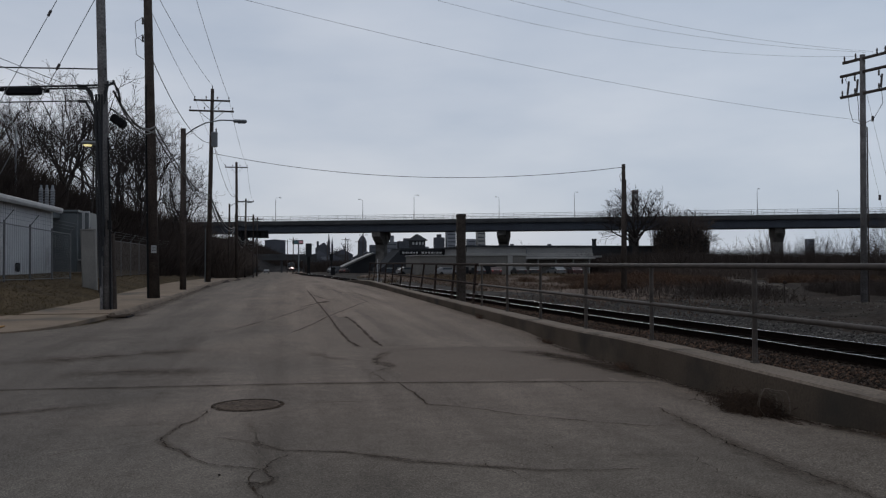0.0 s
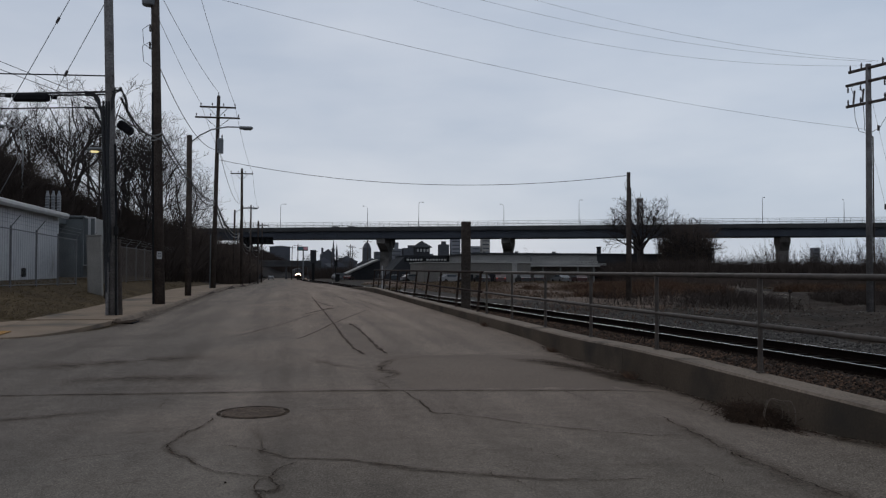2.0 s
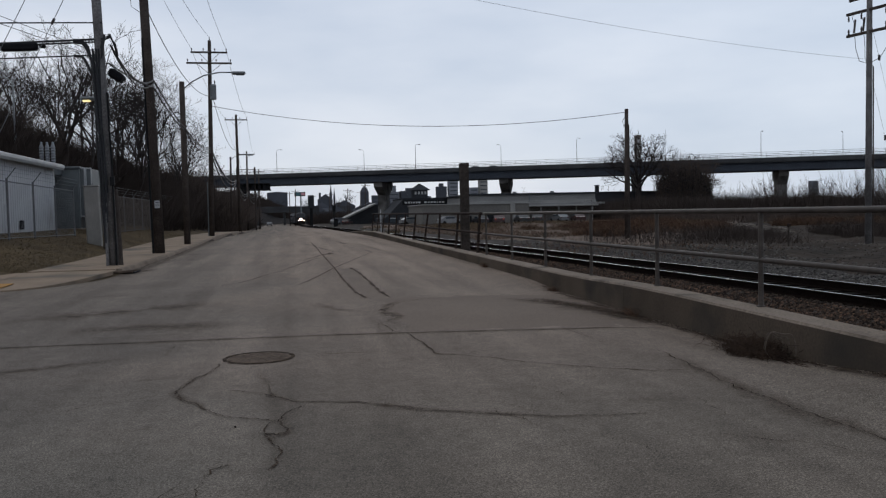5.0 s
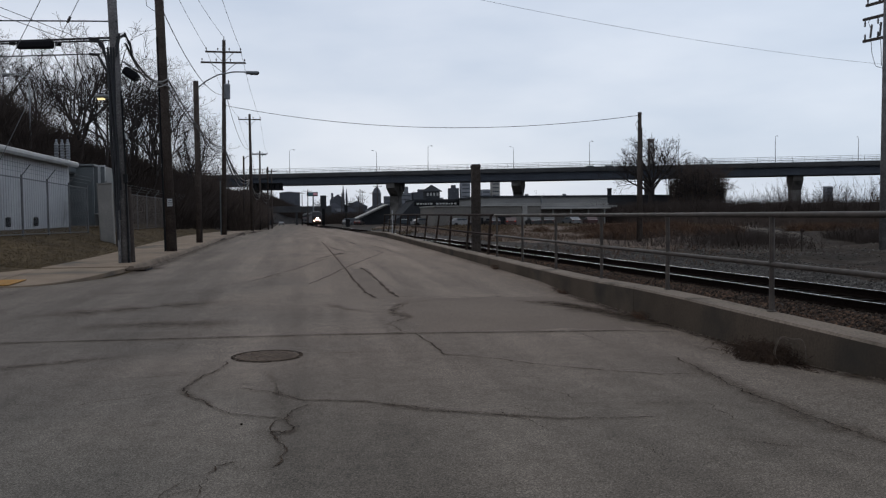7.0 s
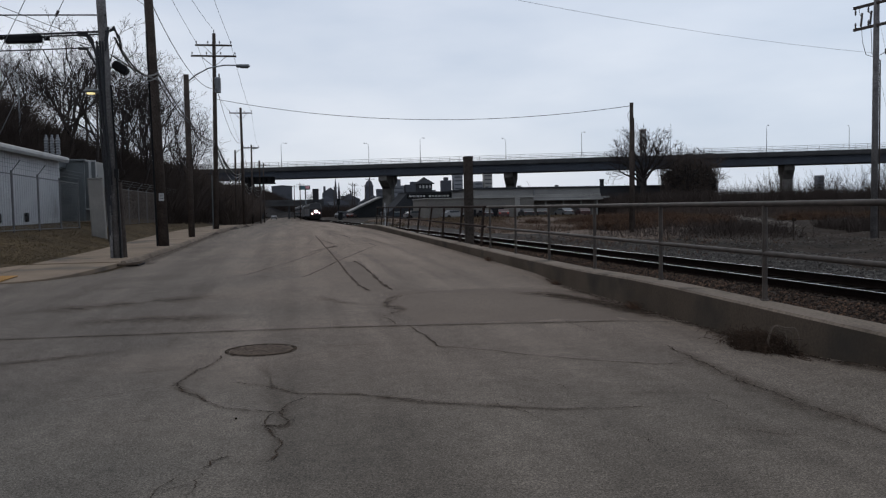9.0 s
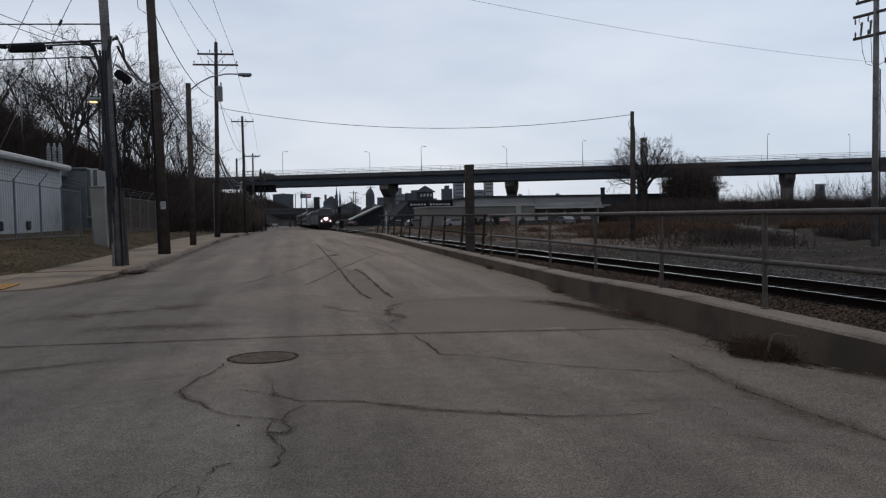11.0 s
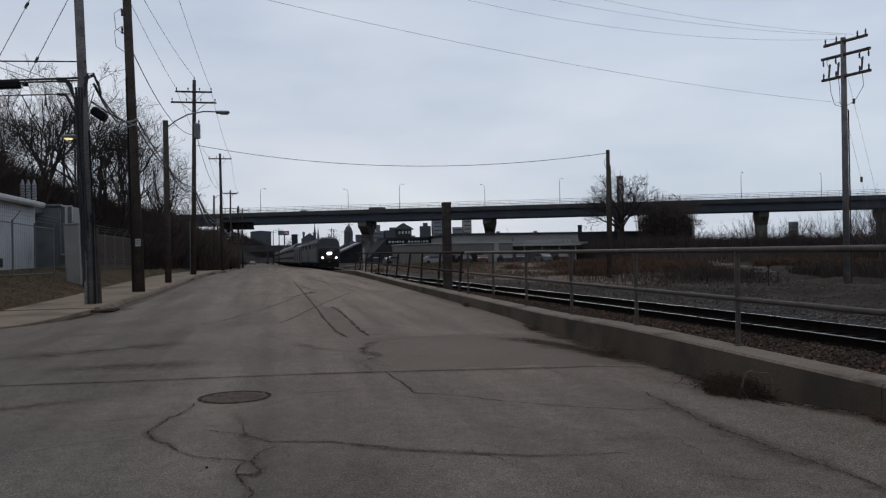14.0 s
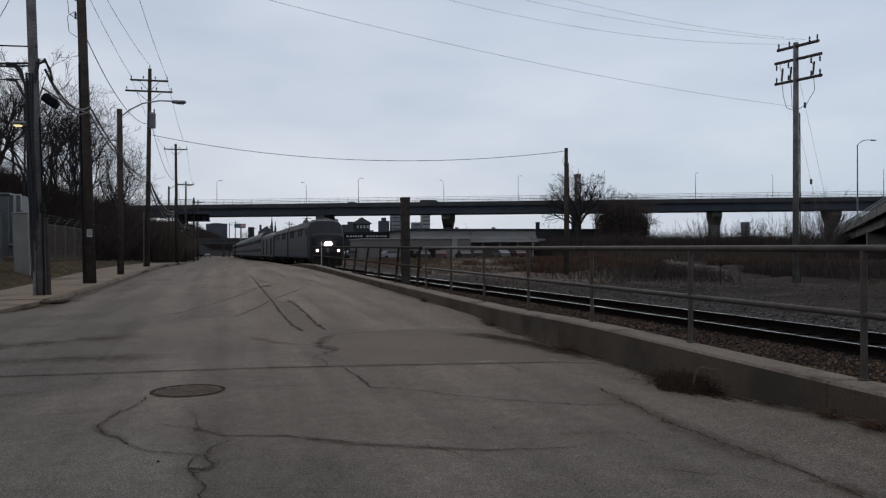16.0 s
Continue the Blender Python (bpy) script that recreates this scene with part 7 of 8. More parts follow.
def car(x, y, z, rz, paint, label, van=False, tail=False, group="parked cars"):
    t = thing("van" if van else "car", label, "van" if van else "car", (x, y, z), group, rz=rz)
    if van:
        prof = [(-2.6, 0.35), (2.5, 0.35), (2.6, 0.9), (2.3, 1.1), (1.7, 1.6), (1.4, 1.68), (-2.5, 1.7), (-2.6, 1.55)]
        hi, w = 1.45, 1.95
    else:
        prof = [(-2.15, 0.35), (2.15, 0.35), (2.2, 0.65), (2.05, 0.85), (1.0, 0.98), (0.35, 1.42), (-1.1, 1.45), (-1.75, 1.02), (-2.15, 0.95)]
        hi, w = 1.2, 1.78
    m = Matrix(((1, 0, 0, 0), (0, 0, -1, w / 2), (0, 1, 0, 0), (0, 0, 0, 1)))
    part("body", Build().prism(prof, w, m), paint, t)
    for sy in (-1, 1):
        part("side_window", Build().box((-0.3 if not van else 1.2, sy * w / 2, hi), (1.7 if not van else 0.9, 0.03, 0.30 if not van else 0.5), bevel=0.01), M_GLASS, t)
        for sx in (-1.35, 1.35):
            part("wheel", Build().tube((sx, sy * (w / 2 - 0.18), 0.33), (sx, sy * (w / 2 + 0.02), 0.33), 0.33, n=14), M_BLACK, t)
        part("tail_lamp" if tail else "rear_lamp", Build().box((-2.16 if not van else -2.61, sy * w * 0.38, 0.82), (0.06, 0.26, 0.2), bevel=0.02), M_TAIL if tail else M_REDSTRIPE, t)
    part("windscreen", Build().loft([[(1.02, -0.72, 0.99), (1.02, 0.72, 0.99), (1.05, 0.72, 0.99), (1.05, -0.72, 0.99)], [(0.38, -0.62, 1.40), (0.38, 0.62, 1.40), (0.42, 0.62, 1.40), (0.42, -0.62, 1.40)]]) if not van
         else Build().loft([[(2.31, -0.85, 1.12), (2.31, 0.85, 1.12), (2.34, 0.85, 1.12), (2.34, -0.85, 1.12)], [(1.72, -0.8, 1.55), (1.72, 0.8, 1.55), (1.75, 0.8, 1.55), (1.75, -0.8, 1.55)]]), M_GLASS, t)
    return t


lot = [(26.2, 137, 10, 0, "white car parked by the beige shed", False), (31.6, 137.5, 95, 2, "dark car parked by the beige shed", False), (34.6, 136.5, 80, 3, "red-lamped car parked by the loading bay", True),
       (38.8, 137, 90, 2, "black car parked beside the shed corner", False), (43.6, 143, 70, 2, "dark car parked before the lean-to", False), (47.6, 143, 100, 1, "silver car parked before the lean-to", False),
       (51.4, 143.5, 85, 3, "dark red car parked before the lean-to", False), (21.5, 150, 5, 1, "silver car parked near the works", False), (24.6, 176, 5, 0, "white car parked near the works", False)]
for x, y, rz, k, label, tail in lot:
    car(x, y, ground_z(x, y), rz, M_CARS[k], label, tail=tail)
car(-8.8, 300, road_z(300) + 0.02, 90, M_CARS[1], "silver car standing in the road beyond the viaduct")
car(11.5, 235, ground_z(11.5, 235), 70, M_CARS[0], "white car parked beside the railway")
car(14.5, 228, ground_z(14.5, 228), 70, M_CARS[3], "red car parked beside the railway", tail=True)


# ---- beyond the viaduct ----
def underpass():
    t = thing("railway_overbridge", "low dark concrete bridge over the far road", "bridge")
    y = 330
    block(t, "deck", -26, 10, y, y + 9, 2.9, 4.6, M_DECK, bevel=0.05)
    block(t, "parapet", -26, 10, y - 0.2, y + 0.1, 4.3, 5.3, M_DECK)
    block(t, "abutment", -26, -13.5, y + 0.5, y + 9, -3, 2.9, M_DECK)
    block(t, "abutment", 4.6, 10, y + 0.5, y + 9, -3, 2.9, M_DECK)
    block(t, "pier", -4.2, -3.4, y + 1, y + 8, -3, 2.9, M_DECK)


underpass()


M_WOODS = mat("far_woodland_floor", (0.022, 0.020, 0.020), (0.014, 0.013, 0.013), rough=0.97, scale=0.2, fine=1.5, amount=0.8, bump=0.8, depth=0.3)


def rise_z(x, y):
    """Height of the far rise behind the overbridge."""
    gap = math.exp(-((x + 9.5) / 3.5) ** 2) * (1 - step(395, 415, y))
    h = 15 * (1 - step(-34, 14, x)) * (1 - gap) + 6.0 * math.exp(-((x - 26) / 16) ** 2)
    return -3 + h * math.exp(-((y - 450) / 60) ** 2) + 1.2 * noise.noise((x * 0.08, y * 0.08, 9))


def far_hill():
    xs, ys = np.linspace(-260, 60, 60), np.linspace(380, 620, 20)
    vs = []
    for y in ys:
        for x in xs:
            vs.append((x, y, rise_z(x, y)))
    n = len(xs)
    b = Build().add(vs, [(j * n + i, j * n + i + 1, (j + 1) * n + i + 1, (j + 1) * n + i) for j in range(len(ys) - 1) for i in range(n - 1)])
    tagged(solo("far_hillside", b, M_WOODS, "distant dark wooded rise behind the road", "hill", smooth=True), kind="structure")


far_hill()
FARTREES = [SHRUB[0], KINDS[0], SHRUB[2]]
rf = random.Random(8)
for i in range(26):
    x, y = -60 + i * 3.6 + rf.uniform(-2, 2), 395 + rf.uniform(0, 60)
    if -16 < x < -4:
        continue
    plant(FARTREES[i % 3], x, y, rf.uniform(0.6, 0.85), rf.uniform(0, 360), "distant bare tree on the dark rise", "distant trees", z=rise_z(x, y) - 0.2)
for i in range(14):
    x, y = 10 + i * 5.0 + rf.uniform(-2, 2), 300 + rf.uniform(0, 120)
    plant(FARTREES[i % 3], x, y, rf.uniform(0.45, 0.6), rf.uniform(0, 360), "distant bare tree among houses", "distant trees", z=-2.8)


def house(x, y, w, h, roof, material, label, name="house"):
    t = thing(name, label, "building", (x, y, -3), "distant buildings")
    part("wall", Build().box((0, 0, h / 2), (w, w * 0.8, h), bevel=0.1), material, t)
    if roof:
        part("roof", Build().loft([[(-w / 2 - 0.4, yy, h), (w / 2 + 0.4, yy, h), (0.1, yy, h + roof), (-0.1, yy, h + roof)] for yy in (-w * 0.42, w * 0.42)]), M_FARD, t)
    k = max(2, int(w / 4))
    for i in range(k):
        for j in range(max(1, int(h / 4))):
            part("window", Build().box((-w / 2 + (i + 0.5) * w / k, -w * 0.4, 2 + j * 3.6), (w / k * 0.45, 0.2, 1.6)), M_FARWIN, t)
    return t


brush("rise_brush", "dark brush on the far rise", 18000, lambda r: (r.choice((r.uniform(-70, -13), r.uniform(-30, -13), r.uniform(-20, 10))), r.uniform(412, 470), 1.0), (1.5, 5.0), M_TWIGD, 39, 0.25, 0.10, 3, rise_z)
brush("bank_brush", "dark brush on the bank beside the overbridge", 6000, lambda r: (r.choice((r.uniform(-40, -14.5), r.uniform(5.5, 34))), r.uniform(310, 372), 1.0), (2.0, 5.5), M_TWIGD, 40, 0.2, 0.08, 3)
house(-9.5, 500, 12, 18.4, 0.6, M_FARD, "grey flat-topped building on the far rise")
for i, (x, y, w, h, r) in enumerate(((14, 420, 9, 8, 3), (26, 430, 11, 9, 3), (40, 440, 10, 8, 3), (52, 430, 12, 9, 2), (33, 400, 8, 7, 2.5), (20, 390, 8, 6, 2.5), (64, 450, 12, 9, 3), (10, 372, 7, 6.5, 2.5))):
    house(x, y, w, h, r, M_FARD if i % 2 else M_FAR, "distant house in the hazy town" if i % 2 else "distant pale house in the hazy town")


def church():
    t = thing("church", "distant grey church with two pointed spires", "church", (36, 900, -4))
    part("nave", Build().loft([[(-9.5, y, 0), (6.0, y, 0), (6.0, y, 23), (-1.5, y, 28.5), (-9.5, y, 23)] for y in (0, 30)]), M_FARD, t)
    part("chimney", Build().box((-7.6, 4, 27), (2.4, 2.4, 6), bevel=0.1), M_FARD, t)
    for x, w, h, s in ((4.4, 2.6, 27, 12.5), (8.0, 2.2, 25, 9.5)):
        p = part("tower", Build().box((x, 2, h / 2), (w, w, h), bevel=0.1), M_FARD, t)
        part("spire", Build().loft([[(x + sx * r, 2 + sy * r, z) for sx, sy in ((-1, -1), (1, -1), (1, 1), (-1, 1))] for r, z in ((w / 2, h), (0.08, h + s))]), M_FARD, p)
    part("spire", Build().loft([[(21 + sx * r, 2 + sy * r, z) for sx, sy in ((-1, -1), (1, -1), (1, 1), (-1, 1))] for r, z in ((1.2, 0), (1.2, 18), (0.05, 27))]), M_FARD, t)


church()


def tower(x0, x1, top, label, material, cap=None, dome=False, y=900):
    t = thing("tower_block", label, "building", ((x0 + x1) / 2, y, -4), "distant skyline")
    w = x1 - x0
    part("wall", Build().box((0, 0, (top + 4) / 2), (w, w, top + 4), bevel=0.15), material, t)
    for j in range(max(2, int(top / 5))):
        part("window_band", Build().box((0, -w / 2 - 0.02, top + 1 - j * 4.2), (w * 0.82, 0.2, 1.3)), M_FARWIN, t)
    if cap:
        part("top_storey", Build().box(((cap[0] + cap[1]) / 2 - (x0 + x1) / 2, 0, (top + cap[2]) / 2 + 4), (cap[1] - cap[0], w * 0.6, cap[2] - top), bevel=0.1), material, t)
    if dome:
        part("dome", Build().ring((0, 0, top + 4), [(w * 0.48, 0), (w * 0.46, 1.6), (w * 0.34, 4.2), (w * 0.12, 6.0), (0.3, 6.4), (0.1, 8.5)], 14), material, t)


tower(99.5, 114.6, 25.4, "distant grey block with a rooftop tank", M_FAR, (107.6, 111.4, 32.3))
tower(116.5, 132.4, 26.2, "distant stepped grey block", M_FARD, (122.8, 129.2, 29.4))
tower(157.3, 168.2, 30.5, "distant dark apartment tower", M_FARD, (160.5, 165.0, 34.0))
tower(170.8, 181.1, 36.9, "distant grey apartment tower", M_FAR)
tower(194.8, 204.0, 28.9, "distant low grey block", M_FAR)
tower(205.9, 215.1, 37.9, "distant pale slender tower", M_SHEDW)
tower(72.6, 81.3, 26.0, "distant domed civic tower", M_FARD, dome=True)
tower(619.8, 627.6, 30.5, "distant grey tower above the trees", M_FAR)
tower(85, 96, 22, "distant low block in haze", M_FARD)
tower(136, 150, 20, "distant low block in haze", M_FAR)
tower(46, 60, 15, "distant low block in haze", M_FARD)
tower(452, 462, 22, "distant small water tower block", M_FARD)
board = thing("billboard", "lit roadside screen, half pink and half dark", "billboard", (2.6, 300, -2.4))
part("post", Build().tube((0, 0.4, 0), (0, 0.4, 11.2), 0.25, n=10), M_STEEL, board)
part("housing", Build().box((-0.3, 0, 11.7), (3.9, 0.5, 1.5), bevel=0.05), M_BLACK, board)
part("lit_panel", Build().box((0.75, -0.27, 11.75), (1.4, 0.06, 0.9), bevel=0.01), glow("screen_pink", (0.20, 0.10, 0.12), 0.6), board)
part("dim_panel", Build().box((-0.95, -0.27, 11.7), (1.9, 0.06, 1.2), bevel=0.01), glow("screen_teal", (0.015, 0.04, 0.05), 0.6), board)
dark = thing("dark_silo", "dark boxy steel tower beside the railway", "tower", (5.4, 262, -2.2))
part("leg_frame", Build().box((0, 0, 3.0), (0.9, 0.9, 6.2), bevel=0.05), M_BLACK, dark)
part("box", Build().box((0, 0, 8.0), (1.9, 1.6, 4.2), bevel=0.06), M_DARKROOF, dark)
white = thing("equipment_hut", "small white equipment hut beside the railway", "hut", (12.6, 240, -2.0))
part("wall", Build().box((0, 0, 1.2), (3.2, 2.4, 3.0), bevel=0.05), M_FAR, white)
for x, y, h in ((16.5, 255, 11), (19.5, 290, 12), (24.0, 300, 12), (13.0, 305, 11.5), (-1.5, 300, 12.5), (0.5, 265, 12.0), (21.5, 250, 12.5), (7.5, 340, 12)):
    q = pole(x, y, ground_z(x, y) - 0.2, x + 0.15, h, 0.17, 0.12, "far utility pole beyond the viaduct", M_POLED)
    crossarm(q, 0.12, h - 0.6, 2.6, 3, brace=False)
for k in range(5):
    house(150 + k * 34 + (k % 2) * 9, 420 + k * 25, 18 + 4 * (k % 3), 7 + k % 3, 0, M_FARD, "distant low dark building beyond the brush", "depot")
leaning = thing("bent_sign_post", "bent metal sign post on the viaduct railing", "sign post", tuple(via(103.0, 0.1, 13.6)))
part("post", Build().tube((-0.9, 0, 0.9), (0.9, 0, -0.6), 0.12, n=6), M_STEEL, leaning)
part("stay", Build().tube((0.1, 0, 0.2), (0.8, 0, 0.35), 0.08, n=6), M_STEEL, leaning)


# ---- small things at the wall ----
M_DEADTWIG = mat("dead_brown_twigs", (0.060, 0.040, 0.028), (0.026, 0.018, 0.014), rough=0.95, scale=8, bump=0)


M_VINE = mat("bleached_vine", (0.125, 0.10, 0.082), (0.08, 0.065, 0.052), rough=0.9, scale=8, bump=0)


def tumbleweed():
    t = thing("dry_brush_heap", "heap of dry brown brush caught against the wall", "brush", (4.74, 7.86, road_top(4.7, 7.86)))
    rnd = random.Random(3)
    b = Build()
    for _ in range(2600):
        a = Vector((rnd.gauss(0.05, 0.10), rnd.gauss(0.05, 0.18), abs(rnd.gauss(0.02, 0.05))))
        d = Vector((rnd.uniform(-1, 1), rnd.uniform(-1, 1), rnd.uniform(-0.6, 0.35))).normalized() * rnd.uniform(0.06, 0.17)
        m = a + d * 0.5 + Vector((rnd.uniform(-0.04, 0.04), rnd.uniform(-0.04, 0.04), rnd.uniform(0, 0.05)))
        e = a + d
        if max(a.x, m.x, e.x) > 0.19:
            continue
        e.z, m.z = max(e.z, 0.01), max(m.z, 0.01)
        b.pipe([a, m, e], 0.0026, 3, 0.0014)
    t.matrix_basis = t.matrix_basis @ Matrix.Scale(1.16, 4)
    tagged(part("tangle", b, M_DEADTWIG, t), kind="stuff")
    for k in range(16):
        x, y = rnd.uniform(-0.10, 0.16), -0.25 - 0.5 * rnd.random() ** 1.5
        a = rnd.uniform(-0.7, 0.5)
        L = rnd.uniform(0.12, 0.34)
        b = Build().pipe([(x, y, 0.012), (x + L * 0.5 * math.sin(a) * 0.5, y - L * 0.5, 0.03), (x + L * math.sin(a) * 0.4, y - L, 0.014)], 0.006, 4, 0.003)
        part("stick", b, M_DEADTWIG, t)
    for k in range(3):
        b = Build().pipe([(0.03 + 0.8 * (0.085 + 0.02 * k) * math.cos(w + 0.4 * k), -0.22 - 0.06 * k - 0.6 * (0.085 + 0.02 * k) * math.cos(w + 0.4 * k), 0.12 + (0.105 + 0.02 * k) * math.sin(w + 0.4 * k) + 0.02 * math.sin(w * 4 + k)) for w in np.linspace(-1.2, 2.4 + 0.7 * k, 22)], 0.006, 5, 0.003)
        part("loop_stem", b, M_VINE, t, "pale curled vine stem")


tumbleweed()


def weed_tuft(x, y, s, seed):
    t = thing("weed_tuft", "small dry weed tuft at the wall foot", "weed", (x, y, road_top(x, y)), "weeds at the wall")
    rnd = random.Random(seed)
    b = Build()
    for _ in range(60):
        h = rnd.uniform(0.05, 0.2) * s
        p = Vector((rnd.gauss(0, 0.03), rnd.gauss(0, 0.08), 0))
        b.pipe([p, p + Vector((rnd.gauss(-0.02, 0.04), rnd.gauss(0, 0.05), h * 0.6)), p + Vector((rnd.gauss(-0.05, 0.06), rnd.gauss(0, 0.1), h))], 0.004, 3, 0.001)
    part("tuft", b, M_RUSSET, t)


for i, (x, y, s) in enumerate(((4.87, 11.4, 0.7), (4.85, 5.8, 0.4), (4.84, 5.3, 0.45), (4.9, 15.2, 0.55), (4.9, 21.0, 0.7), (4.88, 4.5, 0.5))):
    weed_tuft(x, y, s, i)
bits = random.Random(12)
for i, (x, y) in enumerate(((-0.5, 6.15), (1.5, 12.8), (-3.6, 10.2))):
    solo("stone_chip", Build().box((x, y, road_top(x, y) + 0.008), (bits.uniform(0.012, 0.024), bits.uniform(0.012, 0.02), 0.012), bits.uniform(0, 3), 0.004), M_STONE, "small dark stone chip lying on the pavement", "stone", "stone chips")


# ---- the train ----
def body_section(y, hw, z0, z1, sh, top_hw):
    """Eight-sided body section: half width, floor, roof, shoulder drop, roof half width."""
    return [(-hw, y, z0), (hw, y, z0), (hw, y, z1 - sh), (top_hw + (hw - top_hw) * 0.35, y, z1 - sh * 0.3), (top_hw * 0.6, y, z1), (-top_hw * 0.6, y, z1),
            (-top_hw - (hw - top_hw) * 0.35, y, z1 - sh * 0.3), (-hw, y, z1 - sh)]


def bogie(t, y, wheelbase=2.6, r=0.48):
    b = part("bogie", Build().box((0, y, 0.62), (2.3, wheelbase + 0.9, 0.34), bevel=0.06), M_UNDER, t)
    for dy in (-wheelbase / 2, wheelbase / 2):
        for sx in (-0.75, 0.75):
            part("wheel", Build().tube((sx - 0.07, y + dy, r), (sx + 0.07, y + dy, r), r, n=18), M_RAIL, b)


def locomotive():
    t = thing("locomotive", "grey-blue passenger diesel locomotive with lit headlight", "locomotive")
    S = [body_section(0.0, 1.12, 0.95, 2.55, 0.5, 0.95), body_section(0.14, 1.36, 0.85, 2.86, 0.35, 1.2), body_section(0.5, 1.50, 0.8, 3.06, 0.4, 1.3),
         body_section(1.1, 1.52, 0.8, 3.66, 0.5, 1.25), body_section(1.6, 1.53, 0.8, 4.14, 0.6, 1.2), body_section(2.4, 1.53, 0.8, 4.32, 0.7, 1.15),
         body_section(20.6, 1.53, 0.8, 4.32, 0.7, 1.15), body_section(20.9, 1.45, 0.85, 4.0, 0.7, 1.1)]
    part("body", Build().loft(S), M_LOCO, t)
    part("pilot", Build().loft([[(-1.25, 0.15, 0.15), (1.25, 0.15, 0.15), (1.35, 0.15, 0.95), (-1.35, 0.15, 0.95)], [(-1.35, 0.9, 0.15), (1.35, 0.9, 0.15), (1.45, 0.9, 0.95), (-1.45, 0.9, 0.95)]]), M_UNDER, t, "dark steel pilot")
    part("coupler", Build().box((0, -0.15, 0.85), (0.3, 0.6, 0.28), bevel=0.05), M_UNDER, t)
    for sx in (-1, 1):
        x0, x1 = (0.08, 1.12) if sx > 0 else (-1.12, -0.08)
        part("windshield", Build().loft([[(x0, 0.62, 3.07), (x1, 0.66, 3.07), (x1, 0.68, 3.07), (x0, 0.64, 3.07)], [(x0, 1.12, 3.56), (x1, 1.16, 3.50), (x1, 1.2, 3.50), (x0, 1.16, 3.56)]]), M_GLASS, t)
        part("side_window", Build().box((sx * 1.53, 2.9, 3.2), (0.04, 0.75, 0.55), bevel=0.015), M_GLASS, t)
        part("side_window", Build().box((sx * 1.53, 3.8, 3.2), (0.04, 0.6, 0.55), bevel=0.015), M_GLASS, t)
        part("side_panel", Build().box((sx * 1.53, 11.6, 2.30), (0.03, 17.8, 2.1), bevel=0.008), M_LOCOS, t, "silver-grey painted flank")
        part("cab_door", Build().box((sx * 1.535, 4.9, 2.2), (0.04, 0.7, 2.0), bevel=0.015), M_LOCOD, t)
        part("lower_band", Build().box((sx * 1.535, 11.3, 1.15), (0.03, 18.0, 0.5), bevel=0.01), M_LOCOD, t, "dark blue lower band")
        part("stripe", Build().box((sx * 1.54, 11.3, 1.55), (0.03, 18.0, 0.07)), M_REDSTRIPE, t, "thin red stripe")
        for y in (7.2, 9.4, 14.6, 16.2, 17.8):
            g = part("grille", Build().box((sx * 1.535, y, 3.25), (0.05, 1.3, 0.75), bevel=0.01), M_UNDER, t)
            for k in range(5):
                part("louvre", Build().box((sx * 1.565, y, 2.98 + k * 0.13), (0.02, 1.2, 0.05)), M_LOCO, g)
        part("ditch_light", Build().tube((sx * 0.94, -0.02, 1.50), (sx * 0.94, 0.3, 1.50), 0.10, n=14), M_DITCH, t, "bright ditch lamp")
        part("handrail", Build().pipe([(sx * 1.56, 5.5, 1.3), (sx * 1.6, 5.5, 1.6), (sx * 1.6, 5.5, 2.6), (sx * 1.56, 5.5, 2.8)], 0.02, 5), M_STEEL, t)
    part("headlight_housing", Build().box((0, 0.06, 2.08), (0.66, 0.24, 0.36), bevel=0.06), M_UNDER, t)
    for sx in (-0.15, 0.15):
        part("headlight", Build().tube((sx, -0.10, 2.08), (sx, 0.0, 2.08), 0.135, n=16), M_HEAD, t, "bright headlight")
    part("nose_band", Build().box((0, 0.03, 1.12), (2.3, 0.16, 0.5), bevel=0.03), M_UNDER, t)
    part("emblem", Build().box((0, 0.10, 2.5), (0.8, 0.06, 0.16), bevel=0.02), M_TRIMW, t, "pale nose emblem")
    part("fuel_tank", Build().box((0, 10.5, 0.6), (2.5, 6.0, 0.7), bevel=0.12), M_UNDER, t)
    for y in (7.0, 12.5, 16.5, 19.0):
        part("roof_fan", Build().ring((0, y, 4.28), [(0.6, 0), (0.6, 0.1), (0.5, 0.16), (0, 0.16)], 16), M_UNDER, t)
    part("horn", Build().box((0.3, 3.0, 4.38), (0.4, 0.5, 0.16), bevel=0.04), M_STEEL, t)
    bogie(t, 3.6)
    bogie(t, 17.4)
    return t


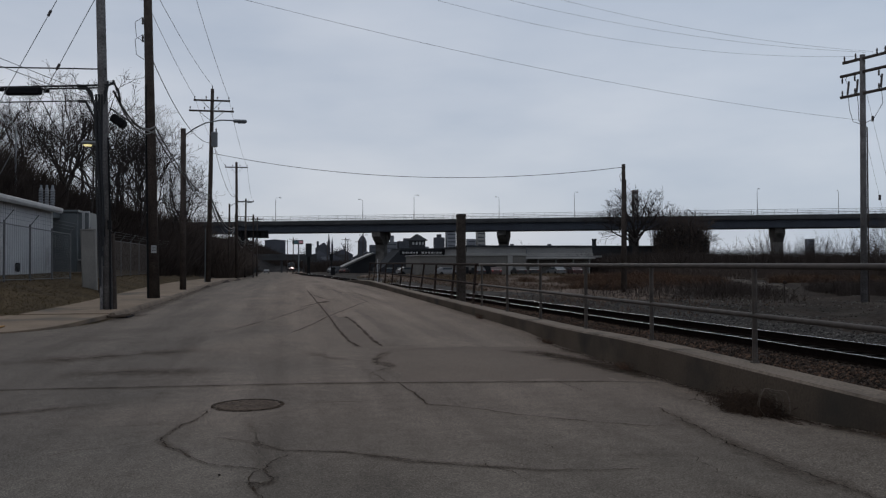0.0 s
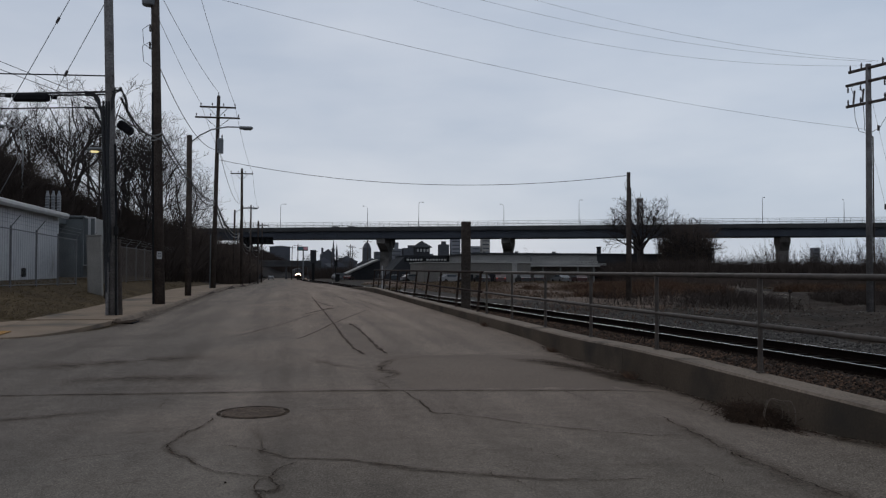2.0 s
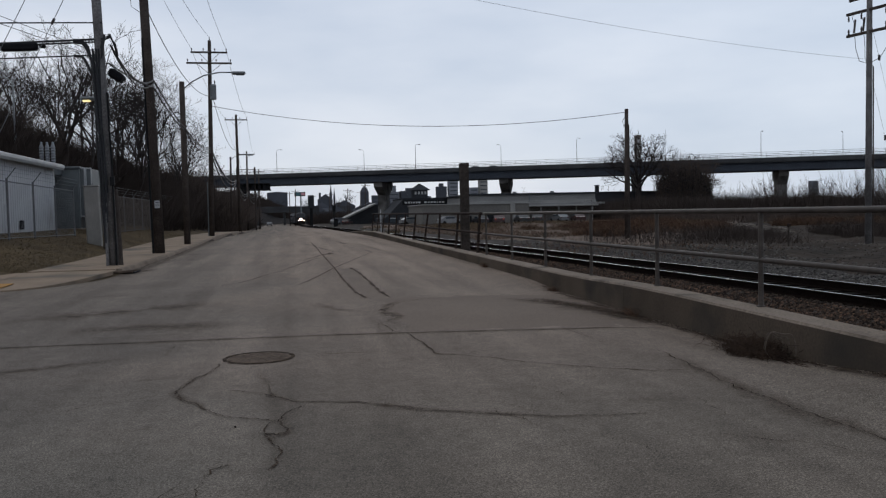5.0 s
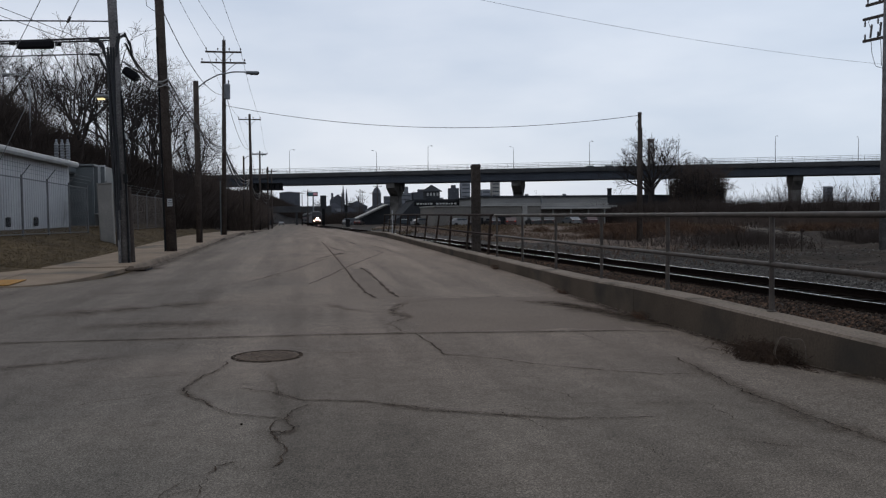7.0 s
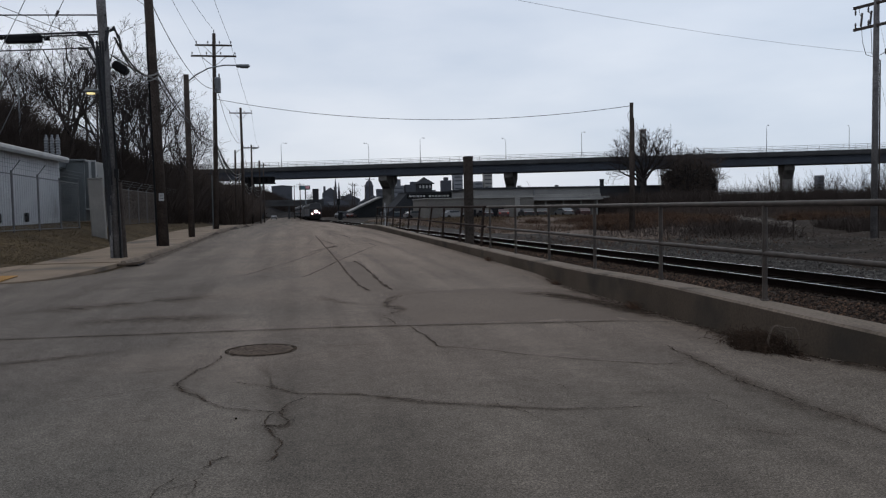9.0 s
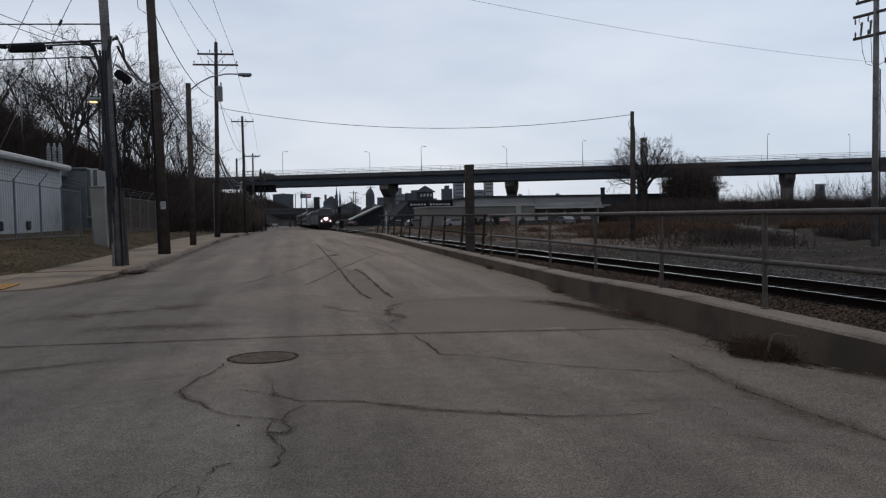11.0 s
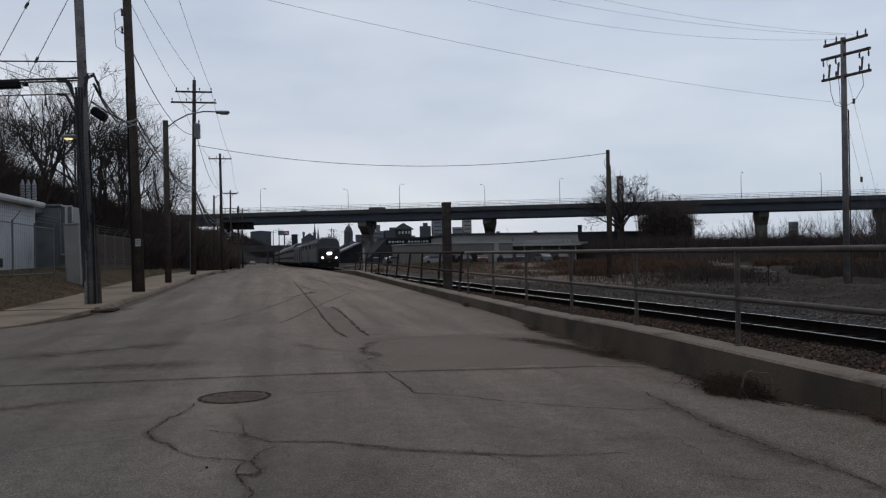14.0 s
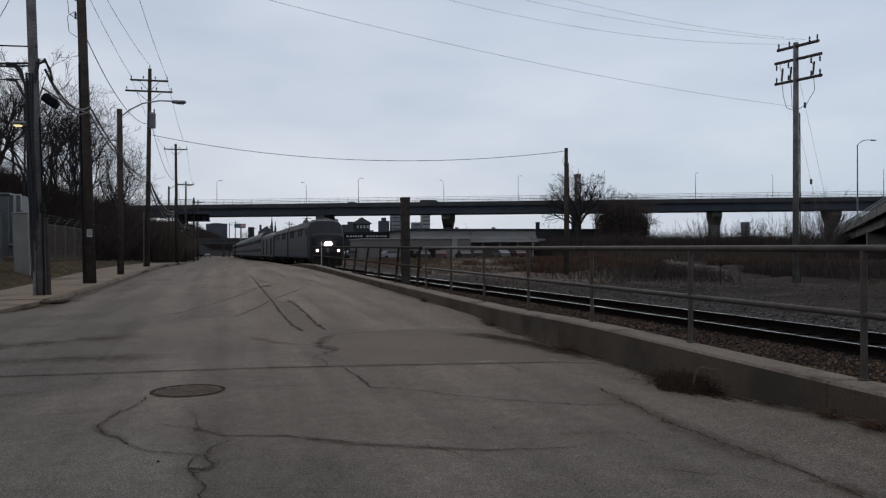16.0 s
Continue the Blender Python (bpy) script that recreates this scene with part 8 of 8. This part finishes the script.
def coach(baggage=False):
    t = thing("baggage_car" if baggage else "passenger_coach", "silver baggage car with dark doors" if baggage else "tall silver double-deck passenger coach with dark windows", "railway car", group="" if baggage else "passenger coaches")
    h = 4.3 if baggage else 4.9
    L = 25.6
    S = [body_section(y, hw, 0.75, h, 0.75, 1.1) for y, hw in ((0.0, 1.45), (0.15, 1.54), (L - 0.15, 1.54), (L, 1.45))]
    part("body", Build().loft(S), M_SILVER, t)
    part("roof", Build().loft([[(-1.2, y, h - 0.28), (1.2, y, h - 0.28), (0.75, y, h + 0.03), (-0.75, y, h + 0.03)] for y in (0.2, L - 0.2)]), M_COACHROOF, t)
    part("gangway", Build().box((0, -0.2, 2.3), (1.1, 0.5, 2.6), bevel=0.05), M_BLACK, t)
    for sx in (-1, 1):
        if baggage:
            for y in (4.0, 12.8, 21.5):
                part("door", Build().box((sx * 1.545, y, 2.2), (0.05, 2.3, 2.4), bevel=0.02), M_UNDER, t, "dark sliding door")
            part("stripe", Build().box((sx * 1.55, L / 2, 3.75), (0.03, L - 1, 0.12)), M_LOCOD, t)
        else:
            for z, hh in ((3.35, 0.62), (1.75, 0.55)):
                part("window_band", Build().box((sx * 1.545, L / 2, z), (0.03, L - 2.4, hh + 0.12), bevel=0.01), M_LOCOD, t)
                for i in range(12):
                    part("window", Build().box((sx * 1.565, 2.3 + i * 1.9, z), (0.03, 1.35, hh), bevel=0.01), M_GLASS, t)
            part("stripe", Build().box((sx * 1.55, L / 2, 2.75), (0.03, L - 0.6, 0.10)), M_REDSTRIPE, t)
            part("door", Build().box((sx * 1.55, 12.8, 1.7), (0.05, 0.9, 1.9), bevel=0.02), M_COACHROOF, t)
    part("underframe", Build().box((0, L / 2, 0.55), (2.4, L - 9, 0.5), bevel=0.05), M_UNDER, t)
    bogie(t, 3.2)
    bogie(t, L - 3.2)
    return t


engine = locomotive()
second = copy_thing(engine, pose(0, 0, 0))
for o in [c for c in second.children_recursive if c.name.split(".")[0] in ("headlight", "ditch_light")]:
    o.data = o.data.copy()
    o.data.materials[0] = M_GLASS
    o["label"] = "unlit lamp glass"
tagged(second, "grey-blue diesel locomotive coupled tail first")
baggage = coach(True)
coaches = [coach()]
coaches += [copy_thing(coaches[0], pose(0, 0, 0)) for _ in range(7)]


def on_track(y):
    """The pose of a vehicle whose front stands at y on the track."""
    dx, dz = (rail_x(y + 18) - rail_x(y + 3)) / 15, (rail_z(y + 18) - rail_z(y + 3)) / 15
    return Matrix.Translation((rail_x(y + 3) - 3 * dx, y, rail_z(y + 3) - 3 * dz)) @ Matrix.Rotation(-math.atan(dx), 4, "Z") @ Matrix.Rotation(math.atan(dz), 4, "X")


def train_y(t):
    """Where the leading end stands at t seconds."""
    return 72.0 + 20.0 * (16.0 - t)


def on_deck(s, across):
    """The pose of a car driving along the viaduct."""
    return Matrix.Translation(via(s, across, 12.37)) @ Matrix.Rotation(VA, 4, "Z")


traffic = [(car(0, 0, 0, 0, M_CARS[2], "dark car driving across the viaduct", group="viaduct traffic"), -19.1, 13.44, 11.2),
           (car(0, 0, 0, 0, M_CARS[1], "grey car driving across the viaduct", group="viaduct traffic"), -14.4, 13.44, 11.2),
           (car(0, 0, 0, 0, M_CARS[2], "dark van driving across the viaduct", True, group="viaduct traffic"), -153.9, 12.80, 10.6),
           (car(0, 0, 0, 0, M_CARS[4], "dark car following across the viaduct", group="viaduct traffic"), -176.5, 12.90, 11.2)]


def motions():
    times = [0.5 * i for i in range(33)]
    walk(engine, [(t, on_track(train_y(t))) for t in times])
    for c, s0, speed, across in traffic:
        walk(c, [(t, on_deck(s0 + speed * t, across)) for t in (0.0, 8.0, 16.0)])
    turned = Matrix.Translation((0, 20.9, 0)) @ Matrix.Rotation(math.pi, 4, "Z")
    walk(second, [(t, on_track(train_y(t) + 21.6) @ turned) for t in times])
    walk(baggage, [(t, on_track(train_y(t) + 43.3)) for t in times])
    for i, c in enumerate(coaches):
        walk(c, [(t, on_track(train_y(t) + 69.7 + 26.3 * i)) for t in times])


motions()
